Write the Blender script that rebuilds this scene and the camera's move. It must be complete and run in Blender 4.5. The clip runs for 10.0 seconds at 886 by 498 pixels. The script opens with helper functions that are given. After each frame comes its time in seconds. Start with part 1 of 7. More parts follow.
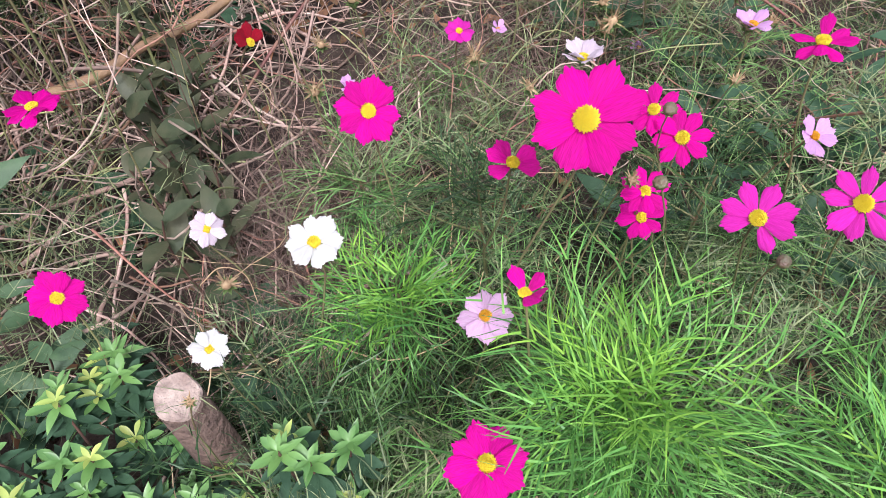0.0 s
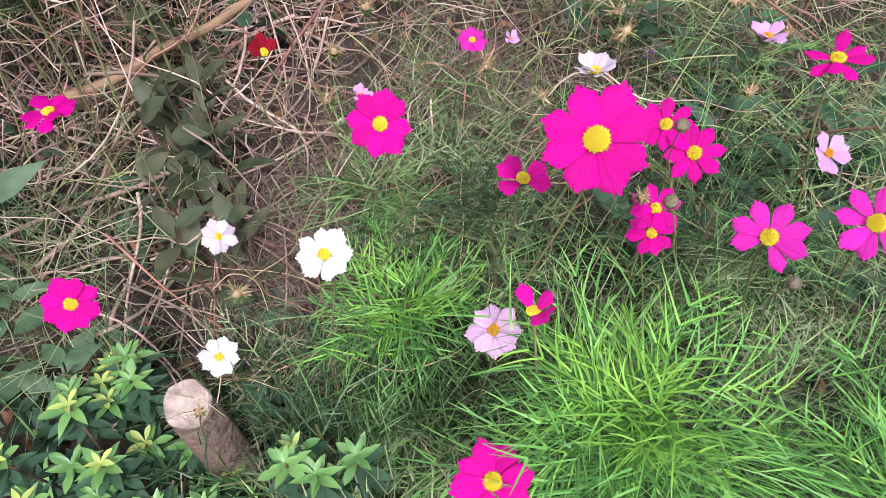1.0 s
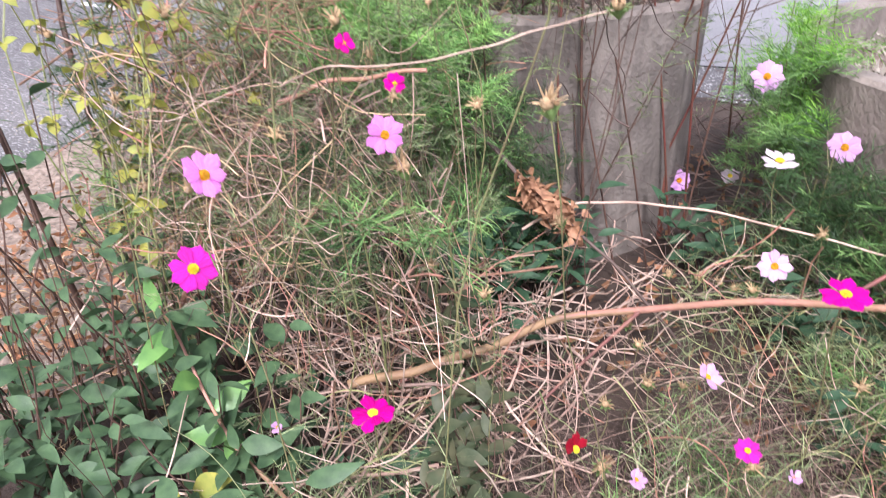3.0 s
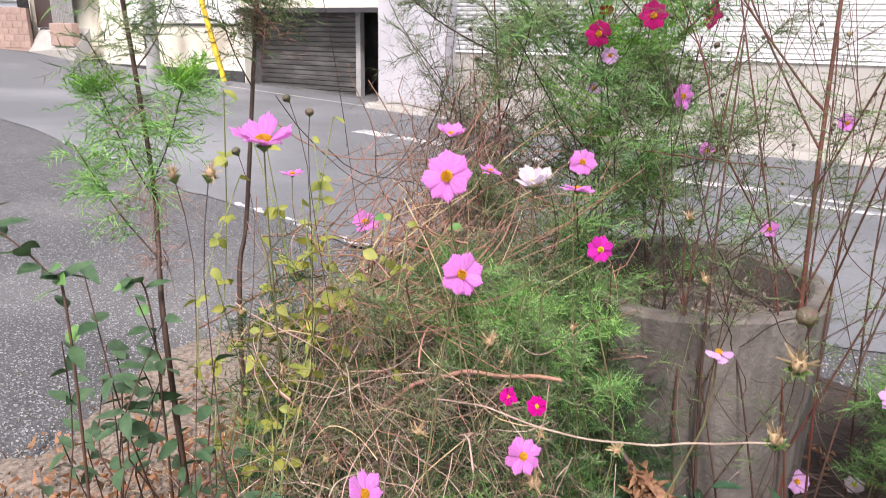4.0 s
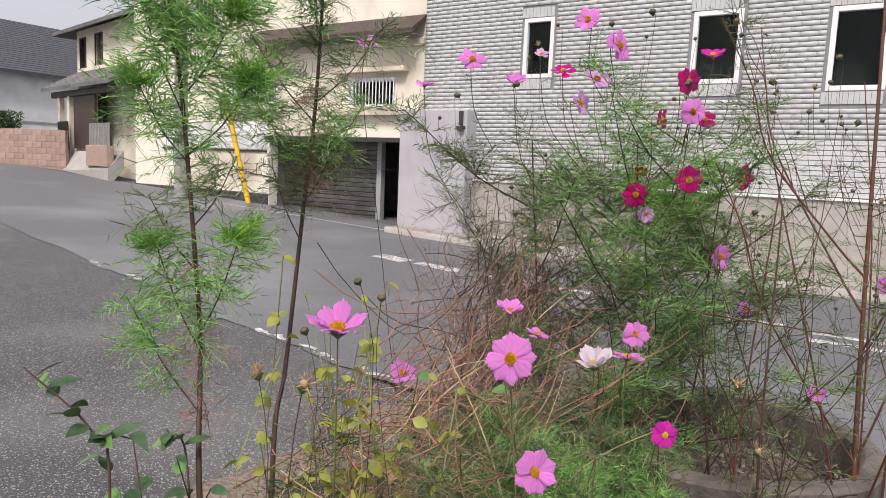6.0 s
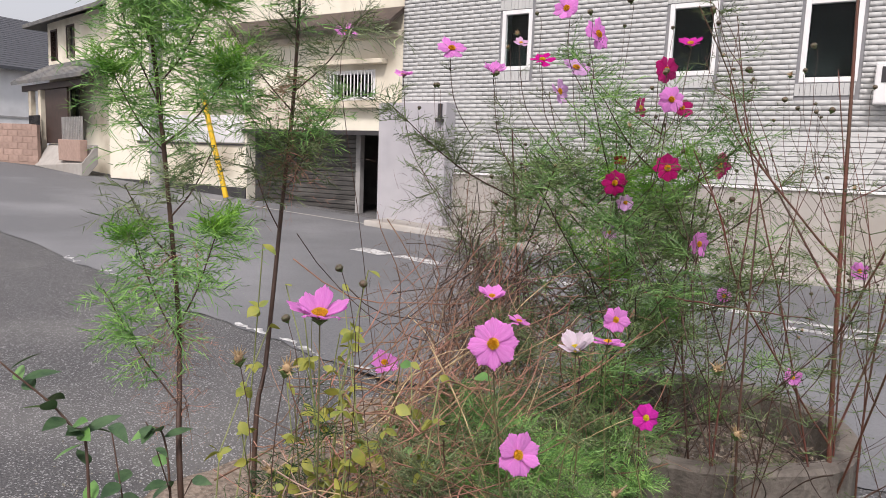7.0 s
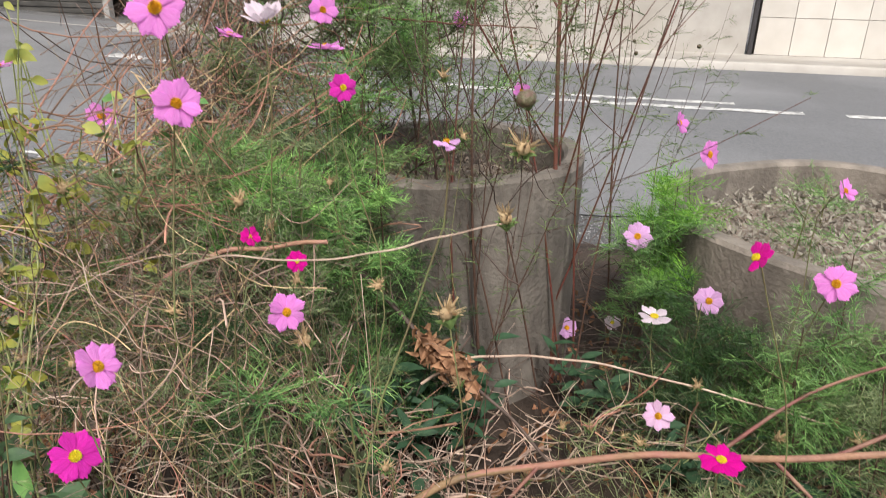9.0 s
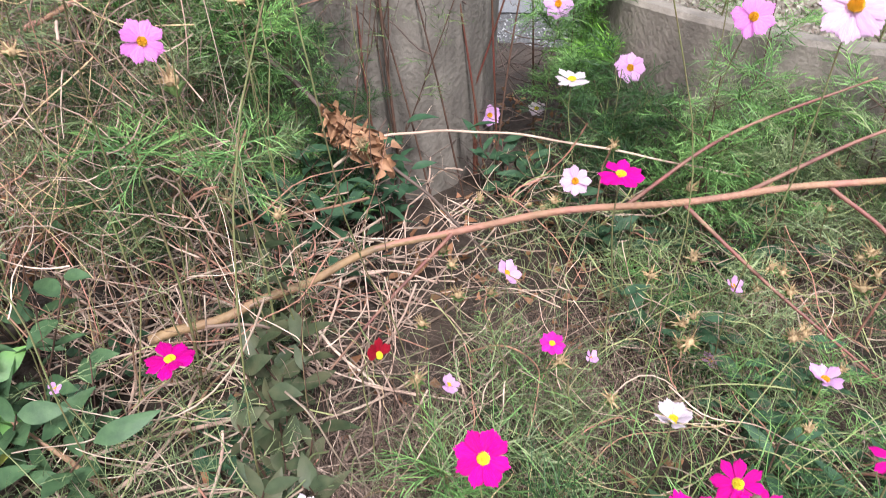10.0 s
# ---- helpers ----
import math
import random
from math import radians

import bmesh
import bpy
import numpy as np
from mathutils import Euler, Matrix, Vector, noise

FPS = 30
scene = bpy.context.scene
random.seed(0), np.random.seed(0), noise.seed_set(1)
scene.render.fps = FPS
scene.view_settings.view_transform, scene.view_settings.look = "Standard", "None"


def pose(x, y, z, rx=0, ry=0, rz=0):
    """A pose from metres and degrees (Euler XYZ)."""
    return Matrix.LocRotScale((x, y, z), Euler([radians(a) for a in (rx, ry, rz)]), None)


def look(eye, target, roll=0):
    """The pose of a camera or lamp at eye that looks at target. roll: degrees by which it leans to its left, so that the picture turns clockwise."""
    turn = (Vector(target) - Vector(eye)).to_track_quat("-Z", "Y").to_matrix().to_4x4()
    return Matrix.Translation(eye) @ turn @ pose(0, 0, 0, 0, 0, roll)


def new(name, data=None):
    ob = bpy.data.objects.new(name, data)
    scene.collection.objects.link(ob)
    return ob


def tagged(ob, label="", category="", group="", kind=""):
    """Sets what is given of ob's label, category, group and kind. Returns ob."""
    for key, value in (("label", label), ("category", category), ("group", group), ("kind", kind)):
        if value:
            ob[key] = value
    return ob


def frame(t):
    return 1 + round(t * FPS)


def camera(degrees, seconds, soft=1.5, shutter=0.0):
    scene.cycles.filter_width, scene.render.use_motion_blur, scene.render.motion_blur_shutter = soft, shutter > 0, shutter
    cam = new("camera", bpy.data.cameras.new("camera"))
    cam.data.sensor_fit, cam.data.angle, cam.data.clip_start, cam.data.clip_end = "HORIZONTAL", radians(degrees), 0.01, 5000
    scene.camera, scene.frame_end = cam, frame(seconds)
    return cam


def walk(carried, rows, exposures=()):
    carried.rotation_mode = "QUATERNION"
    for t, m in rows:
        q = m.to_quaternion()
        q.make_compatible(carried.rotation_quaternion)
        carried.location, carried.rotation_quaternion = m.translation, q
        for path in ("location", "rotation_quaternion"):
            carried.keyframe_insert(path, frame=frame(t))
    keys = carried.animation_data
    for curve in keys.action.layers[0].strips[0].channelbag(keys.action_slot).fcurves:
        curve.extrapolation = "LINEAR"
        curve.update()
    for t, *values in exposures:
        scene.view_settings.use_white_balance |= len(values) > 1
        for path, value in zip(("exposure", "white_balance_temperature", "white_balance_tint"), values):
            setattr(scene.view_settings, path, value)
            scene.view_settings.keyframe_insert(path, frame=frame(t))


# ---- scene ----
cam = camera(66.1, 10.0, soft=0.5, shutter=0.15)
PATH = [
    (0, (0.04, 0.048, 0.825), (-0.064, 1.29, -0.739), -5.2),
    (0.5, (0.043, 0.052, 0.831), (-0.08, 1.296, -0.73), -5.7),
    (1, (0.042, 0.057, 0.834), (-0.095, 1.297, -0.728), -5.6),
    (1.5, (0.034, 0.065, 0.857), (-0.144, 1.328, -0.683), -5.4),
    (2, (0.0, 0.079, 0.913), (-0.313, 1.425, -0.533), -5.6),
    (2.5, (-0.045, 0.086, 0.995), (-0.533, 1.52, -0.311), -4.6),
    (3, (-0.108, 0.077, 1.109), (-0.791, 1.607, 0.018), -3.1),
    (3.2, (-0.129, 0.068, 1.156), (-0.891, 1.631, 0.169), -2.1),
    (4.3, (-0.194, 0.026, 1.371), (-1.263, 1.655, 0.919), 2.0),
    (4.5, (-0.2, 0.019, 1.393), (-1.297, 1.648, 1.014), 2.2),
    (5, (-0.223, 0.008, 1.421), (-1.327, 1.656, 1.164), 2.8),
    (6.5, (-0.265, 0.0, 1.415), (-1.331, 1.674, 1.173), 2.4),
    (7, (-0.262, 0.0, 1.406), (-1.292, 1.695, 1.148), 2.2),
    (7.5, (-0.232, 0.017, 1.378), (-1.15, 1.763, 1.049), 1.6),
    (8, (-0.202, 0.031, 1.35), (-0.95, 1.845, 0.959), 1.9),
    (8.5, (-0.16, 0.053, 1.284), (-0.742, 1.888, 0.743), 1.3),
    (9, (-0.115, 0.076, 1.188), (-0.559, 1.869, 0.423), 0.9),
    (9.5, (-0.074, 0.082, 1.092), (-0.388, 1.797, 0.111), 1.4),
    (10, (-0.033, 0.084, 1.006), (-0.277, 1.694, -0.156), 0.4),
]
walk(cam, [(t, look(eye, target, roll)) for t, eye, target, roll in PATH],
     exposures=((0.0, 0.40, 5950, 21), (1.5, 0.52, 5950, 20), (2.5, 0.78, 5980, 24), (3.2, 0.92, 6050, 22), (4.5, 0.06, 6500, 16), (6.5, -0.22, 6550, 16), (8.5, -0.08, 6600, 14), (9.2, 0.30, 6650, 9), (9.6, 0.62, 6550, 9), (10.0, 0.78, 6100, 12)))

# ---------- light ----------
world = bpy.data.worlds.new("overcast_sky")
scene.world = world
world.use_nodes = True
_wn, _wl = world.node_tree.nodes, world.node_tree.links
_sky = _wn.new("ShaderNodeTexSky")
_sky.sky_type = "NISHITA"
_sky.sun_disc = False
_sky.sun_elevation, _sky.sun_rotation = radians(52), radians(205)
_sky.air_density, _sky.dust_density, _sky.ozone_density = 1.0, 7.0, 1.0
_wl.new(_sky.outputs[0], _wn["Background"].inputs[0])
_wn["Background"].inputs[1].default_value = 0.07
# the closed cloud cover in front of it
_cloud = _wn.new("ShaderNodeBackground")
_cloud.inputs[0].default_value, _cloud.inputs[1].default_value = (0.95, 0.975, 1.0, 1), 0.64
_both = _wn.new("ShaderNodeAddShader")
_wl.new(_wn["Background"].outputs[0], _both.inputs[0])
_wl.new(_cloud.outputs[0], _both.inputs[1])
_wl.new(_both.outputs[0], _wn["World Output"].inputs[0])
sun = new("sun", bpy.data.lights.new("sun", "SUN"))
sun.data.energy, sun.data.angle, sun.data.color = 3.8, radians(11), (1.0, 0.97, 0.93)
sun.matrix_world = look((0, 0, 0), (-0.26, 0.56, -0.79))
scene.view_settings.exposure = 0.0

# ---------- materials ----------


def material(name, base, other=None, rough=0.7, scale=12.0, bump=0.15, bump_scale=60.0, vary=0.0, per="object",
             through_light=0.0, metal=0.0, stain=None, stain_scale=2.0, spec=0.5, hue=0.0, streak=1.0, specks=None):
    """Principled surface with two scales of variation; per: what the random tint follows (object or island)."""
    m = bpy.data.materials.new(name)
    m.use_nodes = True
    n, l = m.node_tree.nodes, m.node_tree.links
    p = n["Principled BSDF"]
    out = n["Material Output"]
    co = n.new("ShaderNodeTexCoord")
    noise_a = n.new("ShaderNodeTexNoise")
    noise_a.inputs["Scale"].default_value = scale
    noise_a.inputs["Detail"].default_value = 5
    l.new(co.outputs["Object"], noise_a.inputs["Vector"])
    mix = n.new("ShaderNodeMix")
    mix.data_type = "RGBA"
    other = other or tuple(c * 0.7 for c in base)
    mix.inputs[6].default_value, mix.inputs[7].default_value = (*base, 1), (*other, 1)
    ramp = n.new("ShaderNodeMapRange")
    ramp.inputs[1].default_value, ramp.inputs[2].default_value = 0.32, 0.68
    l.new(noise_a.outputs["Fac"], ramp.inputs[0])
    l.new(ramp.outputs[0], mix.inputs[0])
    col = mix.outputs[2]
    if stain:
        noise_c = n.new("ShaderNodeTexNoise")
        noise_c.inputs["Scale"].default_value = stain_scale
        noise_c.inputs["Detail"].default_value = 7
        run = n.new("ShaderNodeMapping")
        run.inputs["Scale"].default_value = (1, 1, streak)
        l.new(co.outputs["Object"], run.inputs["Vector"])
        l.new(run.outputs[0], noise_c.inputs["Vector"])
        r2 = n.new("ShaderNodeMapRange")
        r2.inputs[1].default_value, r2.inputs[2].default_value = 0.45, 0.72
        l.new(noise_c.outputs["Fac"], r2.inputs[0])
        mix2 = n.new("ShaderNodeMix")
        mix2.data_type = "RGBA"
        l.new(r2.outputs[0], mix2.inputs[0])
        l.new(col, mix2.inputs[6])
        mix2.inputs[7].default_value = (*stain, 1)
        col = mix2.outputs[2]
    if specks:
        cells = n.new("ShaderNodeTexVoronoi")
        cells.inputs["Scale"].default_value = 150
        l.new(co.outputs["Object"], cells.inputs["Vector"])
        pick = n.new("ShaderNodeSeparateColor")
        l.new(cells.outputs["Color"], pick.inputs[0])
        few = n.new("ShaderNodeMapRange")
        few.inputs[1].default_value, few.inputs[2].default_value = 0.80, 1.05
        l.new(pick.outputs[0], few.inputs[0])
        mix3 = n.new("ShaderNodeMix")
        mix3.data_type = "RGBA"
        l.new(few.outputs[0], mix3.inputs[0])
        l.new(col, mix3.inputs[6])
        mix3.inputs[7].default_value = (*specks, 1)
        col = mix3.outputs[2]
    if vary:
        if per == "object":
            rnd = n.new("ShaderNodeObjectInfo").outputs["Random"]
        else:
            rnd = n.new("ShaderNodeNewGeometry").outputs["Random Per Island"]
        mr = n.new("ShaderNodeMapRange")
        mr.inputs[3].default_value, mr.inputs[4].default_value = 1 - vary, 1 + vary
        l.new(rnd, mr.inputs[0])
        hsv = n.new("ShaderNodeHueSaturation")
        l.new(mr.outputs[0], hsv.inputs["Value"])
        if hue:
            mh = n.new("ShaderNodeMapRange")
            mh.inputs[3].default_value, mh.inputs[4].default_value = 0.5 + hue, 0.5 - hue
            l.new(rnd, mh.inputs[0])
            l.new(mh.outputs[0], hsv.inputs["Hue"])
        l.new(col, hsv.inputs["Color"])
        col = hsv.outputs[0]
    l.new(col, p.inputs["Base Color"])
    p.inputs["Roughness"].default_value = rough
    p.inputs["Metallic"].default_value = metal
    p.inputs["Specular IOR Level"].default_value = spec
    if bump:
        noise_b = n.new("ShaderNodeTexNoise")
        noise_b.inputs["Scale"].default_value = bump_scale
        noise_b.inputs["Detail"].default_value = 6
        l.new(co.outputs["Object"], noise_b.inputs["Vector"])
        b = n.new("ShaderNodeBump")
        b.inputs["Strength"].default_value, b.inputs["Distance"].default_value = bump, 0.01
        l.new(noise_b.outputs["Fac"], b.inputs["Height"])
        l.new(b.outputs[0], p.inputs["Normal"])
    if through_light:
        tr = n.new("ShaderNodeBsdfTranslucent")
        l.new(col, tr.inputs[0])
        ms = n.new("ShaderNodeMixShader")
        ms.inputs[0].default_value = through_light
        l.new(p.outputs[0], ms.inputs[1])
        l.new(tr.outputs[0], ms.inputs[2])
        l.new(ms.outputs[0], out.inputs[0])
    return m


def petal_material(name, base, vein):
    """Thin petal: fine ribs along its length, light through it."""
    m = bpy.data.materials.new(name)
    m.use_nodes = True
    n, l = m.node_tree.nodes, m.node_tree.links
    p, out = n["Principled BSDF"], n["Material Output"]
    co = n.new("ShaderNodeTexCoord")
    stretch = n.new("ShaderNodeMapping")
    stretch.inputs["Scale"].default_value = (4.0, 46.0, 4.0)
    l.new(co.outputs["Object"], stretch.inputs["Vector"])
    ribs = n.new("ShaderNodeTexNoise")
    ribs.inputs["Scale"].default_value, ribs.inputs["Detail"].default_value = 1.0, 3
    l.new(stretch.outputs[0], ribs.inputs["Vector"])
    mr = n.new("ShaderNodeMapRange")
    mr.inputs[1].default_value, mr.inputs[2].default_value = 0.35, 0.7
    l.new(ribs.outputs["Fac"], mr.inputs[0])
    mix = n.new("ShaderNodeMix")
    mix.data_type = "RGBA"
    mix.inputs[6].default_value, mix.inputs[7].default_value = (*base, 1), (*vein, 1)
    l.new(mr.outputs[0], mix.inputs[0])
    hsv = n.new("ShaderNodeHueSaturation")
    info = n.new("ShaderNodeObjectInfo")
    mv = n.new("ShaderNodeMapRange")
    mv.inputs[3].default_value, mv.inputs[4].default_value = 0.78, 1.08
    l.new(info.outputs["Random"], mv.inputs[0])
    l.new(mv.outputs[0], hsv.inputs["Value"])
    l.new(mix.outputs[2], hsv.inputs["Color"])
    l.new(hsv.outputs[0], p.inputs["Base Color"])
    p.inputs["Roughness"].default_value = 0.6
    p.inputs["Specular IOR Level"].default_value = 0.12
    b = n.new("ShaderNodeBump")
    b.inputs["Strength"].default_value, b.inputs["Distance"].default_value = 0.35, 0.02
    l.new(ribs.outputs["Fac"], b.inputs["Height"])
    l.new(b.outputs[0], p.inputs["Normal"])
    pale = n.new("ShaderNodeMix")
    pale.data_type = "RGBA"
    pale.inputs[0].default_value = 0.10
    l.new(hsv.outputs[0], pale.inputs[6])
    pale.inputs[7].default_value = (0.9, 0.85, 0.9, 1)
    tr = n.new("ShaderNodeBsdfTranslucent")
    l.new(pale.outputs[2], tr.inputs[0])
    ms = n.new("ShaderNodeMixShader")
    ms.inputs[0].default_value = 0.45
    l.new(p.outputs[0], ms.inputs[1])
    l.new(tr.outputs[0], ms.inputs[2])
    l.new(ms.outputs[0], out.inputs[0])
    return m


PETAL = {
    "magenta": petal_material("magenta_petal", (0.84, 0.0008, 0.40), (0.60, 0.0005, 0.24)),
    "orchid": petal_material("orchid_petal", (0.82, 0.04, 0.55), (0.66, 0.014, 0.36)),
    "pink": petal_material("pink_petal", (0.92, 0.34, 0.84), (0.84, 0.23, 0.74)),
    "lilac": petal_material("lilac_petal", (0.82, 0.50, 0.84), (0.74, 0.38, 0.76)),
    "pale": petal_material("pale_pink_petal", (0.86, 0.62, 0.84), (0.80, 0.44, 0.74)),
    "blush": petal_material("blush_white_petal", (0.84, 0.76, 0.82), (0.76, 0.60, 0.74)),
    "white": petal_material("white_petal", (0.86, 0.86, 0.84), (0.80, 0.80, 0.78)),
    "wine": petal_material("wine_petal", (0.58, 0.004, 0.20), (0.38, 0.002, 0.10)),
    "crimson": petal_material("crimson_petal", (0.36, 0.002, 0.02), (0.22, 0.001, 0.012)),
}
DISC = material("yellow_disc", (1.0, 0.88, 0.05), (0.98, 0.76, 0.03), rough=0.8, scale=300, bump=0.6, bump_scale=400, vary=0.1, per="island")
DISC_DEEP = material("orange_disc", (1.0, 0.62, 0.03), (0.92, 0.45, 0.02), rough=0.8, scale=300, bump=0.6, bump_scale=400, vary=0.1, per="island")
GREEN_STEM = material("green_stem", (0.14, 0.165, 0.06), (0.13, 0.095, 0.05), rough=0.6, scale=30, bump=0.1, vary=0.2)
BROWN_STEM = material("brown_stem", (0.095, 0.05, 0.034), (0.055, 0.03, 0.022), rough=0.6, scale=40, bump=0.2, vary=0.2)
RED_STEM = material("red_stem", (0.14, 0.035, 0.028), (0.075, 0.05, 0.028), rough=0.55, scale=3.5, bump=0.2, vary=0.2)
SEPAL = material("green_sepal", (0.15, 0.24, 0.07), (0.10, 0.15, 0.05), rough=0.6, scale=60, bump=0.1, vary=0.15, through_light=0.15)
BUD_SKIN = material("dark_bud", (0.10, 0.05, 0.04), (0.08, 0.09, 0.04), rough=0.45, scale=200, bump=0.4, bump_scale=250, vary=0.3)
HUSK = material("dry_husk", (0.46, 0.35, 0.20), (0.30, 0.19, 0.10), rough=0.8, scale=150, bump=0.3, vary=0.25, through_light=0.2)
LEAF_BRIGHT = material("young_feather_leaf", (0.212, 0.433, 0.058), (0.115, 0.289, 0.048), rough=0.55, spec=0.25, scale=8, bump=0, vary=0.28, per="island", through_light=0.22, hue=0.012)
LEAF_GREEN = material("feather_leaf", (0.172, 0.315, 0.098), (0.083, 0.181, 0.056), rough=0.42, spec=0.25, scale=6, bump=0, vary=0.5, per="island", through_light=0.18, hue=0.015)
LEAF_GREY = material("dull_feather_leaf", (0.227, 0.285, 0.143), (0.095, 0.133, 0.057), rough=0.42, spec=0.25, scale=6, bump=0, vary=0.5, per="island", through_light=0.15, hue=0.02)
LEAF_TALL = material("tall_feather_leaf", (0.254, 0.467, 0.132), (0.122, 0.274, 0.081), rough=0.42, spec=0.25, scale=5, bump=0, vary=0.45, per="island", through_light=0.2, hue=0.02)
LEAF_FRESH = material("fresh_feather_leaf", (0.156, 0.388, 0.075), (0.088, 0.237, 0.056), rough=0.45, spec=0.3, scale=6, bump=0, vary=0.4, per="island", through_light=0.2, hue=0.015)
LEAF_DULL_TALL = material("aging_feather_leaf", (0.15, 0.23, 0.085), (0.085, 0.11, 0.05), rough=0.42, spec=0.25, scale=5, bump=0, vary=0.5, per="island", through_light=0.15, hue=0.02)
# Dark leaf tone; the low threads wear it as painted shade.
LEAF_DEEP_SHADE = material("deep_shade_feather_leaf", (0.047, 0.099, 0.035), (0.024, 0.056, 0.021), rough=0.42, spec=0.25, scale=6, bump=0, vary=0.5, per="island", through_light=0.15, hue=0.015)
# Dark leaf green, darkened further so shaded gaps are put into its colour.
BROAD_DARK_SHADE = material("dark_and_shade_broad_leaf", (0.054, 0.112, 0.058), (0.032, 0.072, 0.040), rough=0.5, spec=0.16, scale=40, bump=0.15, bump_scale=90, vary=0.3, per="island", through_light=0.12)
SHRUB_LEAF = material("blue_green_shrub_leaf", (0.085, 0.155, 0.07), (0.045, 0.09, 0.045), rough=0.5, spec=0.25, scale=40, bump=0.15, bump_scale=90, vary=0.3, per="island", through_light=0.18)
BROAD_DULL = material("dull_leathery_leaf", (0.060, 0.082, 0.041), (0.033, 0.049, 0.024), rough=0.5, spec=0.25, scale=40, bump=0.15, bump_scale=90, vary=0.3, per="island", through_light=0.15, stain=(0.12, 0.115, 0.065), stain_scale=14)
BROAD_LIGHT = material("young_shrub_leaf", (0.17, 0.33, 0.085), (0.09, 0.21, 0.055), rough=0.42, scale=30, bump=0.1, vary=0.3, per="island", through_light=0.15, hue=0.015)
YELLOW_TIP = material("lime_shoot_tip", (0.44, 0.50, 0.12), (0.28, 0.40, 0.09), rough=0.45, scale=30, bump=0.1, vary=0.2, through_light=0.25)
YELLOW_LEAF = material("yellowed_leaf", (0.430, 0.396, 0.077), (0.241, 0.292, 0.060), rough=0.6, scale=30, bump=0.15, vary=0.25, per="island", through_light=0.3, hue=0.02)
DEAD_LEAF = material("dead_leaf", (0.30, 0.15, 0.07), (0.18, 0.09, 0.045), rough=0.75, scale=30, bump=0.3, vary=0.4, per="island", through_light=0.15, hue=0.01)
CURLED_LEAF = material("curled_tan_leaf", (0.40, 0.22, 0.12), (0.22, 0.11, 0.06), rough=0.7, scale=40, bump=0.3, vary=0.3, through_light=0.2)
TWIG = material("dry_twig", (0.542, 0.426, 0.339), (0.252, 0.165, 0.125), rough=0.75, scale=14, bump=0.25, vary=0.5, per="island", hue=0.012)
# Dark stem tone; low in the bed it paints the shaded gaps.
TWIG_DARK_SHADE = material("dark_and_shade_dry_twig", (0.105, 0.072, 0.058), (0.05, 0.033, 0.028), rough=0.75, scale=14, bump=0.25, vary=0.4, per="island")
WITHERED = material("withered_thread", (0.197, 0.139, 0.110), (0.104, 0.067, 0.052), rough=0.8, scale=14, bump=0, vary=0.45, per="island")
PALE_STEM = material("pale_green_stem", (0.30, 0.33, 0.15), (0.19, 0.22, 0.08), rough=0.6, scale=20, bump=0.1, vary=0.4, per="island", hue=0.02)
RUSSET = material("russet_dry_stem", (0.394, 0.207, 0.138), (0.187, 0.094, 0.064), rough=0.7, scale=20, bump=0.2, vary=0.5, per="island", hue=0.015)
STRAW = material("straw_stem", (0.504, 0.387, 0.222), (0.290, 0.194, 0.107), rough=0.7, scale=20, bump=0.2, vary=0.5, per="island")
PALE_TWIG = material("pale_pink_dry_stem", (0.439, 0.318, 0.257), (0.318, 0.205, 0.159), rough=0.75, scale=18, bump=0.25, vary=0.3, per="island")
PINK_TWIG = material("pink_brown_stem", (0.38, 0.19, 0.15), (0.27, 0.16, 0.09), rough=0.6, scale=18, bump=0.3, bump_scale=120, vary=0.1)
BRANCH = material("branch_bark", (0.30, 0.125, 0.105), (0.27, 0.17, 0.09), rough=0.65, scale=9, bump=0.45, bump_scale=90, stain=(0.20, 0.11, 0.08), stain_scale=16)
BRANCH_TAN = material("olive_tan_bark", (0.27, 0.175, 0.085), (0.21, 0.12, 0.075), rough=0.65, scale=12, bump=0.45, bump_scale=90, stain=(0.15, 0.10, 0.06), stain_scale=16)
BRANCH_RED = material("dark_red_twig_bark", (0.20, 0.07, 0.06), (0.12, 0.05, 0.04), rough=0.6, scale=14, bump=0.3, bump_scale=120, stain=(0.24, 0.14, 0.09), stain_scale=16)
BARK = material("log_bark", (0.19, 0.13, 0.10), (0.11, 0.075, 0.06), rough=0.85, scale=45, bump=0.8, bump_scale=110)
CUT_WOOD = material("weathered_cut_wood", (0.44, 0.36, 0.30), (0.25, 0.19, 0.16), rough=0.85, scale=60, bump=0.6, bump_scale=160, stain=(0.22, 0.16, 0.13), stain_scale=30)
SOIL = material("bed_soil", (0.045, 0.03, 0.022), (0.022, 0.015, 0.011), rough=0.95, scale=14, bump=0.9, bump_scale=55, stain=(0.06, 0.042, 0.03), stain_scale=3)
DIRT = material("trodden_dirt", (0.225, 0.18, 0.145), (0.13, 0.10, 0.078), rough=0.95, scale=22, bump=0.8, bump_scale=70, stain=(0.10, 0.075, 0.055), stain_scale=9, specks=(0.36, 0.33, 0.30))
ASPHALT = material("old_asphalt", (0.098, 0.097, 0.10), (0.036, 0.036, 0.038), rough=0.85, scale=90, bump=0.6, bump_scale=170, stain=(0.13, 0.127, 0.125), stain_scale=0.8, specks=(0.38, 0.38, 0.385))
ROAD = material("road_asphalt", (0.145, 0.148, 0.158), (0.10, 0.103, 0.11), rough=0.8, scale=60, bump=0.4, bump_scale=160, stain=(0.215, 0.219, 0.23), stain_scale=0.35)
PAINT = material("worn_white_paint", (0.66, 0.66, 0.65), (0.36, 0.36, 0.36), rough=0.7, scale=24, bump=0.3, stain=(0.13, 0.13, 0.135), stain_scale=11)
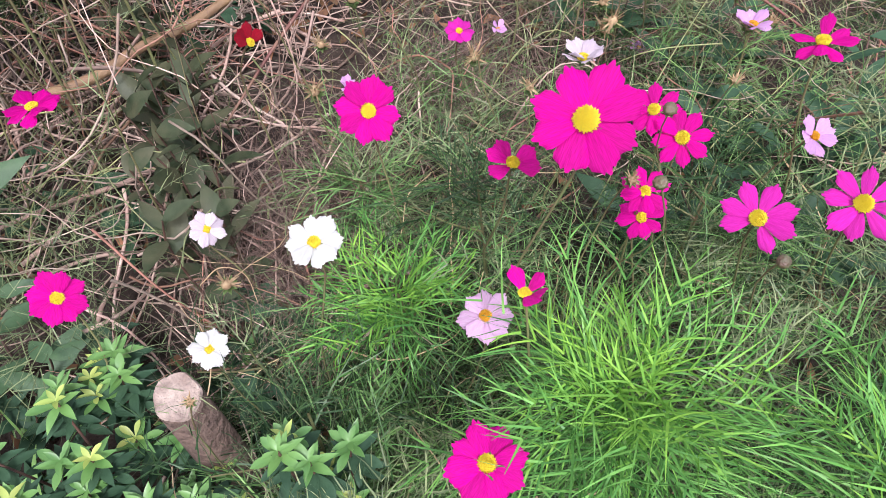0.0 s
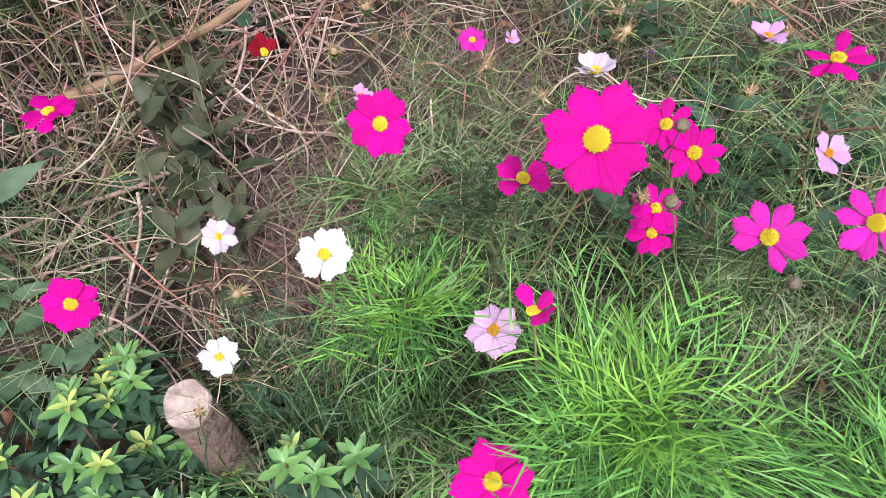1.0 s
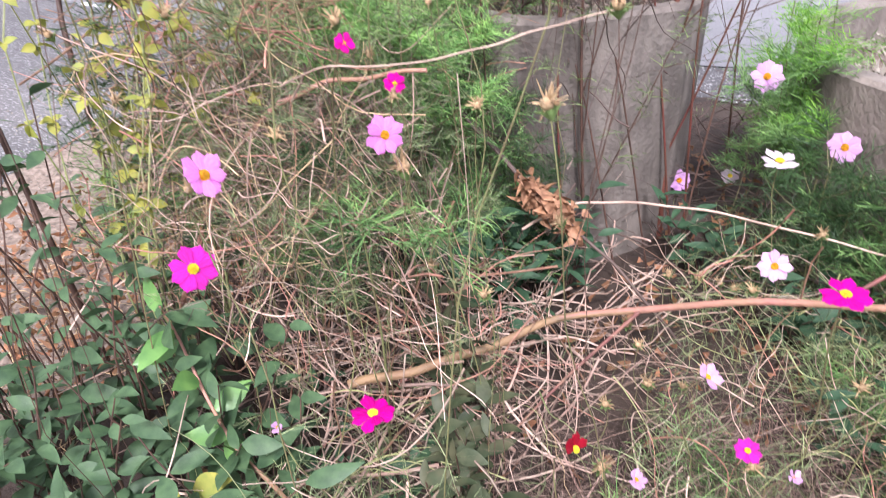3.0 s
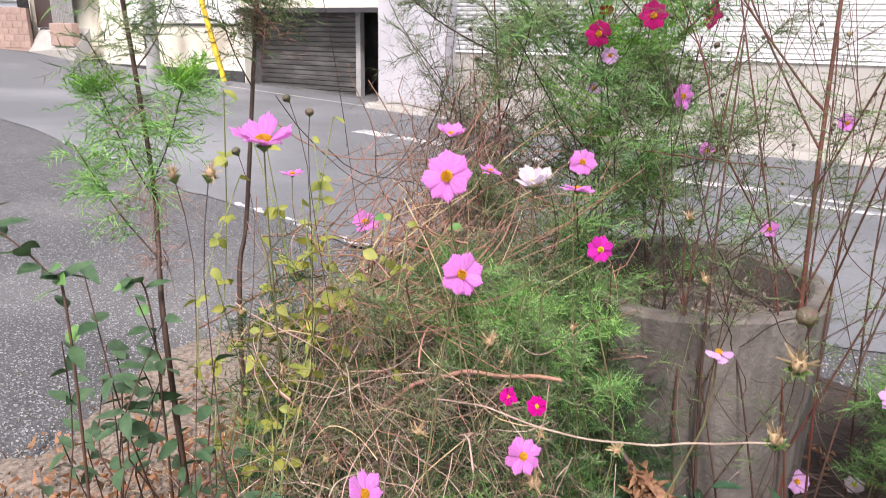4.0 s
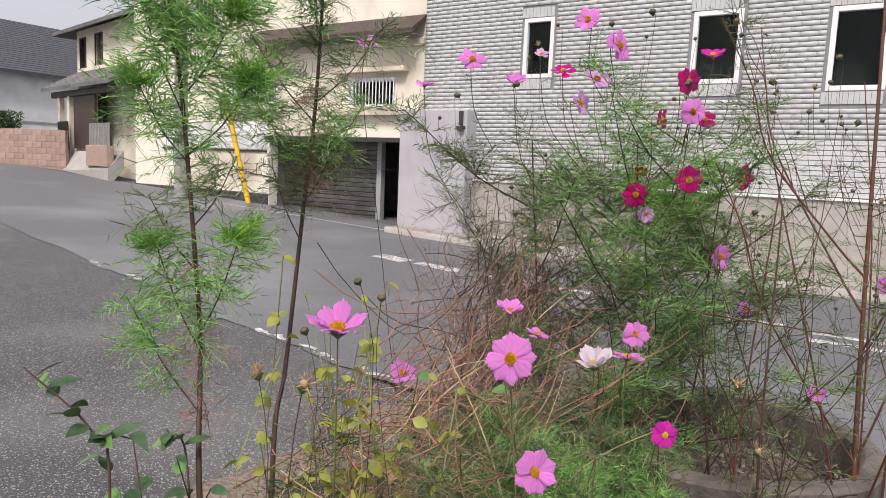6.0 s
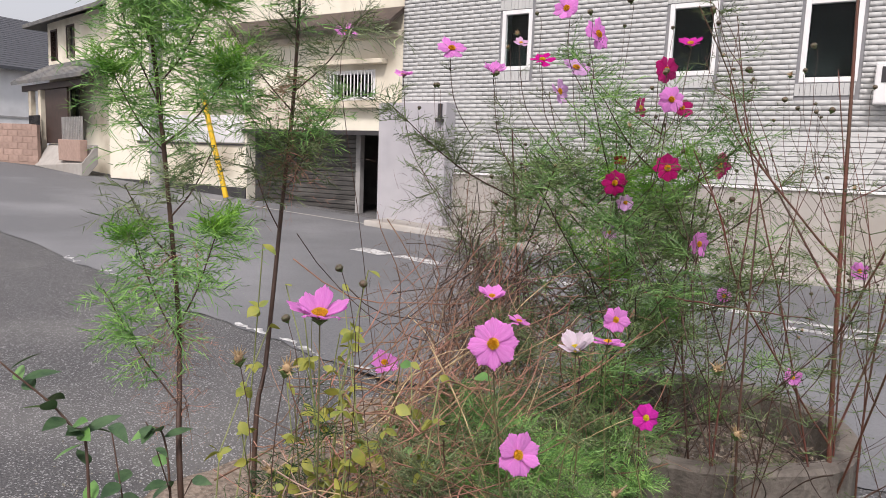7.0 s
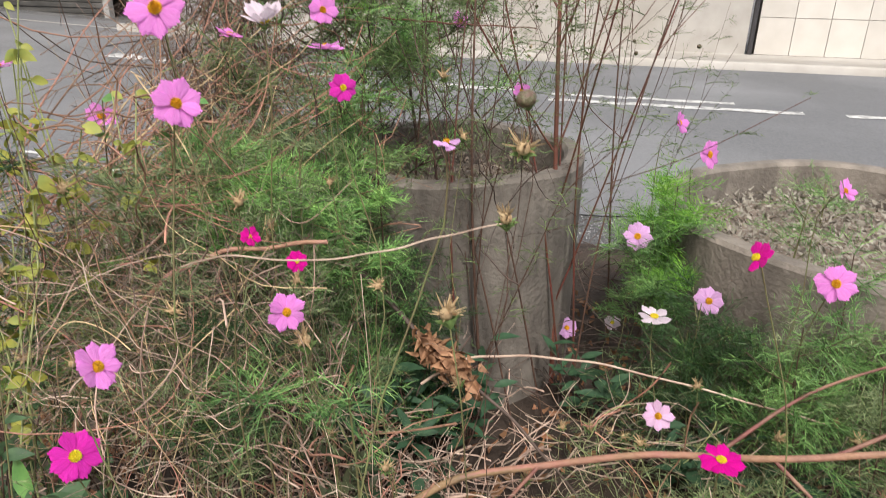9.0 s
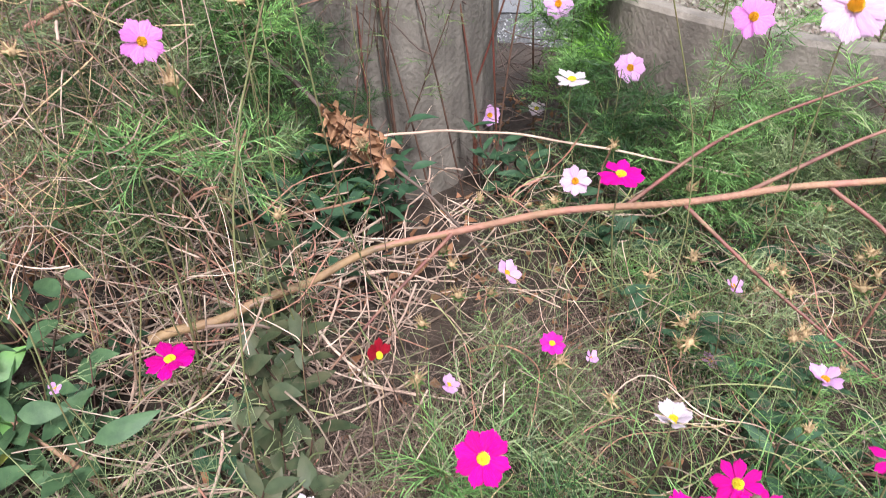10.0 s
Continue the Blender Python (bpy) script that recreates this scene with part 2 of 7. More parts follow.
CONCRETE = material("weathered_concrete", (0.21, 0.185, 0.16), (0.14, 0.122, 0.105), rough=0.9, scale=8, bump=0.45, bump_scale=60, stain=(0.11, 0.098, 0.085), stain_scale=3.2)
RING_CONCRETE = material("streaked_ring_concrete", (0.24, 0.21, 0.18), (0.145, 0.125, 0.107), rough=0.9, scale=10, bump=0.6, bump_scale=70, stain=(0.075, 0.064, 0.055), stain_scale=7, streak=0.12)
PALE_CONCRETE = material("pale_concrete", (0.415, 0.395, 0.37), (0.35, 0.33, 0.305), rough=0.85, scale=4, bump=0.25, bump_scale=40, stain=(0.32, 0.295, 0.26), stain_scale=1.1)
GRAVEL = material("planter_litter", (0.29, 0.27, 0.225), (0.20, 0.18, 0.15), rough=0.9, scale=40, bump=0.3, vary=0.16, per="island")
RING_LITTER = material("pale_leaf_litter", (0.36, 0.30, 0.24), (0.20, 0.155, 0.12), rough=0.9, scale=40, bump=0.3, vary=0.35, per="island")
SIDING = material("grey_siding_tile", (0.51, 0.515, 0.51), (0.48, 0.485, 0.48), rough=0.6, scale=1.1, bump=0.12, bump_scale=80, vary=0.03)
SIDING_REST = material("grey_siding_tile_field", (0.51, 0.515, 0.51), (0.48, 0.485, 0.48), rough=0.6, scale=1.1, bump=0.12, bump_scale=80, vary=0.03, per="island")
JOINT = material("siding_backing", (0.25, 0.25, 0.26), (0.20, 0.20, 0.21), rough=0.9, scale=10, bump=0.1)
CREAM = material("cream_render", (0.82, 0.78, 0.66), (0.77, 0.73, 0.61), rough=0.85, scale=2.5, bump=0.3, bump_scale=70, stain=(0.50, 0.44, 0.34), stain_scale=0.8)
CREAM_TRIM = material("cream_trim", (0.70, 0.64, 0.52), (0.62, 0.56, 0.45), rough=0.8, scale=5, bump=0.2, stain=(0.38, 0.33, 0.26), stain_scale=2)
PALE_GREY = material("pale_grey_render", (0.44, 0.43, 0.455), (0.39, 0.38, 0.405), rough=0.8, scale=3, bump=0.2, bump_scale=60, stain=(0.46, 0.45, 0.47), stain_scale=1.2)
WHITE_FRAME = material("white_frame", (0.80, 0.80, 0.80), (0.74, 0.74, 0.74), rough=0.4, scale=6, bump=0.03)
DARK_METAL = material("dark_metal", (0.045, 0.042, 0.045), (0.03, 0.028, 0.03), rough=0.45, scale=8, bump=0.05)
LOUVER = material("dark_louver", (0.055, 0.05, 0.052), (0.038, 0.034, 0.036), rough=0.4, scale=5, bump=0.05)
GARAGE_DARK = material("garage_shadow_wall", (0.20, 0.195, 0.19), (0.12, 0.117, 0.115), rough=0.9, scale=3, bump=0.2)
SHUTTER = material("streaked_steel_shutter", (0.065, 0.062, 0.059), (0.037, 0.035, 0.033), rough=0.42, scale=3, bump=0.15, bump_scale=20, stain=(0.12, 0.115, 0.108), stain_scale=1.6, streak=3.5)
BASE_BLACK = material("black_plinth", (0.06, 0.058, 0.06), (0.04, 0.04, 0.042), rough=0.8, scale=6, bump=0.2)
YELLOW_COVER = material("yellow_guy_cover", (0.80, 0.52, 0.02), (0.68, 0.42, 0.02), rough=0.5, scale=8, bump=0.05)
POLE = material("pole_concrete", (0.36, 0.35, 0.34), (0.29, 0.285, 0.28), rough=0.85, scale=6, bump=0.2)
ROOF = material("slate_roof", (0.075, 0.078, 0.09), (0.055, 0.058, 0.066), rough=0.65, scale=6, bump=0.1, vary=0.12, per="island")
CANOPY_BROWN = material("brown_canopy_sheet", (0.085, 0.062, 0.05), (0.055, 0.04, 0.033), rough=0.7, scale=6, bump=0.2)
TILE_ROOF = material("grey_roof_tile", (0.15, 0.15, 0.15), (0.09, 0.092, 0.095), rough=0.7, scale=5, bump=0.3, stain=(0.20, 0.19, 0.17), stain_scale=1.5)
BLOCK = material("pink_beige_block", (0.40, 0.28, 0.23), (0.33, 0.23, 0.19), rough=0.9, scale=9, bump=0.4, bump_scale=60, vary=0.12)
WHITE_WALL = material("white_house_wall", (0.84, 0.84, 0.84), (0.78, 0.78, 0.785), rough=0.8, scale=2, bump=0.1, stain=(0.56, 0.56, 0.56), stain_scale=0.7)
TILE_WALL = material("beige_wall_tile", (0.56, 0.53, 0.49), (0.51, 0.48, 0.44), rough=0.55, scale=4, bump=0.08, vary=0.06)
DOOR_BROWN = material("dark_brown_door", (0.06, 0.035, 0.028), (0.04, 0.025, 0.02), rough=0.5, scale=6, bump=0.05)
HEDGE = material("clipped_hedge", (0.05, 0.10, 0.035), (0.03, 0.06, 0.022), rough=0.7, scale=8, bump=0, vary=0.4, per="island")

GLASS = bpy.data.materials.new("window_glass")
GLASS.use_nodes = True
_g = GLASS.node_tree.nodes["Principled BSDF"]
_g.inputs["Transmission Weight"].default_value, _g.inputs["Roughness"].default_value = 1.0, 0.02
_g.inputs["Base Color"].default_value = (0.45, 0.55, 0.53, 1)
_g.inputs["IOR"].default_value = 1.22
# Dark sheet colour that stands in for the unlit room behind the panes.
ROOM_SHADE = material("dark_room_sheet", (0.03, 0.038, 0.04), (0.018, 0.024, 0.026), rough=0.9, scale=2, bump=0)

# ---------- building helpers ----------


def link_mesh(name, mesh, mat, parent=None, label=""):
    if mat and not mesh.materials:
        mesh.materials.append(mat)
    ob = new(name, mesh)
    if parent:
        ob.parent = parent
    if label:
        tagged(ob, label)
    return ob


def part(name, bm, mat, parent=None, label="", smooth=False):
    """Links a bmesh as one mesh object, under a thing or a part if there is one."""
    mesh = bpy.data.meshes.new(name)
    if smooth:
        for f in bm.faces:
            f.smooth = True
    bm.to_mesh(mesh)
    bm.free()
    return link_mesh(name, mesh, mat, parent, label)


def thing(name, at, label, category, group="", kind=""):
    ob = new(name)
    ob.empty_display_size = 0.05
    ob.location = at
    return tagged(ob, label, category, group, kind)


def boxes(*specs, bevel=0.0):
    """One bmesh of boxes, each (x0, x1, y0, y1, z0, z1)."""
    bm = bmesh.new()
    for x0, x1, y0, y1, z0, z1 in specs:
        r = bmesh.ops.create_cube(bm, size=1.0)
        bmesh.ops.transform(bm, verts=r["verts"], matrix=Matrix.LocRotScale(
            ((x0 + x1) / 2, (y0 + y1) / 2, (z0 + z1) / 2), None, (abs(x1 - x0), abs(y1 - y0), abs(z1 - z0))))
    if bevel:
        bmesh.ops.bevel(bm, geom=bm.edges[:], offset=bevel, segments=2, affect="EDGES", profile=0.5)
    return bm


def array_mesh(name, verts, faces, mat, parent=None, label="", smooth=False):
    """A mesh straight from arrays: verts (n, 3), faces (m, k)."""
    verts, faces = np.asarray(verts, np.float32), np.asarray(faces, np.int32)
    mesh = bpy.data.meshes.new(name)
    k = faces.shape[1]
    mesh.vertices.add(len(verts))
    mesh.vertices.foreach_set("co", verts.ravel())
    mesh.loops.add(faces.size)
    mesh.loops.foreach_set("vertex_index", faces.ravel())
    mesh.polygons.add(len(faces))
    mesh.polygons.foreach_set("loop_start", np.arange(0, faces.size, k, dtype=np.int32))
    if smooth:
        mesh.polygons.foreach_set("use_smooth", np.ones(len(faces), dtype=bool))
    mesh.update(calc_edges=True)
    return link_mesh(name, mesh, mat, parent, label)


rng = np.random.default_rng(7)


def unit(v):
    v = np.asarray(v, float)
    return v / (np.linalg.norm(v, axis=-1, keepdims=True) + 1e-9)


class Strands:
    """Collects many thin blades or stalks and makes one mesh of them."""

    def __init__(self):
        self.v, self.f, self.n = [], [], 0

    def add(self, v, f):
        self.v.append(v)
        self.f.append(f + self.n)
        self.n += len(v)

    def blades(self, base, way, length, width, seg=2, droop=0.15, bend=0.12, taper=0.75):
        """Flat tapered blades that bow downwards."""
        base, way = np.atleast_2d(base), unit(np.atleast_2d(way))
        n = len(base)
        length = np.broadcast_to(length, n)[:, None, None]
        width = np.broadcast_to(width, n)[:, None, None]
        droop = np.broadcast_to(droop, n)[:, None, None]
        t = np.linspace(0, 1, seg + 1)[None, :, None]
        off = unit(np.cross(way, rng.normal(size=(n, 3))))
        side = unit(np.cross(way, off) + 0.3 * off)
        c = base[:, None] + way[:, None] * length * t + off[:, None] * length * bend * t * t
        c = c - np.array((0, 0, 1.0)) * length * droop * t * t
        w = width * (1 - taper * t ** 1.5) / 2
        v = np.stack((c - side[:, None] * w, c + side[:, None] * w), 2).reshape(-1, 3)
        i = np.arange(n)[:, None] * (seg + 1) * 2 + np.arange(seg)[None, :] * 2
        f = np.stack((i, i + 1, i + 3, i + 2), -1).reshape(-1, 4)
        self.add(v, f)

    def stalks(self, lines, radius, sides=3, tip=0.4):
        """Round stalks along polylines: lines (n, k, 3)."""
        lines = np.asarray(lines, float)
        n, k, _ = lines.shape
        d = unit(np.gradient(lines, axis=1))
        ref = np.where(np.abs(d[..., 2:3]) > 0.9, np.array((1.0, 0, 0)), np.array((0, 0, 1.0)))
        a = unit(np.cross(d, ref))
        b = np.cross(d, a)
        r = np.broadcast_to(radius, n)[:, None, None] * np.linspace(1, tip, k)[None, :, None]
        ring = [lines + r * (a * math.cos(2 * math.pi * s / sides) + b * math.sin(2 * math.pi * s / sides)) for s in range(sides)]
        v = np.stack(ring, 2).reshape(-1, 3)
        i = (np.arange(n)[:, None, None] * k + np.arange(k - 1)[None, :, None]) * sides
        s = np.arange(sides)[None, None, :]
        s2 = (s + 1) % sides
        f = np.stack((i + s, i + s2, i + sides + s2, i + sides + s), -1).reshape(-1, 4)
        self.add(v, f)

    def mesh(self, name, mat, parent=None, label="", smooth=False):
        ob = array_mesh(name, np.concatenate(self.v), np.concatenate(self.f), mat, parent, label, smooth)
        if name in ("foliage", "seed_burr", "leaves", "shoot_tip", "blades", "trunks"):
            tagged(ob, kind="stuff")
        return ob


def curve_points(points, k):
    """k points on a smooth line through the given ones."""
    p = np.asarray(points, float)
    q = np.vstack((2 * p[0] - p[1], p, 2 * p[-1] - p[-2]))
    out = []
    for u in np.linspace(0, len(p) - 1 - 1e-6, k):
        i, t = int(u), u - int(u)
        a, b, c, d = q[i], q[i + 1], q[i + 2], q[i + 3]
        out.append(0.5 * (2 * b + (c - a) * t + (2 * a - 5 * b + 4 * c - d) * t * t + (3 * b - a - 3 * c + d) * t ** 3))
    return np.array(out)


def stalk(name, points, radius, mat, parent, sides=6, k=14, tip=0.6, label=""):
    s = Strands()
    s.stalks(curve_points(points, k)[None], radius, sides, tip)
    return s.mesh(name, mat, parent, label, smooth=True)


def feather_leaves(s, base, axis, length, pairs=6, width=0.0013, droop=0.25, sub=True, fill=1.0, bend=0.26):
    """Finely cut leaves: a midrib with paired threads, each forked."""
    base, axis = np.atleast_2d(base).astype(float), unit(np.atleast_2d(axis))
    n = len(base)
    length = np.broadcast_to(length, n).astype(float)
    side = unit(np.cross(axis, np.array((0, 0, 1.0)) + 0.5 * rng.normal(size=(n, 3))))
    s.blades(base, axis, length, width * 1.2, seg=3, droop=droop, bend=0.05, taper=0.94)
    for j in range(pairs):
        t = (j + 0.7) / (pairs + 0.5)
        foot = base + axis * (length * t)[:, None] - np.array((0, 0, 1.0)) * (length * droop * t * t)[:, None]
        for sign in (-1, 1):
            keep = rng.random(n) < fill
            way = unit(axis * 0.75 + side * sign * (0.9 - 0.35 * t) + 0.22 * rng.normal(size=(n, 3)))
            ln = length * (0.55 - 0.3 * t) * rng.uniform(0.7, 1.25, n)
            s.blades(foot[keep], way[keep], ln[keep], width, seg=2 if bend < 0.3 else 3, droop=0.12, bend=bend, taper=0.93)
            if sub:
                for q in (0.35, 0.62):
                    w2 = unit(way + 0.55 * unit(np.cross(way, rng.normal(size=(n, 3)))))
                    keep = rng.random(n) < 0.8 * fill
                    s.blades((foot + way * (ln * q)[:, None])[keep], w2[keep], (ln * 0.5)[keep], width * 0.85, seg=2, droop=0.1, bend=0.2, taper=0.93)


def broad_leaf(bm, at, axis, up, length, width, fold=0.18, curl=0.2, blunt=False):
    """One lance-shaped leaf, folded along its midrib."""
    x, z = Vector(axis).normalized(), Vector(up)
    y = z.cross(x).normalized()
    z = x.cross(y)
    rows = []
    lance = ((0.0, 0.05), (0.07, 0.28), (0.18, 0.68), (0.32, 0.95), (0.48, 1.0), (0.65, 0.84), (0.82, 0.50), (0.93, 0.20), (1.0, 0.02))
    spoon = ((0.0, 0.10), (0.15, 0.30), (0.34, 0.66), (0.52, 0.92), (0.68, 1.0), (0.82, 0.82), (0.93, 0.46), (1.0, 0.06))
    for t, w in spoon if blunt else lance:
        c = Vector(at) + x * (length * t) + z * (-curl * length * t * t)
        h = width * w / 2
        rows.append([bm.verts.new(c - y * h + z * (fold * h)), bm.verts.new(c), bm.verts.new(c + y * h + z * (fold * h))])
    for a, b in zip(rows, rows[1:]):
        for i in (0, 1):
            bm.faces.new((a[i], a[i + 1], b[i + 1], b[i]))


def wall_mesh(x0, x1, z0, z1, y0, y1, holes=()):
    """An upright wall between y0 and y1 with rectangular openings (x0, x1, z0, z1) through it."""
    xs = sorted({x0, x1, *[h[0] for h in holes], *[h[1] for h in holes]})
    zs = sorted({z0, z1, *[h[2] for h in holes], *[h[3] for h in holes]})
    xs = [x for x in xs if x0 <= x <= x1]
    zs = [z for z in zs if z0 <= z <= z1]
    bm = bmesh.new()
    open_at = lambda a, b: any(h[0] < a < h[1] and h[2] < b < h[3] for h in holes)
    solid = [[not open_at((xs[i] + xs[i + 1]) / 2, (zs[j] + zs[j + 1]) / 2) for j in range(len(zs) - 1)] for i in range(len(xs) - 1)]
    grid = {}

    def v(i, j, y):
        if (i, j, y) not in grid:
            grid[i, j, y] = bm.verts.new((xs[i], y, zs[j]))
        return grid[i, j, y]
    for i in range(len(xs) - 1):
        for j in range(len(zs) - 1):
            if not solid[i][j]:
                continue
            bm.faces.new((v(i, j, y0), v(i + 1, j, y0), v(i + 1, j + 1, y0), v(i, j + 1, y0)))
            bm.faces.new((v(i, j, y1), v(i, j + 1, y1), v(i + 1, j + 1, y1), v(i + 1, j, y1)))
            for di, dj, a, b in ((-1, 0, (i, j + 1), (i, j)), (1, 0, (i + 1, j), (i + 1, j + 1)), (0, -1, (i, j), (i + 1, j)), (0, 1, (i + 1, j + 1), (i, j + 1))):
                p, q = i + di, j + dj
                if not (0 <= p < len(xs) - 1 and 0 <= q < len(zs) - 1 and solid[p][q]):
                    bm.faces.new((v(*a, y0), v(*a, y1), v(*b, y1), v(*b, y0)))
    bmesh.ops.recalc_face_normals(bm, faces=bm.faces[:])
    return bm


def rise(x):
    """The street climbs gently towards the far houses."""
    return 0.045 * min(max(0.0, -4.0 - x), 30.0)


def bed_depth(x, y):
    """How far the planted bed lies inside its edge, 0 to 1."""
    wob = 0.18 * math.sin(1.9 * x + 0.7) + 0.12 * math.sin(4.3 * y) + 0.08 * math.sin(7.1 * x + 3.3 * y)
    d = min(x + 2.75, 2.3 - x, y + 0.75, 3.35 - y) + wob
    return max(0.0, min(1.0, d / 0.35))


# ---------- ground, road, bed ----------


def ground_sheet():
    xs = np.concatenate((np.linspace(-400, -40, 10), np.linspace(-36, -5, 32), np.linspace(-4.6, 4.6, 70), np.linspace(6, 40, 12), np.linspace(80, 400, 6)))
    ys = np.concatenate((np.linspace(-400, -40, 6), np.linspace(-30, -3, 10), np.linspace(-2.6, 4.6, 60), np.linspace(5.5, 40, 24), np.linspace(80, 600, 8)))
    v = [(x, y, rise(x) - 0.14 * bed_depth(x, y) + 0.004 * noise.noise(Vector((x * 0.8, y * 0.8, 0)))) for y in ys for x in xs]
    n = len(xs)
    i = np.arange((len(ys) - 1) * n).reshape(-1, n)[:, :-1].ravel()
    f = np.stack((i, i + 1, i + 1 + n, i + n), -1)
    ob = array_mesh("ground", v, f, ASPHALT, smooth=True)
    return tagged(ob, "old speckled dark asphalt ground", "ground", kind="structure")


def strip(name, xs, lo, hi, lift, mat, label, category, steps=4):
    """A strip along x laid on the ground, between the lines lo(x) and hi(x)."""
    v = []
    for x in xs:
        for s in range(steps + 1):
            v.append((x, lo(x) + (hi(x) - lo(x)) * s / steps, rise(x) + lift))
    n = steps + 1
    i = np.array([a * n + b for a in range(len(xs) - 1) for b in range(steps)])
    ob = array_mesh(name, v, np.stack((i, i + n, i + n + 1, i + 1), -1), mat)
    return tagged(ob, label, category, kind="structure")


def near_edge(x):
    """The worn edge between the old lot and the road."""
    wear = 0.035 * math.sin(2.7 * x) + 0.02 * math.sin(7.9 * x + 1.0) + 0.012 * math.sin(19.0 * x)
    return wear + (3.47 + (-3.05 - x) * 0.16 if x < -3.05 else 3.47 + 0.02 * (x + 3.05))


ground_sheet()
strip("road", np.concatenate((np.linspace(-60, -20, 9), np.linspace(-19, -7.9, 14), np.linspace(-7.89, 4, 200), np.linspace(4.5, 40, 30))), near_edge, lambda x: 9.77 if x > -7.895 else 10.8, 0.008, ROAD, "smooth grey asphalt street along the bed", "road", 8)
for x0, x1, y0, y1 in ((-0.75, 1.0, 7.10, 7.22), (-0.75, 1.55, 6.76, 6.90), (1.9, 3.1, 6.78, 6.9), (-6.3, -5.75, 7.42, 7.74), (-5.6, -4.9, 7.46, 7.72), (-4.75, -4.2, 7.50, 7.74), (-3.9, -2.4, 7.48, 7.66), (-2.0, -1.0, 7.2, 7.4)):
    strip("road_marking", np.linspace(x0, x1, 12), lambda x: y0 + 0.02 * math.sin(9 * x), lambda x: y1 + 0.015 * math.sin(13 * x), 0.013, PAINT, "worn white painted line on the street", "road marking", 1)
for x0, x1 in ((-7.8, -7.45), (-6.95, -6.6), (-4.5, -4.1), (-3.95, -3.4), (-3.25, -2.85)):
    strip("edge_marking", np.linspace(x0, x1, 24), lambda x: near_edge(x) + 0.035 + 0.022 * math.sin(23 * x), lambda x: near_edge(x) + 0.07 + 0.03 * math.sin(31 * x) + 0.02 * math.sin(53 * x), 0.012, PAINT, "flaking white edge line on the asphalt", "road marking", 1)


def bed_soil():
    xs, ys = np.linspace(-2.85, 3.5, 150), np.linspace(-1.4, 3.5, 120)
    v = []
    for y in ys:
        for x in xs:
            d = bed_depth(x, y)
            bump = 0.03 * noise.noise(Vector((x * 3, y * 3, 1))) + 0.015 * noise.noise(Vector((x * 11, y * 11, 4)))
            v.append((x, y, rise(x) - 0.155 * (1 - d) * 0.6 - 0.10 * d + 0.02 * d + bump * d - (0.03 if d < 0.02 else 0)))
    n = len(xs)
    i = np.arange((len(ys) - 1) * n).reshape(-1, n)[:, :-1].ravel()
    ob = array_mesh("flower_bed_soil", v, np.stack((i, i + 1, i + 1 + n, i + n), -1), SOIL, smooth=True)
    tagged(ob, "dark brown crumbly soil of the planted bed", "soil", kind="structure")


def trodden_edge():
    """Towards the asphalt the dark soil gives way to pale trodden dirt."""
    n, l = SOIL.node_tree.nodes, SOIL.node_tree.links
    skin = n["Principled BSDF"].inputs["Base Color"]
    dark = skin.links[0].from_socket
    co = n.new("ShaderNodeTexCoord")
    wob, grain = n.new("ShaderNodeTexNoise"), n.new("ShaderNodeTexNoise")
    wob.inputs["Scale"].default_value, wob.inputs["Detail"].default_value = 5.0, 8
    grain.inputs["Scale"].default_value, grain.inputs["Detail"].default_value = 45.0, 6
    split = n.new("ShaderNodeSeparateXYZ")
    l.new(co.outputs["Object"], split.inputs[0])
    for tex in (wob, grain):
        l.new(co.outputs["Object"], tex.inputs["Vector"])
    add = n.new("ShaderNodeMath")
    add.operation = "MULTIPLY_ADD"
    l.new(wob.outputs["Fac"], add.inputs[0])
    add.inputs[1].default_value = 0.9
    l.new(split.outputs[0], add.inputs[2])
    side = n.new("ShaderNodeMapRange")
    side.inputs[1].default_value, side.inputs[2].default_value = -0.86, -1.06
    l.new(add.outputs[0], side.inputs[0])
    dirt = n.new("ShaderNodeMix")
    dirt.data_type = "RGBA"
    dirt.inputs[6].default_value, dirt.inputs[7].default_value = (0.25, 0.20, 0.16, 1), (0.11, 0.085, 0.066, 1)
    spread = n.new("ShaderNodeMapRange")
    spread.inputs[1].default_value, spread.inputs[2].default_value = 0.35, 0.65
    l.new(grain.outputs["Fac"], spread.inputs[0])
    l.new(spread.outputs[0], dirt.inputs[0])
    both = n.new("ShaderNodeMix")
    both.data_type = "RGBA"
    l.new(side.outputs[0], both.inputs[0])
    l.new(dark, both.inputs[6])
    l.new(dirt.outputs[2], both.inputs[7])
    l.new(both.outputs[2], skin)


trodden_edge()
bed_soil()
FLOOR = -0.09  # level of the soil in the bed

# ---------- street side: kerb, houses ----------
FRONT = 10.8  # the line of the house fronts


strip("pavement_edge", np.linspace(-12.6, -7.95, 20), lambda x: 9.9, lambda x: 9.98, 0.014, PALE_CONCRETE, "narrow worn concrete gutter edge before the garage", "kerb", 1)


def kerb_and_pavement():
    xs = np.linspace(-7.9, 30, 42)
    v, f = [], []
    prof = ((9.77, -0.02), (9.77, 0.09), (9.79, 0.105), (9.93, 0.105), (9.935, 0.098), (10.8, 0.11))
    for x in xs:
        v += [(x, y, rise(x) + z) for y, z in prof]
    n = len(prof)
    for a in range(len(xs) - 1):
        for b in range(n - 1):
            i = a * n + b
            f.append((i, i + n, i + n + 1, i + 1))
    tagged(array_mesh("pavement", v, f, PALE_CONCRETE), "narrow pale concrete pavement with a raised kerb", "pavement", kind="structure")


kerb_and_pavement()


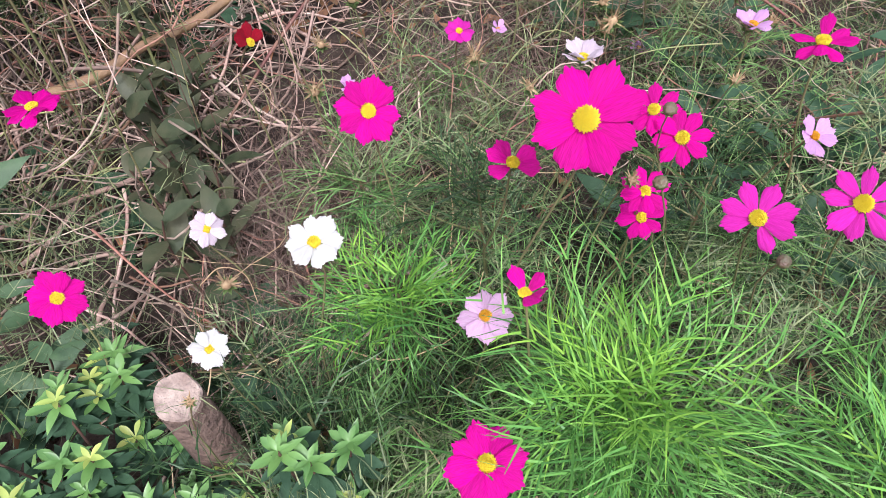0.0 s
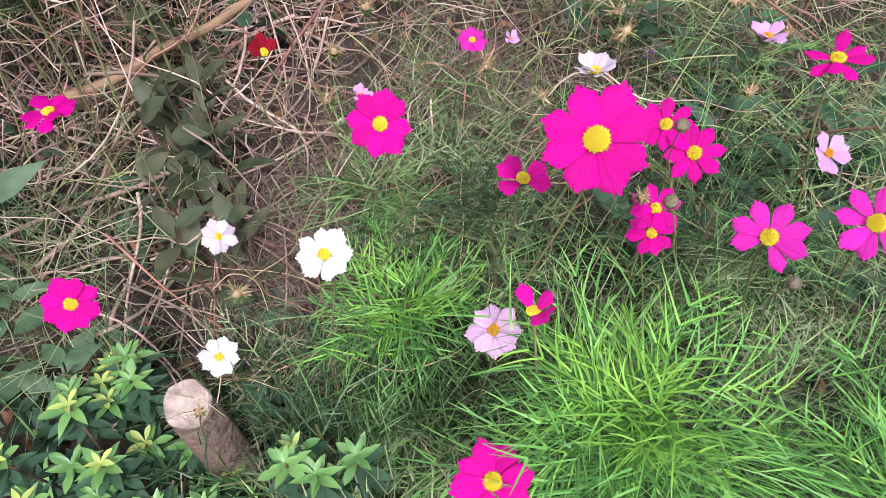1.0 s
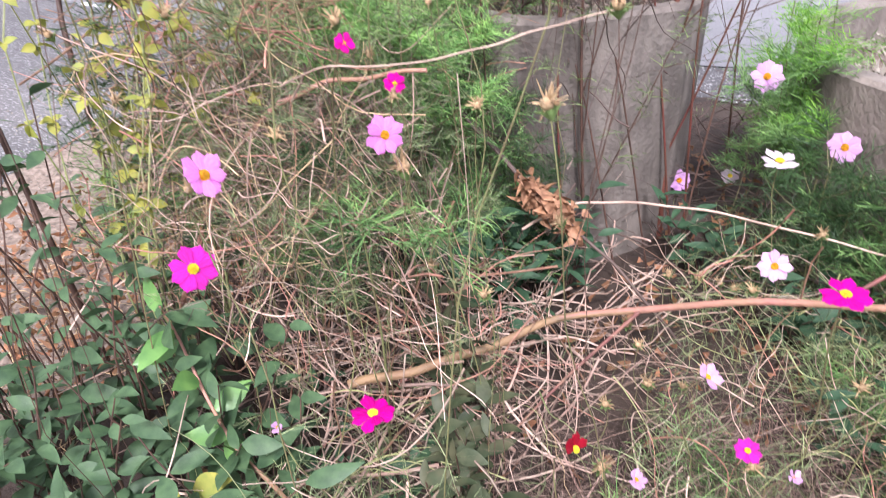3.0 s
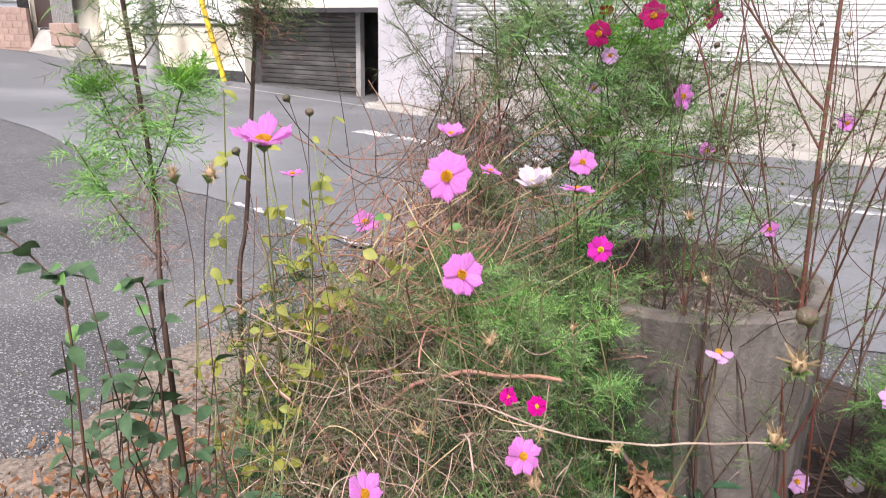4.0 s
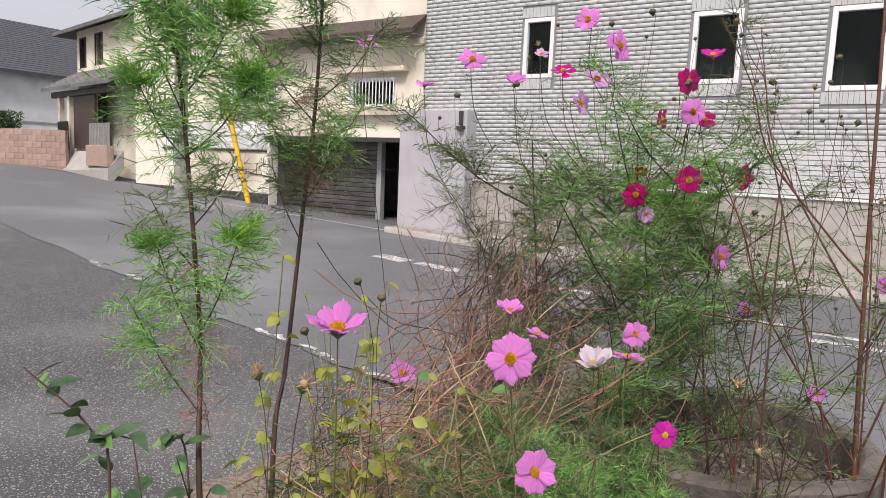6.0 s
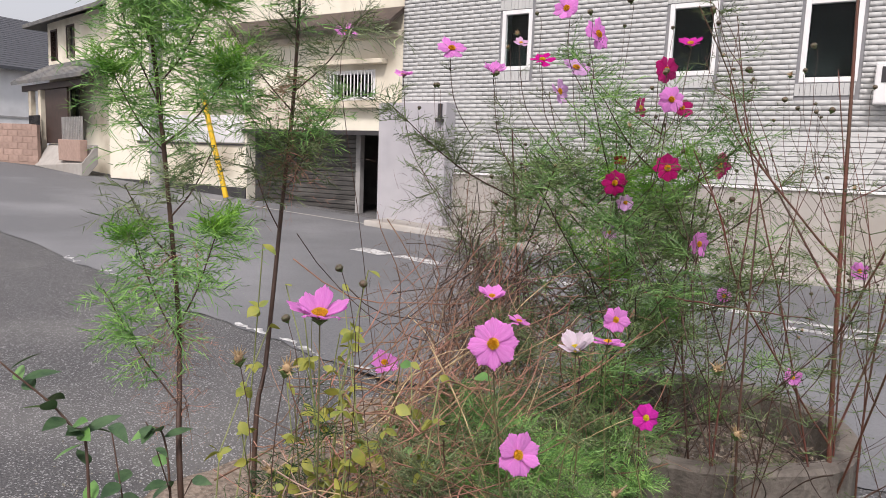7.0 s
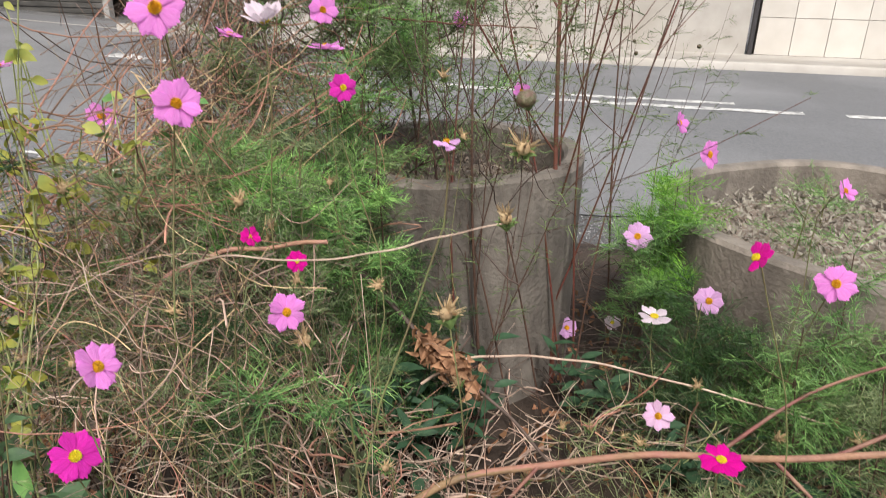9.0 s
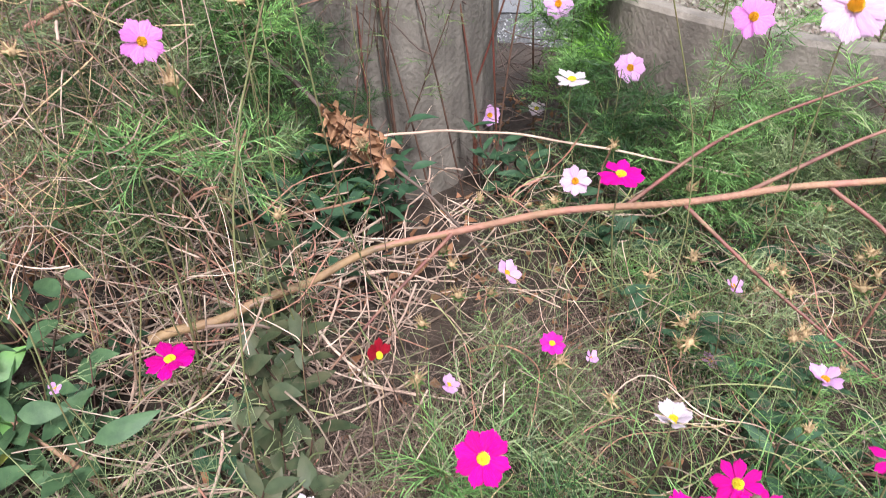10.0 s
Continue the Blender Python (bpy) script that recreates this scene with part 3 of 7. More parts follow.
def window(parent, x0, x1, z0, z1, y, bars=0, depth=0.1):
    """A framed window in an opening: frame, glass, sill, dark sheet as the unlit room."""
    w = part("window", boxes((x0 - 0.05, x1 + 0.05, y + 0.45, y + 0.5, z0 - 0.05, z1 + 0.05)), ROOM_SHADE, parent, "white framed window with dark sheet behind the glass")
    t = 0.07
    part("window_frame", boxes((x0, x0 + t, y - 0.03, y + depth, z0, z1), (x1 - t, x1, y - 0.03, y + depth, z0, z1),
                               (x0 + t, x1 - t, y - 0.03, y + depth, z0, z0 + t), (x0 + t, x1 - t, y - 0.03, y + depth, z1 - t, z1), bevel=0.006), WHITE_FRAME, w)
    pane = part("pane", boxes((x0 + t, x1 - t, y + 0.03, y + 0.036, z0 + t, z1 - t)), GLASS, w)
    pane.visible_shadow = False
    if bars:
        for i in range(bars):
            x = x0 + (x1 - x0) * (i + 0.5) / bars
            part("window_bar", boxes((x - 0.009, x + 0.009, y - 0.1, y - 0.085, z0 + 0.02, z1 - 0.02)), WHITE_FRAME, w)
        part("bar_rail", boxes((x0, x1, y - 0.085, y - 0.07, z0 + 0.03, z0 + 0.06), (x0, x1, y - 0.085, y - 0.07, z1 - 0.06, z1 - 0.03)), WHITE_FRAME, w)
    return w


def siding_tile_block():
    """A long tile whose lower edge stands proud."""
    L, H = 0.2297, 0.0665
    v = np.array([(0, 0, 0), (L, 0, 0), (L, 0, H), (0, 0, H), (0.0002, -0.014, 0.003), (L - 0.0002, -0.014, 0.003), (L - 0.0002, -0.007, H - 0.003), (0.0002, -0.007, H - 0.003)])
    f = np.array([(4, 5, 6, 7), (0, 1, 5, 4), (1, 2, 6, 5), (2, 3, 7, 6), (3, 0, 4, 7)])
    return v, f


HOLES = ((-5.80, -5.24, 2.98, 3.98), (-2.98, -2.28, 2.80, 3.86), (-1.16, -0.46, 2.66, 3.78))
siding_house = thing("house", (-3.6, FRONT, 0.0), "house clad in pale grey ribbed tile over a concrete plinth", "house")
siding_house.matrix_world = Matrix.Identity(4)
part("wall", wall_mesh(-7.86, 0.56, 1.22, 7.0, FRONT, FRONT + 0.25, HOLES), JOINT, siding_house)
part("side_wall", boxes((-7.86, -7.70, FRONT + 0.25, FRONT + 7, 0.0, 7.0)), PALE_GREY, siding_house)
part("end_wall", boxes((0.40, 0.56, FRONT + 0.25, FRONT + 7, 0.0, 7.0)), PALE_GREY, siding_house)
part("roof", boxes((-8.2, 0.9, FRONT - 0.4, FRONT + 7.4, 7.0, 7.25), bevel=0.02), ROOF, siding_house)
part("back_wall", boxes((-7.7, 0.4, FRONT + 6.8, FRONT + 7.0, 0.0, 7.0)), PALE_GREY, siding_house)
part("upper_floor", boxes((-7.7, 0.4, FRONT + 0.25, FRONT + 6.8, 1.0, 1.2)), JOINT, siding_house)
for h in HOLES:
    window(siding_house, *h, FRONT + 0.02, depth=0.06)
part("plinth", wall_mesh(-6.66, 1.58, -0.1, 1.17, FRONT - 0.02, FRONT + 0.25), PALE_CONCRETE, siding_house, "pale stained concrete plinth wall")
part("flashing", boxes((-6.66, 2.42, FRONT - 0.05, FRONT + 0.24, 1.172, 1.212), bevel=0.006), WHITE_FRAME, siding_house)
for x in (-3.9, -1.1):
    part("plinth_joint", boxes((x - 0.006, x + 0.006, FRONT - 0.0235, FRONT - 0.0205, 0.12, 1.17)), CONCRETE, siding_house)
# upright tiles above and below each window
for h in HOLES:
    for z0, z1 in ((h[3] + 0.01, h[3] + 0.17), (h[2] - 0.18, h[2] - 0.015)):
        k = int((h[1] - h[0] + 0.08) / 0.066)
        for i in range(k):
            x = h[0] - 0.04 + i * 0.0665
            part("soldier_tile", boxes((x, x + 0.061, FRONT - 0.014, FRONT, z0, z1)), SIDING, siding_house)

part("meter_box", boxes((-0.26, 0.10, FRONT - 0.20, FRONT - 0.016, 2.34, 2.88), bevel=0.025), WHITE_FRAME, siding_house, "white meter box with a dark window")
part("meter_window", boxes((-0.19, 0.03, FRONT - 0.206, FRONT - 0.2005, 2.62, 2.82)), DARK_METAL, siding_house)
part("meter_pipe", boxes((0.46, 0.52, FRONT - 0.08, FRONT - 0.02, 1.22, 1.6), (0.28, 0.6, FRONT - 0.12, FRONT - 0.03, 1.40, 1.52), bevel=0.01), PALE_GREY, siding_house)

# dark slatted screen beside the house
screen = thing("slatted_screen", (1.5, FRONT, 1.212), "dark brown horizontal slatted metal screen on the plinth", "screen")
screen.matrix_world = Matrix.Identity(4)
for x in (0.60, 1.93, 2.38, 3.6):
    part("post", boxes((x - 0.03, x + 0.03, FRONT + 0.0, FRONT + 0.06, 1.213, 3.7), bevel=0.004), DARK_METAL, screen)
for i in range(34):
    z = 1.27 + i * 0.072
    for x0, x1 in ((0.63, 1.90), (1.96, 2.35), (2.41, 3.57)):
        part("slat", boxes((x0, x1, FRONT + 0.005, FRONT + 0.03, z, z + 0.05)), LOUVER, screen)
part("backing", boxes((0.56, 3.7, FRONT + 0.2, FRONT + 0.25, 1.213, 3.7)), GARAGE_DARK, screen)

tile_wall = thing("garden_wall", (2.8, FRONT, 0.1), "low garden wall faced with large beige tiles", "wall")
tile_wall.matrix_world = Matrix.Identity(4)
part("wall", boxes((1.70, 9.0, FRONT + 0.0, FRONT + 0.25, -0.1, 1.115)), CONCRETE, tile_wall)
for i in range(15):
    for j in range(2):
        x, z = 1.705 + i * 0.455, 0.115 + j * 0.50
        part("wall_tile", boxes((x, x + 0.447, FRONT - 0.014, FRONT - 0.001, z, z + 0.492)), TILE_WALL, tile_wall)
part("coping", boxes((1.69, 9.0, FRONT - 0.035, FRONT + 0.27, 1.117, 1.165), bevel=0.006), PALE_CONCRETE, tile_wall)
drain = thing("drain_pipe", (1.63, FRONT - 0.03, 0.1), "dark downpipe standing between two walls", "pipe")
drain.matrix_world = Matrix.Identity(4)
part("pipe", boxes((1.61, 1.665, FRONT - 0.07, FRONT + 0.02, 0.1, 1.17), bevel=0.012), DARK_METAL, drain)

# pale gate pier in front of the garage
pier = thing("gate_pier", (-7.4, 10.5, 0.2), "broad pale lavender grey rendered gate pier", "pier")
pier.matrix_world = Matrix.Identity(4)
part("pier_body", boxes((-8.14, -6.66, 10.46, 10.79, 0.1, 2.43), bevel=0.01), PALE_GREY, pier)
part("pier_lamp", boxes((-6.80, -6.74, 10.40, 10.46, 2.15, 2.40), (-6.84, -6.70, 10.38, 10.455, 2.08, 2.14)), DARK_METAL, pier)

# cream house over its garage
cream = thing("house", (-12, FRONT, 0.3), "cream rendered house with a dark open garage below", "house")
cream.matrix_world = Matrix.Identity(4)
CH = ((-12.08, -8.12, 0.0, 1.90), (-9.75, -8.53, 2.52, 3.11), (-13.35, -11.85, 2.62, 3.21), (-14.85, -13.95, 4.25, 5.45))
CY = FRONT + 0.03
part("wall", wall_mesh(-17.2, -7.87, 0.0, 6.6, CY, CY + 0.25, CH), CREAM, cream)
part("end_wall", boxes((-17.2, -16.95, CY + 0.25, CY + 7, 0.0, 6.6)), CREAM, cream)
part("roof", boxes((-17.5, -7.9, CY - 0.5, CY + 7.4, 6.6, 6.8), bevel=0.02), ROOF, cream)
part("back_wall", boxes((-16.9, -7.9, CY + 6.8, CY + 7.0, 0.0, 6.6)), CREAM, cream)
part("floor_slab", boxes((-16.9, -7.9, CY + 0.26, CY + 6.8, 2.05, 2.3)), GARAGE_DARK, cream)
for _b in ((-12.2, -12.1, CY + 0.26, CY + 2.6, 0.0, 2.04), (-8.1, -8.0, CY + 0.26, CY + 2.6, 0.0, 2.04), (-12.1, -8.1, CY + 2.4, CY + 2.5, 0.0, 2.04)):
    part("garage_wall", boxes(_b), GARAGE_DARK, cream)
part("garage_floor", boxes((-12.1, -8.1, CY - 0.02, CY + 2.4, 0.1, 0.2)), CONCRETE, cream)
part("garage_lintel", boxes((-12.2, -8.1, CY - 0.05, CY - 0.002, 1.84, 1.93)), DARK_METAL, cream)
part("base_strip", boxes((-17.22, -12.1, CY - 0.03, CY - 0.003, 0.2, 0.62)), BASE_BLACK, cream)
part("lower_panel", boxes((-16.0, -12.15, CY - 0.024, CY - 0.003, 1.62, 2.24), bevel=0.006), WHITE_WALL, cream, "pale panel band under the windows")
part("panel_line", boxes((-16.0, -12.15, CY - 0.03, CY - 0.003, 1.56, 1.60)), DARK_METAL, cream)
for x0, x1, z in ((-10.1, -8.25, 2.36), (-13.7, -11.6, 2.46)):
    part("sill", boxes((x0, x1, CY - 0.16, CY - 0.002, z, z + 0.12), bevel=0.01), CREAM_TRIM, cream)
for x0, x1, z in ((-10.1, -8.25, 3.2), (-13.7, -11.6, 3.3)):
    part("hood", boxes((x0, x1, CY - 0.18, CY - 0.002, z, z + 0.09), bevel=0.01), CREAM_TRIM, cream)
part("band", boxes((-12.4, -7.87, CY - 0.10, CY - 0.002, 3.68, 3.80), bevel=0.01), CREAM_TRIM, cream)


def canopy():
    bm = bmesh.new()
    a = [(-12.4, CY - 0.45, 3.92), (-7.88, CY - 0.45, 3.92), (-7.88, CY - 0.002, 4.24), (-12.4, CY - 0.002, 4.24)]
    lo = [bm.verts.new((x, y, z - 0.09)) for x, y, z in a]
    hi = [bm.verts.new(p) for p in a]
    bm.faces.new(hi)
    bm.faces.new(lo[::-1])
    for i in range(4):
        bm.faces.new((lo[i], lo[(i + 1) % 4], hi[(i + 1) % 4], hi[i]))
    part("canopy", bm, CANOPY_BROWN, cream, "dark brown sloping canopy")


canopy()
window(cream, *CH[1], CY + 0.04, bars=14)
window(cream, *CH[2], CY + 0.04, bars=16)
window(cream, *CH[3], CY + 0.04, bars=6)
# dark steel shutter with paler streaks, set back in the garage opening
shutter_door = thing("roller_shutter", (-10.4, CY + 0.5, 0.2), "dull grey brown steel shutter with dented slats", "shutter")
shutter_door.matrix_world = Matrix.Identity(4)
for i in range(17):
    z = 0.2 + i * 0.099
    part("slat", boxes((-12.08, -9.32, CY + 0.47 + 0.012 * math.sin(1.9 * i), CY + 0.50, z, z + 0.092), bevel=0.012), SHUTTER, shutter_door)
part("guide_rail", boxes((-9.31, -9.19, CY + 0.42, CY + 0.56, 0.2, 1.9), bevel=0.008), POLE, shutter_door)
part("slat_box", boxes((-12.08, -9.19, CY + 0.40, CY + 0.62, 1.885, 2.04), bevel=0.01), DARK_METAL, shutter_door)
for x, w, d, h in ((-8.75, 0.7, 0.5, 0.75),):
    bx = thing("storage_box", (x, CY + 1.6, 0.2), "dim grey storage box in the garage", "box")
    part("body", boxes((-w / 2, w / 2, -d / 2, d / 2, 0.0, h), bevel=0.02), CONCRETE, bx)
    part("lid", boxes((-w / 2 - 0.02, w / 2 + 0.02, -d / 2 - 0.02, d / 2 + 0.02, h + 0.002, h + 0.05), bevel=0.01), PALE_GREY, bx)

# utility pole with its guy wire
pole = thing("utility_pole", (-13.55, 9.6, rise(-13.55)), "round grey concrete utility pole beside the street", "pole")
_s = Strands()
_s.stalks(curve_points(((0, 0, -0.1), (0, 0, 4), (0, 0, 9.5)), 6)[None], 0.15, 20, 0.75)
_s.mesh("shaft", POLE, pole, smooth=True)
for z in (0.9, 1.4, 5.2):
    part("band", boxes((-0.15, 0.15, -0.15, 0.15, z, z + 0.03), bevel=0.012), DARK_METAL, pole)
guy = thing("guy_wire", (-11.75, 9.95, rise(-11.75) + 0.1), "steel guy wire in a bright yellow guard", "guy wire")
_s = Strands()
_s.stalks(curve_points(((0, 0, 0), (-0.35, -0.06, 1.25), (-0.62, -0.1, 2.25)), 8)[None], 0.055, 10, 1.0)
_s.mesh("guard", YELLOW_COVER, guy, smooth=True)
_s = Strands()
_s.stalks(curve_points(((-0.62, -0.1, 2.25), (-1.3, -0.3, 5.0), (-2.0, -0.45, 7.8)), 8)[None], 0.008, 6, 1.0)
_s.mesh("wire", DARK_METAL, guy)

# ---------- far end of the street ----------
bw = thing("block_wall", (-23, 11.2, rise(-23)), "low pink beige concrete block wall beside a driveway", "wall")
bw.matrix_world = Matrix.Identity(4)
_a, _b = Vector((-21.5, 11.3, 0)), Vector((-33.5, 8.4, 0))
_d = (_b - _a).normalized()
_n = Vector((_d.y, -_d.x, 0))
_turn = math.atan2(_d.y, _d.x)
_block = boxes((0.004, 0.386, -0.06, 0.06, 0.004, 0.186), bevel=0.006)
_bm_mesh = bpy.data.meshes.new("block")
_block.to_mesh(_bm_mesh)
_block.free()
for j in range(6):
    for i in range(30):
        p = _a + _d * (0.39 * i + (0.195 if j % 2 else 0))
        ob = link_mesh("block", _bm_mesh, BLOCK, bw)
        ob.matrix_world = Matrix.Translation((p.x, p.y, rise(-22.5) + 0.05 + 0.19 * j)) @ Matrix.Rotation(_turn, 4, "Z")
core = part("core", boxes((0.0, 11.9, -0.05, 0.05, -0.1, 1.17)), BLOCK, bw)
core.matrix_world = Matrix.Translation((_a.x, _a.y, rise(-22.5))) @ Matrix.Rotation(_turn, 4, "Z")
hedge = thing("hedge", (-24.6, 10.9, rise(-24) + 1.12), "clipped dark green hedge behind a block wall", "hedge")
_s = Strands()
_p = rng.uniform((-3.0, -0.35, 0.0), (0.6, 0.35, 0.55), (2600, 3))
_s.blades(_p, rng.normal(size=(2600, 3)) + (0, 0, 0.4), 0.12, 0.05, seg=1)
_s.mesh("foliage", HEDGE, hedge)
_s = Strands()
_q = rng.uniform((-2.9, -0.2, -1.3), (0.5, 0.2, -1.25), (14, 3))
_s.stalks(np.stack((_q, _q + (0, 0, 0.8), _q + (0, 0, 1.5)), 1), 0.02, 5)
_s.mesh("trunks", BROWN_STEM, hedge)

def slab(name, pts, thick, mat, parent):
    bm = bmesh.new()
    lo = [bm.verts.new((x, y, z - thick)) for x, y, z in pts]
    hi = [bm.verts.new(p) for p in pts]
    bm.faces.new(hi)
    bm.faces.new(lo[::-1])
    k = len(pts)
    for i in range(k):
        bm.faces.new((lo[i], lo[(i + 1) % k], hi[(i + 1) % k], hi[i]))
    return part(name, bm, mat, parent)


far = thing("house", (-23.0, 12.5, 0.7), "cream two storey house with grey tiled roofs and a porch", "house")
far.matrix_world = Matrix.Identity(4)
FAR_POSE = Matrix.Translation((-23.0, 12.5, 0.0)) @ Matrix.Rotation(radians(-10.9), 4, "Z")


def turned(ob):
    """The far house stands askew to the street: x along its front, y into it."""
    ob.matrix_world = FAR_POSE
    return ob


FAR_HOLES = ((0.36, 0.80, 4.06, 4.96), (1.70, 2.22, 4.06, 4.98), (1.9, 2.5, 1.5, 3.1))
turned(part("wall", wall_mesh(0.0, 5.3, 0.6, 5.25, 0.0, 0.2, FAR_HOLES), CREAM, far))
turned(part("side_wall", boxes((0.0, 0.2, 0.2, 3.2, 0.6, 5.25)), CREAM, far))
turned(part("end_wall", boxes((5.1, 5.3, 0.2, 3.2, 0.6, 5.25)), CREAM, far))
turned(part("back_wall", boxes((0.2, 5.1, 3.0, 3.2, 0.6, 5.25)), CREAM, far))
for a, b, c, d in FAR_HOLES:
    w = turned(part("dark_window", boxes((a, b, 0.10, 0.13, c, d)), DARK_METAL, far, "narrow dark window"))
    turned(part("window_frame", boxes((a - 0.05, a, -0.03, 0.1, c, d), (b, b + 0.05, -0.03, 0.1, c, d), (a - 0.05, b + 0.05, -0.03, 0.1, d, d + 0.05)), DOOR_BROWN, far))
turned(slab("roof", [(-0.94, -0.45, 5.24), (5.9, -0.45, 5.24), (5.2, 1.6, 6.1), (0.3, 1.6, 6.1)], 0.11, TILE_ROOF, far))
turned(slab("roof_back", [(0.3, 1.6, 6.1), (5.2, 1.6, 6.1), (5.9, 3.65, 5.24), (-0.94, 3.65, 5.24)], 0.11, TILE_ROOF, far))
turned(slab("roof_hip", [(-0.94, 3.65, 5.24), (-0.94, -0.45, 5.24), (0.3, 1.6, 6.1)], 0.11, TILE_ROOF, far))
turned(slab("porch_roof", [(-0.55, -0.95, 3.36), (5.3, -0.95, 3.36), (5.3, -0.01, 3.94), (-0.1, -0.01, 3.94)], 0.11, TILE_ROOF, far))
for i in range(9):
    k = (i + 0.5) / 9
    turned(slab("roof_course", [(-0.55 + 0.45 * k, -0.95 + 0.94 * k, 3.372 + 0.58 * k), (5.3, -0.95 + 0.94 * k, 3.372 + 0.58 * k), (5.3, -0.90 + 0.94 * k, 3.404 + 0.58 * k), (-0.53 + 0.45 * k, -0.90 + 0.94 * k, 3.404 + 0.58 * k)], 0.015, TILE_ROOF, far))
turned(part("porch_beam", boxes((-0.3, 5.2, -0.72, -0.58, 3.06, 3.24), bevel=0.01), DOOR_BROWN, far))
for x in (0.30, 1.18):
    turned(part("porch_post", boxes((x, x + 0.22, -0.72, -0.58, 0.8, 3.06), bevel=0.01), CREAM_TRIM, far))
for i in range(10):
    turned(part("fence_bar", boxes((0.55 + i * 0.1, 0.58 + i * 0.1, -0.80, -0.77, 1.4, 2.3)), DARK_METAL, far))
# Added dark leaf; its colour stands in for the front door's shade.
turned(part("shaded_door_leaf", boxes((1.62, 3.4, -0.66, -0.60, 1.47, 3.05), bevel=0.01), DOOR_BROWN, far, "dark brown leaf in place of the shaded front door"))
turned(slab("porch_ramp", [(1.62, -1.0, 0.80), (5.3, -1.0, 0.95), (5.3, -0.58, 1.46), (1.6, -0.58, 1.46)], 0.5, PALE_CONCRETE, far))
turned(part("planter_wall", boxes((3.66, 5.25, -1.02, -0.82, 1.0, 1.58), bevel=0.02), BLOCK, far))
for i in range(13):
    turned(part("rail_bar", boxes((3.72 + i * 0.12, 3.75 + i * 0.12, -0.93, -0.90, 1.582, 2.2)), POLE, far))
dark = thing("house", (-37, 12, rise(-36)), "white house with a large dark slate roof", "house")
dark.matrix_world = Matrix.Identity(4)
part("wall", boxes((-40, -31.5, 9.0, 21.0, 0.6, 4.65)), WHITE_WALL, dark)
part("wall_band", boxes((-31.498, -31.47, 9.0, 21.0, 2.5, 2.58)), POLE, dark)
slab("roof_slope", [(-31.0, 8.4, 4.6), (-31.0, 21.6, 4.6), (-36.0, 21.6, 7.4), (-36.0, 8.4, 7.4)], 0.12, ROOF, dark)
slab("roof_rear", [(-36.0, 8.4, 7.4), (-36.0, 21.6, 7.4), (-41.0, 21.6, 4.6), (-41.0, 8.4, 4.6)], 0.12, ROOF, dark)
for i in range(25):
    x = -31.0 - i * 0.2
    z = 4.6 + i * 0.2 * 0.56
    slab("roof_course", [(x, 8.38, z + 0.02), (x, 21.62, z + 0.02), (x - 0.2, 21.62, z + 0.115), (x - 0.2, 8.38, z + 0.115)], 0.02, ROOF, dark)

# ---------- concrete rings ----------


def ring(at, outer, inner, height, fill, label):
    """A concrete well ring used as a planter, filled with litter and soil."""
    t = thing("concrete_ring", at, label, "planter", "concrete rings")
    bm = bmesh.new()
    n = 72
    prof = [(outer, 0.0), (outer, height - 0.012), (outer - 0.012, height), (inner + 0.012, height), (inner, height - 0.012), (inner, 0.0)]
    cols = []
    for i in range(n):
        a = 2 * math.pi * i / n
        wob = 1 + 0.004 * math.sin(3 * a) + 0.003 * math.sin(11 * a)
        cols.append([bm.verts.new((r * wob * math.cos(a), r * wob * math.sin(a), z + (0.006 * math.sin(5 * a) if z > 0.1 else 0))) for r, z in prof])
    for i in range(n):
        a, b = cols[i], cols[(i + 1) % n]
        for j in range(len(prof) - 1):
            bm.faces.new((a[j], b[j], b[j + 1], a[j + 1]))
    bmesh.ops.recalc_face_normals(bm, faces=bm.faces[:])
    part("shell", bm, RING_CONCRETE, t)
    bm = bmesh.new()
    bmesh.ops.create_grid(bm, x_segments=24, y_segments=24, size=inner * 1.02)
    bmesh.ops.delete(bm, geom=[v for v in bm.verts if v.co.length > inner * 1.01], context="VERTS")
    for v in bm.verts:
        v.co.z = fill + 0.03 * noise.noise(v.co * 9) - 0.02
    part("soil", bm, DIRT, t, smooth=True)
    return t


def litter(name, centre, radius, count, size, mat, label, category, flat=0.5):
    """Curled bits of dead leaf and chips, too many to count."""
    s = Strands()
    r = radius * np.sqrt(rng.random(count))
    a = rng.uniform(0, 2 * math.pi, count)
    p = np.stack((centre[0] + r * np.cos(a), centre[1] + r * np.sin(a), centre[2] + rng.uniform(0, 0.03, count)), 1)
    w = rng.normal(size=(count, 3)) * (1, 1, flat)
    s.blades(p, w, size * rng.uniform(0.5, 1.5, count), size * rng.uniform(0.4, 0.8, count), seg=2, droop=-0.2, bend=0.4, taper=0.9)
    return tagged(s.mesh(name, mat), label, category, kind="stuff")


ring((-0.62, 2.20, FLOOR), 0.43, 0.365, 0.65 - FLOOR, 0.52 - FLOOR, "weathered grey concrete well ring used as a planter")
litter("leaf_litter", (-0.62, 2.20, 0.53), 0.35, 900, 0.018, RING_LITTER, "dry pale leaf litter in a concrete ring", "litter")
ring((0.72, 2.35, FLOOR), 0.65, 0.58, 0.50 - FLOOR, 0.38 - FLOOR, "wide low concrete well ring filled with gravel and litter")
litter("leaf_litter", (0.72, 2.35, 0.385), 0.56, 3600, 0.018, GRAVEL, "grey gravel and dry leaf litter in a wide ring", "litter")

# ---------- cosmos flowers ----------


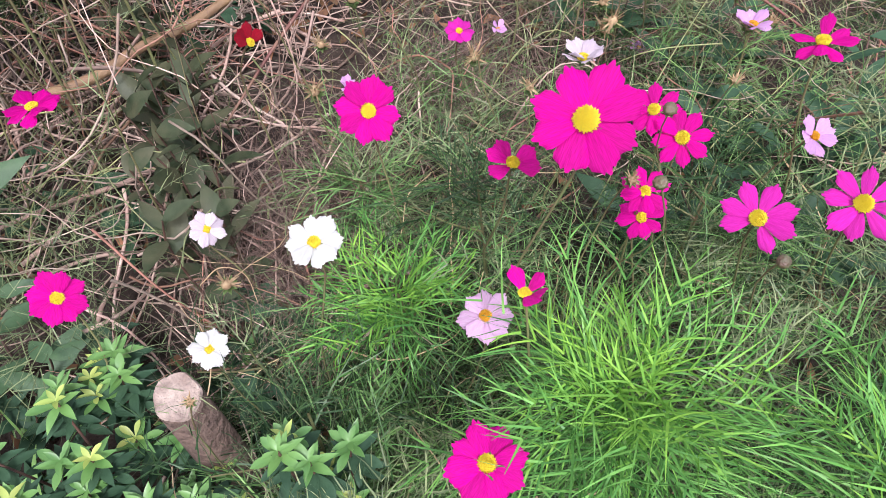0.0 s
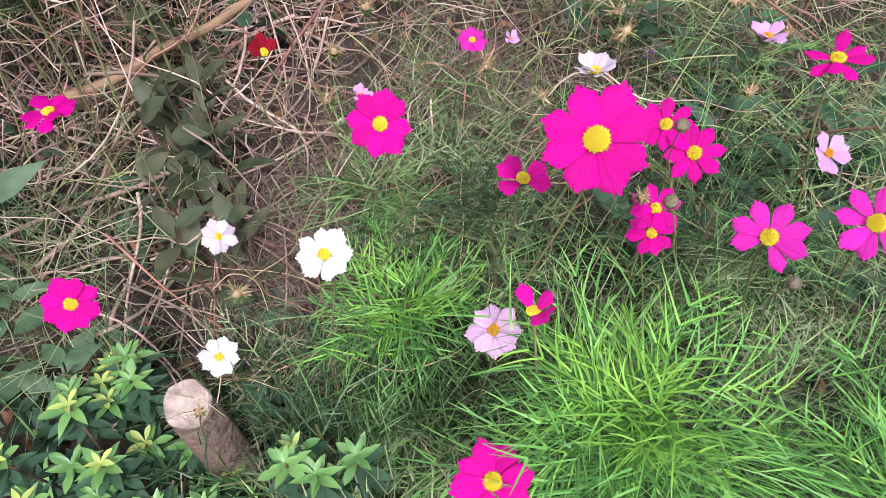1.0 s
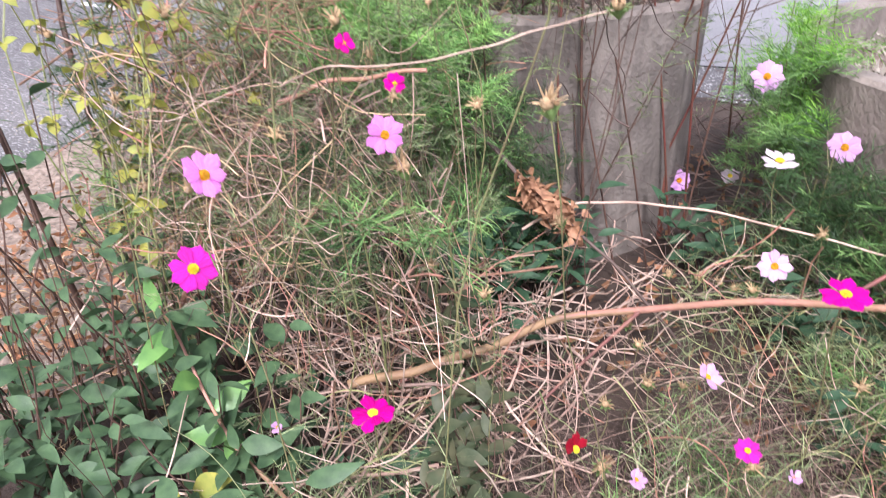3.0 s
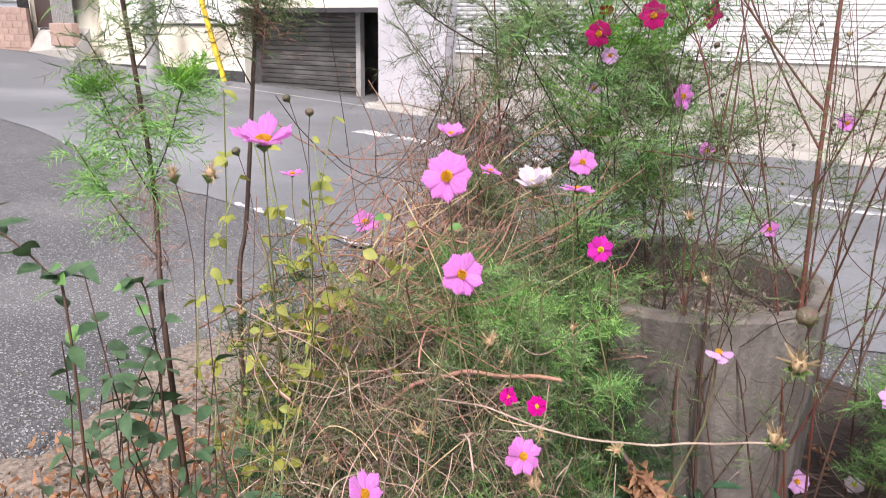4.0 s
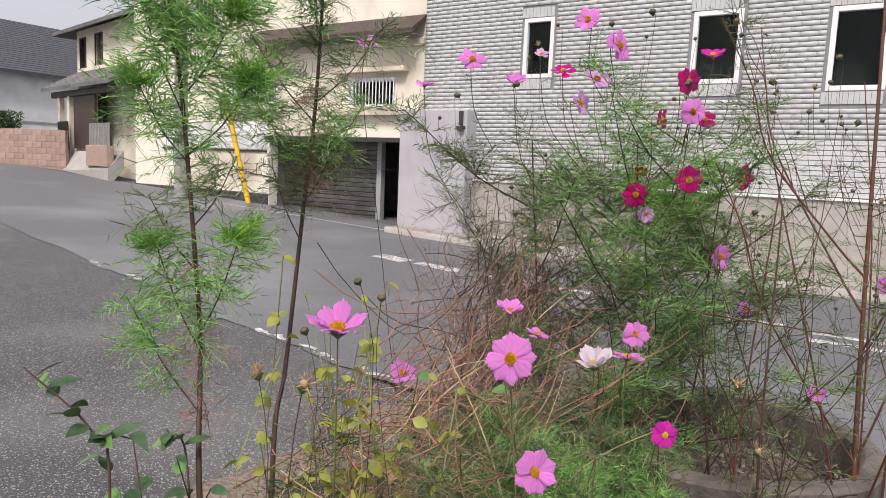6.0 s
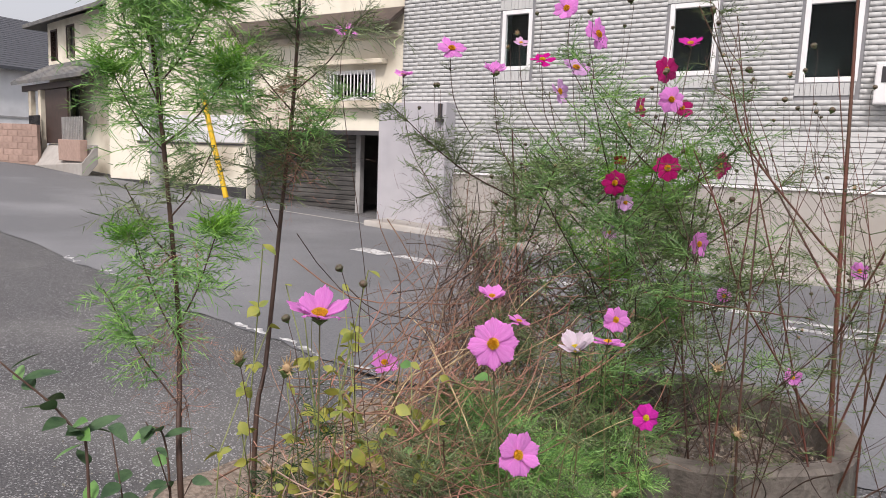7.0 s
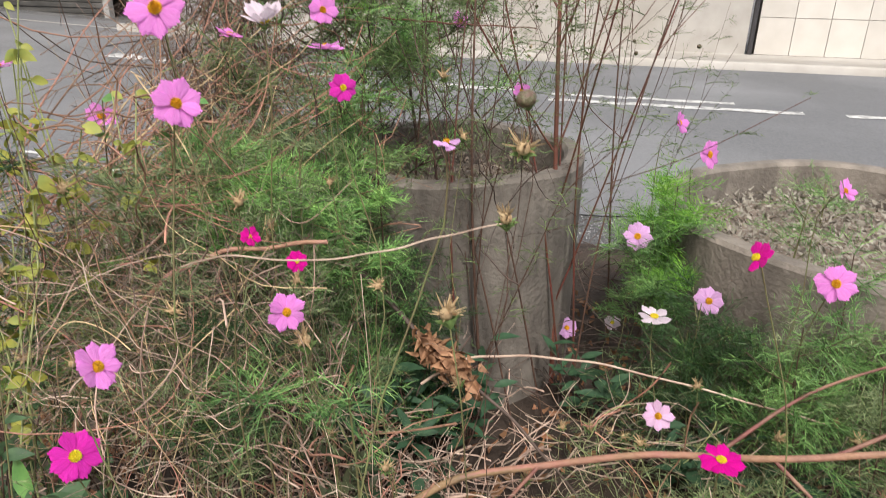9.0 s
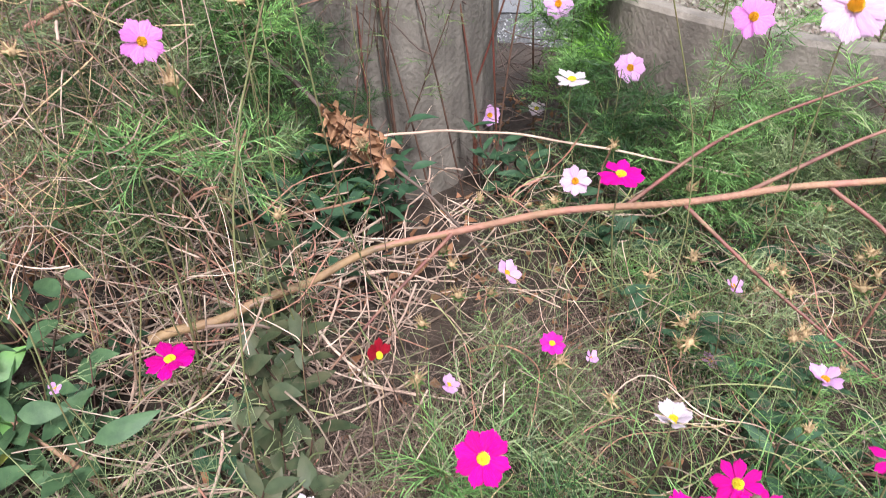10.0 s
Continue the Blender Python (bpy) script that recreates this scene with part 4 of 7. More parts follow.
def petal_mesh(kind):
    """A wedge-shaped petal with a toothed tip, of length 1 along x."""
    r = random.Random(kind)
    us = (0.0, 0.08, 0.22, 0.4, 0.58, 0.76, 0.9, 1.0)
    ws = (0.10, 0.155, 0.29, 0.45, 0.575, 0.635, 0.585, 0.40)
    cols = 9
    teeth = [-0.07, 0.0, 0.05, -0.06, 0.055, 0.04, -0.065, 0.03, -0.07]
    bm = bmesh.new()
    rows = []
    twist = r.uniform(-0.12, 0.12)
    for u, w in zip(us, ws):
        row = []
        for c in range(cols):
            s = c / (cols - 1) * 2 - 1
            y = s * w * 0.5
            x = u - 0.10 * s * s * u * u
            if u == 1.0:
                x += teeth[c] * 0.8 - 0.05 * abs(s)
            z = 0.045 * math.cos(s * 9.4) * u * (1.2 - u) + 0.06 * u - 0.10 * u * u + twist * s * u * 0.4 - 0.05 * s * s * u
            z += 0.02 * r.uniform(-1, 1) * u
            row.append(bm.verts.new((x, y, z)))
        rows.append(row)
    for a, b in zip(rows, rows[1:]):
        for i in range(cols - 1):
            bm.faces.new((a[i], a[i + 1], b[i + 1], b[i]))
    for f in bm.faces:
        f.smooth = True
    return bm


PETALS = {}
for _c in PETAL:
    for _k in range(3):
        _bm = petal_mesh(_k)
        _m = bpy.data.meshes.new("petal")
        _bm.to_mesh(_m)
        _bm.free()
        _m.materials.append(PETAL[_c])
        PETALS[_c, _k] = _m


def disc_mesh(mat):
    """The domed centre, set with many small florets."""
    s = Strands()
    k = 130
    i = np.arange(k)
    r = np.sqrt((i + 0.5) / k)
    a = i * 2.39996
    p = np.stack((r * np.cos(a), r * np.sin(a), 0.45 * (1 - r * r)), 1)
    top = p + np.stack((0.14 * np.cos(a) * r, 0.14 * np.sin(a) * r, 0.16 + 0.06 * rng.random(k)), 1)
    s.stalks(np.stack((p - (0, 0, 0.2), (p + top) / 2, top), 1), 0.088, 5, 0.8)
    bm = bmesh.new()
    bmesh.ops.create_icosphere(bm, subdivisions=2, radius=0.98)
    for v in bm.verts:
        v.co.z *= 0.5
    bm.verts.ensure_lookup_table()
    bv = np.array([v.co[:] for v in bm.verts])
    bf = np.array([[l.vert.index for l in f.loops] for f in bm.faces])
    bm.free()
    v, f = np.concatenate(s.v), np.concatenate(s.f)
    mesh = bpy.data.meshes.new("disc")
    tri = [tuple(q + len(v)) for q in bf]
    mesh.from_pydata(np.concatenate((v, bv)).tolist(), [], f.tolist() + tri)
    mesh.materials.append(mat)
    return mesh


DISC_MESH = {True: disc_mesh(DISC), False: disc_mesh(DISC_DEEP)}


def calyx_mesh():
    """A cup that opens into eight pointed sepals."""
    bm = bmesh.new()
    n = 16
    rows = []
    for z, inner, outer, tipz in ((-0.85, 0.16, 0.16, 0), (-0.6, 0.42, 0.42, 0), (-0.25, 0.72, 0.76, 0.0), (-0.02, 0.82, 1.15, 0.06), (0.06, 0.84, 1.55, 0.12)):
        rows.append([bm.verts.new(((outer if i % 2 else inner) * math.cos(2 * math.pi * i / n), (outer if i % 2 else inner) * math.sin(2 * math.pi * i / n), z + (tipz if i % 2 else 0))) for i in range(n)])
    for a, b in zip(rows, rows[1:]):
        for i in range(n):
            bm.faces.new((a[i], a[(i + 1) % n], b[(i + 1) % n], b[i]))
    m = bpy.data.meshes.new("calyx")
    bm.to_mesh(m)
    bm.free()
    m.materials.append(SEPAL)
    return m


CALYX = calyx_mesh()
WORDS = {"magenta": "vivid magenta", "orchid": "bright orchid", "pink": "light pink", "lilac": "pale lilac", "pale": "pale pink",
         "blush": "blush white", "white": "white", "wine": "dark wine red", "crimson": "deep crimson"}
dice = random.Random(11)


def stem_line(top, back, lean=0.25):
    """From the soil, or from the axis of a tall plant, up to a flower's back."""
    top, back = np.array(top), np.array(back)
    h = max(0.05, top[2] - FLOOR)
    if top[2] > 0.94 and top[1] > 1.7:
        cx, cy = (-0.30, 2.05) if top[0] > -0.55 else (-0.98, 1.98) if top[0] > -1.35 else (-1.30, 1.9)
        side = math.hypot(top[0] - cx, top[1] - cy)
        foot = np.array((cx + 0.2 * (top[0] - cx), cy + 0.2 * (top[1] - cy), max(0.5, top[2] - 0.16 - 1.0 * side)))
        return [foot, foot * 0.5 + top * 0.5 + np.array((0.25 * (top[0] - cx), 0.25 * (top[1] - cy), -0.02)), top + back * 0.03, top + back * 0.008]
    foot = np.array((top[0] + dice.uniform(-lean, lean) * h * 0.5, top[1] + dice.uniform(-0.1, lean) * h * 0.6, FLOOR))
    mid = foot * 0.55 + top * 0.45 + np.array((dice.uniform(-0.08, 0.08), dice.uniform(-0.08, 0.08), 0)) * h
    neck = top + back * min(0.05, 0.25 * h) + np.array((0, 0, -0.06 * h))
    wob = lambda: np.array((dice.uniform(-1, 1), dice.uniform(-1, 1), 0)) * 0.035 * h
    return [foot, foot * 0.7 + mid * 0.3 + wob(), mid, mid * 0.5 + neck * 0.5 + wob(), neck, top + back * 0.008]


def cosmos(colour, at, across, azimuth, tip, cup=0.1, missing=(), petals=8, slim=1.0):
    """One cosmos flower on its own stem; azimuth and tip say which way it faces."""
    a, e = radians(azimuth), radians(tip)
    face = Vector((math.cos(a) * math.cos(e), math.sin(a) * math.cos(e), math.sin(e)))
    flower = thing("cosmos_flower", at, f"{WORDS[colour]} cosmos flower, yellow centre, on a thin stem", "flower", "cosmos flowers")
    turn = face.to_track_quat("Z", "Y").to_matrix().to_4x4()
    loc = Matrix.Translation(at)
    spin = dice.uniform(0, 6.28)
    size = across * 0.46
    for i in range(petals):
        if i in missing:
            continue
        m = PETALS[colour, dice.randrange(3)]
        p = new("petal", m)
        ang = spin + 2 * math.pi * i / petals + dice.uniform(-0.09, 0.09)
        lift = cup + dice.uniform(-0.24, 0.24)
        k = size * dice.uniform(0.92, 1.05)
        p.parent = flower
        p.matrix_local = turn @ Matrix.Rotation(ang, 4, "Z") @ Matrix.Translation((0.06 * size, 0, 0.003 * (i % 2))) @ Matrix.Rotation(-lift, 4, "Y") \
            @ Matrix.Rotation(dice.uniform(-0.12, 0.12), 4, "X") @ Matrix.Diagonal((k * 0.95, k * slim * dice.uniform(0.86, 1.12) * (8 / petals) ** 0.5, k, 1))
    d = new("disc", DISC_MESH[colour in ("magenta", "white", "crimson", "blush", "orchid")])
    d.parent = flower
    rd = size * 0.215
    d.matrix_local = turn @ Matrix.Translation((0, 0, rd * 0.3 + size * 0.04 * min(cup, 0.3) / 0.1)) @ Matrix.Diagonal((rd, rd, rd, 1))
    c = new("calyx", CALYX)
    c.parent = flower
    rc = size * 0.2
    c.matrix_local = turn @ Matrix.Translation((0, 0, -rc * 0.1)) @ Matrix.Diagonal((rc, rc, rc, 1))
    line = [Vector(q) - Vector(at) for q in stem_line(at, -np.array(face))]
    stalk("stem", line, 0.0014, BROWN_STEM if at[2] > 1.25 else GREEN_STEM, flower, sides=5, k=12, tip=0.8)
    if at[2] > 0.15:
        s = Strands()
        pts = curve_points(line, 12)
        k = 6
        pick = rng.uniform(0.15, 0.7, k)
        base = np.array([pts[int(q * 11)] for q in pick])
        ang = rng.uniform(0, 6.28, k)
        feather_leaves(s, base, np.stack((np.cos(ang), np.sin(ang), 0.5 + 0 * ang), 1), rng.uniform(0.05, 0.10, k), pairs=4, fill=0.8)
        s.mesh("leaves", LEAF_GREY, flower)
    return flower


def bud(at, size, dry=False, label=""):
    """A closed bud or a spent seed head on a stem."""
    t = thing("seed_head" if dry else "cosmos_bud", at, label or ("spent straw coloured cosmos seed head on a stem" if dry else "round dark cosmos bud with green sepals"),
              "seed head" if dry else "bud", "cosmos seed heads" if dry else "cosmos buds")
    up = Vector((dice.uniform(-0.5, 0.5), dice.uniform(-0.9, 0.2), 1)).normalized()
    turn = up.to_track_quat("Z", "Y").to_matrix().to_4x4()
    if dry:
        s = Strands()
        k = 26
        w = unit(rng.normal(size=(k, 3)) + (0, 0, 0.7))
        s.blades(np.zeros((k, 3)), w, size * rng.uniform(0.5, 1.0, k), size * 0.16, seg=2, droop=-0.1)
        s.mesh("seed_burr", HUSK, t)
        bm = bmesh.new()
        bmesh.ops.create_icosphere(bm, subdivisions=2, radius=size * 0.3)
        part("core", bm, HUSK, t, smooth=True)
    else:
        bm = bmesh.new()
        bmesh.ops.create_icosphere(bm, subdivisions=3, radius=size * 0.5)
        for v in bm.verts:
            v.co.z *= 0.86
            q = math.atan2(v.co.y, v.co.x)
            v.co *= 1 + 0.03 * math.cos(8 * q)
        ob = part("bud_body", bm, BUD_SKIN, t, smooth=True)
        ob.matrix_local = turn
    c = new("calyx", CALYX)
    c.parent = t
    c.matrix_local = turn @ Matrix.Translation((0, 0, -size * 0.25)) @ Matrix.Diagonal((size * 0.42, size * 0.42, size * 0.5, 1))
    line = [Vector(q) - Vector(at) for q in stem_line(at, -np.array(up))]
    stalk("stem", line, 0.0007 if at[2] > 0.9 else 0.0010, BROWN_STEM if at[2] > 0.9 else GREEN_STEM, t, sides=5, k=12, tip=0.8)
    return t


cosmos("magenta", (0.117, 0.413, 0.505), 0.089, -102, 49, 0.10)
cosmos("magenta", (-0.058, 0.537, 0.417), 0.067, -79, 39, 0.10)
cosmos("white", (-0.103, 0.420, 0.369), 0.056, -69, 69, 0.15)
cosmos("white", (-0.251, 0.414, 0.201), 0.048, -51, 58, 0.10)
cosmos("magenta", (-0.394, 0.439, 0.268), 0.066, -50, 44, 0.10)
cosmos("crimson", (-0.210, 0.697, 0.385), 0.048, -34, 42, 0.45, (0,1,2,3))
cosmos("magenta", (-0.565, 0.772, 0.246), 0.084, 130, 86, 0.10)
cosmos("magenta", (0.247, 0.563, 0.346), 0.068, -107, 46, 0.10, slim=0.8)
cosmos("magenta", (0.222, 0.590, 0.360), 0.061, -129, 54, 0.10, slim=0.8)
cosmos("orchid", (0.278, 0.432, 0.372), 0.070, -117, 53, 0.15, (5,), slim=0.74)
cosmos("magenta", (0.042, 0.222, 0.369), 0.062, -86, 74, 0.10)
cosmos("pale", (0.045, 0.379, 0.310), 0.055, -96, 67, 0.10)
cosmos("blush", (-0.286, 0.571, 0.216), 0.049, -43, 40, 0.10)
cosmos("magenta", (0.357, 0.583, 0.437), 0.064, -150, 78, 0.20, (2,), slim=0.72)
cosmos("orchid", (0.386, 0.464, 0.350), 0.080, -125, 51, 0.20, slim=0.68)
cosmos("magenta", (0.070, 0.463, 0.414), 0.056, -54, 75, 0.40, (1,2,5))
cosmos("magenta", (0.073, 0.327, 0.416), 0.048, 123, 79, 0.60, (0,1,2,6))
cosmos("magenta", (0.195, 0.476, 0.327), 0.050, -100, 48, 0.15, slim=0.8)
cosmos("magenta", (0.185, 0.455, 0.385), 0.049, -100, 56, 0.10, slim=0.8)
cosmos("lilac", (0.427, 0.882, 0.253), 0.061, 35, 88, 0.50)
cosmos("blush", (0.155, 0.654, 0.376), 0.060, 79, 86, 0.60)
cosmos("lilac", (0.372, 0.557, 0.347), 0.047, -63, 58, 0.40)
cosmos("lilac", (0.334, 1.088, 0.075), 0.044, 74, 85, 0.40)
cosmos("lilac", (0.071, 0.814, 0.312), 0.026, -32, 54, 0.60)
cosmos("lilac", (-0.131, 0.789, 0.247), 0.038, -12, 57, 0.50)
cosmos("orchid", (0.020, 0.894, 0.256), 0.047, -69, 69, 0.20)
cosmos("lilac", (-0.061, 0.878, 0.399), 0.047, -16, 49, 0.50)
cosmos("lilac", (0.314, 1.048, 0.290), 0.043, -42, 46, 0.60)
cosmos("magenta", (0.083, 0.919, 0.553), 0.067, -102, 83, 0.10)
cosmos("pale", (0.063, 1.500, 0.214), 0.079, -92, 37, 0.15)
cosmos("lilac", (-0.011, 1.978, 0.482), 0.090, -98, 29, 0.10)
cosmos("lilac", (0.187, 1.850, 0.365), 0.087, -89, 28, 0.10)
cosmos("magenta", (0.107, 1.058, 0.808), 0.062, -147, 37, 0.20, (0,1,2))
cosmos("pink", (0.341, 1.436, 0.626), 0.085, -93, 24, 0.15)
cosmos("pink", (-0.562, 0.903, 0.704), 0.065, -46, 24, 0.15)
cosmos("pink", (-0.676, 0.645, 0.745), 0.068, -9, 30, 0.15)
cosmos("orchid", (-0.809, 0.710, 0.535), 0.081, -37, 32, 0.10)
cosmos("magenta", (-0.529, 0.767, 0.881), 0.028, -28, 26, 0.20)
cosmos("magenta", (-0.570, 0.965, 0.760), 0.039, -52, 30, 0.20)
cosmos("pale", (0.323, 0.969, 0.775), 0.088, -109, 33, 0.20)
cosmos("pink", (0.348, 1.540, 0.784), 0.055, -47, 32, 0.40)
cosmos("pink", (0.067, 2.145, 0.780), 0.077, -32, 25, 0.50)
cosmos("pink", (0.160, 2.120, 0.700), 0.096, -35, 17, 0.20)
cosmos("lilac", (-0.279, 0.746, 1.020), 0.036, -64, 65, 0.50, (0,1,2,3))
cosmos("blush", (0.033, 1.625, 0.407), 0.091, -95, 85, 0.20)
cosmos("blush", (-0.045, 2.180, 0.089), 0.066, -92, 56, 0.20)
cosmos("lilac", (-0.190, 2.100, 0.090), 0.079, -87, 47, 0.20)
cosmos("pink", (-0.716, 0.906, 1.132), 0.087, -69, 16, 0.12)
cosmos("pink", (-0.861, 0.676, 1.190), 0.104, -49, 80, 0.70)
cosmos("pink", (-0.780, 1.020, 1.175), 0.062, -43, 74, 0.70)
cosmos("pink", (-0.884, 1.360, 1.053), 0.061, -6, 74, 0.30)
cosmos("pink", (-0.601, 0.758, 1.039), 0.063, -41, 24, 0.15)
cosmos("orchid", (-0.516, 1.050, 1.017), 0.048, -57, 20, 0.15)
cosmos("pink", (-0.643, 1.278, 1.113), 0.059, -54, 18, 0.15)
cosmos("blush", (-0.632, 1.037, 1.105), 0.085, -71, 70, 0.85)
cosmos("pink", (-0.688, 1.388, 1.032), 0.082, -63, 90, 0.30)
cosmos("pink", (-1.385, 1.547, 0.817), 0.096, -44, 57, 0.30)
cosmos("pink", (-1.600, 1.477, 0.943), 0.078, 134, 89, 0.30)
cosmos("wine", (-0.874, 1.949, 1.360), 0.081, -63, 2, 0.10)
cosmos("wine", (-0.731, 1.962, 1.408), 0.087, -67, 10, 0.10)
cosmos("wine", (-0.632, 2.216, 1.423), 0.086, -126, -0, 0.10)
cosmos("crimson", (-0.896, 2.055, 1.424), 0.050, -53, 40, 0.30)
cosmos("pink", (-0.637, 1.993, 1.201), 0.078, -34, 6, 0.15)
cosmos("pink", (-0.716, 1.883, 1.589), 0.077, -67, -0, 0.10)
cosmos("wine", (-0.771, 2.256, 1.597), 0.081, -57, 35, 0.10)
cosmos("wine", (-0.783, 2.068, 1.691), 0.089, -36, -7, 0.10)
cosmos("orchid", (-0.720, 2.073, 1.759), 0.086, -78, 71, 0.40)
cosmos("pink", (-1.364, 1.819, 1.740), 0.103, -49, 46, 0.20)
cosmos("pink", (-1.052, 1.951, 1.861), 0.089, -88, 18, 0.20)
cosmos("pink", (-0.973, 1.995, 1.789), 0.107, -20, 20, 0.30)
cosmos("pink", (-1.215, 1.820, 1.664), 0.093, -62, 73, 0.70)
cosmos("magenta", (-1.121, 1.949, 1.715), 0.086, -66, 62, 0.20)
cosmos("lilac", (-1.030, 1.990, 1.692), 0.100, -49, 53, 0.30)
cosmos("lilac", (-1.078, 1.979, 1.625), 0.093, -8, 14, 0.30)
cosmos("pink", (-1.610, 1.922, 1.684), 0.078, -55, 73, 0.40)
cosmos("pink", (-1.622, 1.629, 1.773), 0.079, -30, 50, 0.30)
cosmos("pink", (-0.368, 1.955, 0.878), 0.054, -57, 25, 0.20)
cosmos("pink", (-0.246, 2.241, 1.140), 0.059, -59, 15, 0.20)
cosmos("pink", (-0.575, 2.095, 1.045), 0.057, -52, 20, 0.30)
cosmos("lilac", (-0.910, 2.040, 1.205), 0.061, -42, 16, 0.30)
cosmos("wine", (-0.851, 2.062, 1.584), 0.068, -14, 5, 0.30)
cosmos("pale", (-1.179, 1.915, 1.762), 0.054, -54, 51, 0.40)
cosmos("lilac", (-0.860, 2.020, 1.300), 0.059, -62, 21, 0.30)

cosmos("lilac", (-0.705, 0.480, 0.200), 0.030, -60, 60, 0.70, (1, 4))
cosmos("lilac", (-0.632, 0.483, 0.200), 0.042, -60, 60, 0.70, (1, 4))
cosmos("lilac", (-0.702, 0.687, 0.250), 0.026, -60, 60, 0.70, (1, 4))

bud((0.217, 0.534, 0.409), 0.013)
bud((0.182, 0.418, 0.435), 0.012)
bud((0.267, 0.359, 0.408), 0.011)
bud((0.172, 0.455, 0.40), 0.012, True)
bud((-0.052, 0.492, 0.14), 0.02, True)
bud((-0.217, 0.447, 0.273), 0.018, True, "brown withered cosmos head among the leaves")
bud((-0.245, 0.617, 0.893), 0.022, True)
bud((-0.211, 0.732, 0.950), 0.022, True)
bud((-0.207, 0.806, 1.060), 0.022)
bud((-0.205, 0.790, 1.010), 0.026, True)
bud((-0.841, 0.518, 1.176), 0.016, True)
bud((-0.725, 0.476, 1.198), 0.016, True)
bud((-0.846, 0.749, 1.230), 0.012)
bud((-0.900, 0.760, 1.245), 0.012)
bud((-0.966, 0.720, 1.167), 0.013)
bud((-0.551, 0.935, 0.640), 0.036, True, "pale green fading cosmos head")
bud((-0.502, 1.615, 0.959), 0.026, True)
bud((0.532, 1.390, 0.092), 0.03, True)
bud((-0.205, 0.300, 0.310), 0.010, True)
for _i in range(46):
    _a = dice.uniform(0, 6.28)
    bud((-0.95 + 0.5 * math.cos(_a) * dice.random() ** 0.5 * 1.3, 2.0 + 0.25 * math.sin(_a), 1.25 + dice.random() ** 0.8 * 0.62), dice.uniform(0.010, 0.017), dice.random() < 0.3)
for _i in range(44):
    bud((dice.uniform(-0.62, 0.12), dice.uniform(1.95, 2.3), dice.uniform(0.95, 1.7)), dice.uniform(0.008, 0.013), dice.random() < 0.25)
for _i in range(48):
    bud((dice.uniform(-0.25, 0.75), dice.uniform(0.8, 1.6), dice.uniform(0.08, 0.32)), dice.uniform(0.016, 0.028), True)
for _i in range(26):
    bud((dice.uniform(-1.2, -0.35), dice.uniform(0.75, 1.6), dice.uniform(0.35, 0.85)), dice.uniform(0.016, 0.026), True)

# ---------- leafy plants ----------


def feathery(at, height, spread, leaves, length, mat, label, stem=BROWN_STEM, width=0.0013, low=0.1, branches=5, pairs=6, rise_leaf=0.6, droop=0.3, radius=0.003):
    """A cosmos plant: stem, side branches, finely cut leaves."""
    t = thing("cosmos_plant", at, label, "plant", "cosmos plants")
    top = np.array((rng.normal(0, 0.05) * height, rng.normal(0, 0.05) * height, height))
    main = curve_points(((0, 0, 0), top * 0.5 + rng.normal(0, 0.02, 3) * height * (1, 1, 0), top), 16)
    s = Strands()
    s.stalks(main[None], radius, 6, 0.45)
    s.mesh("main_stem", stem, t, smooth=True)
    lines = [main[int(low * 15):]]
    for i in range(branches):
        u = low + (0.95 - low) * (i + 0.5) / branches
        p = main[int(u * 15)]
        a = i * 2.4 + rng.uniform(-0.4, 0.4)
        ln = spread * rng.uniform(0.55, 1.0) * (1.1 - 0.45 * u)
        end = p + np.array((math.cos(a), math.sin(a), rng.uniform(0.5, 1.1))) * ln
        line = curve_points((p, (p + end) / 2 - (0, 0, 0.08 * ln), end), 9)
        b = Strands()
        b.stalks(line[None], radius * 0.55, 5, 0.5)
        b.mesh("branch", stem, t, smooth=True)
        lines.append(line)
    allp = np.concatenate([q[3:] for q in lines])
    k = leaves
    base = allp[rng.integers(0, len(allp), k)]
    ang = rng.uniform(0, 6.28, k)
    axis = np.stack((np.cos(ang), np.sin(ang), rng.normal(rise_leaf, 0.4, k)), 1)
    f = Strands()
    feather_leaves(f, base, axis, length * rng.uniform(0.6, 1.2, k), pairs=pairs, width=width, droop=droop)
    f.mesh("foliage", mat, t)
    return t


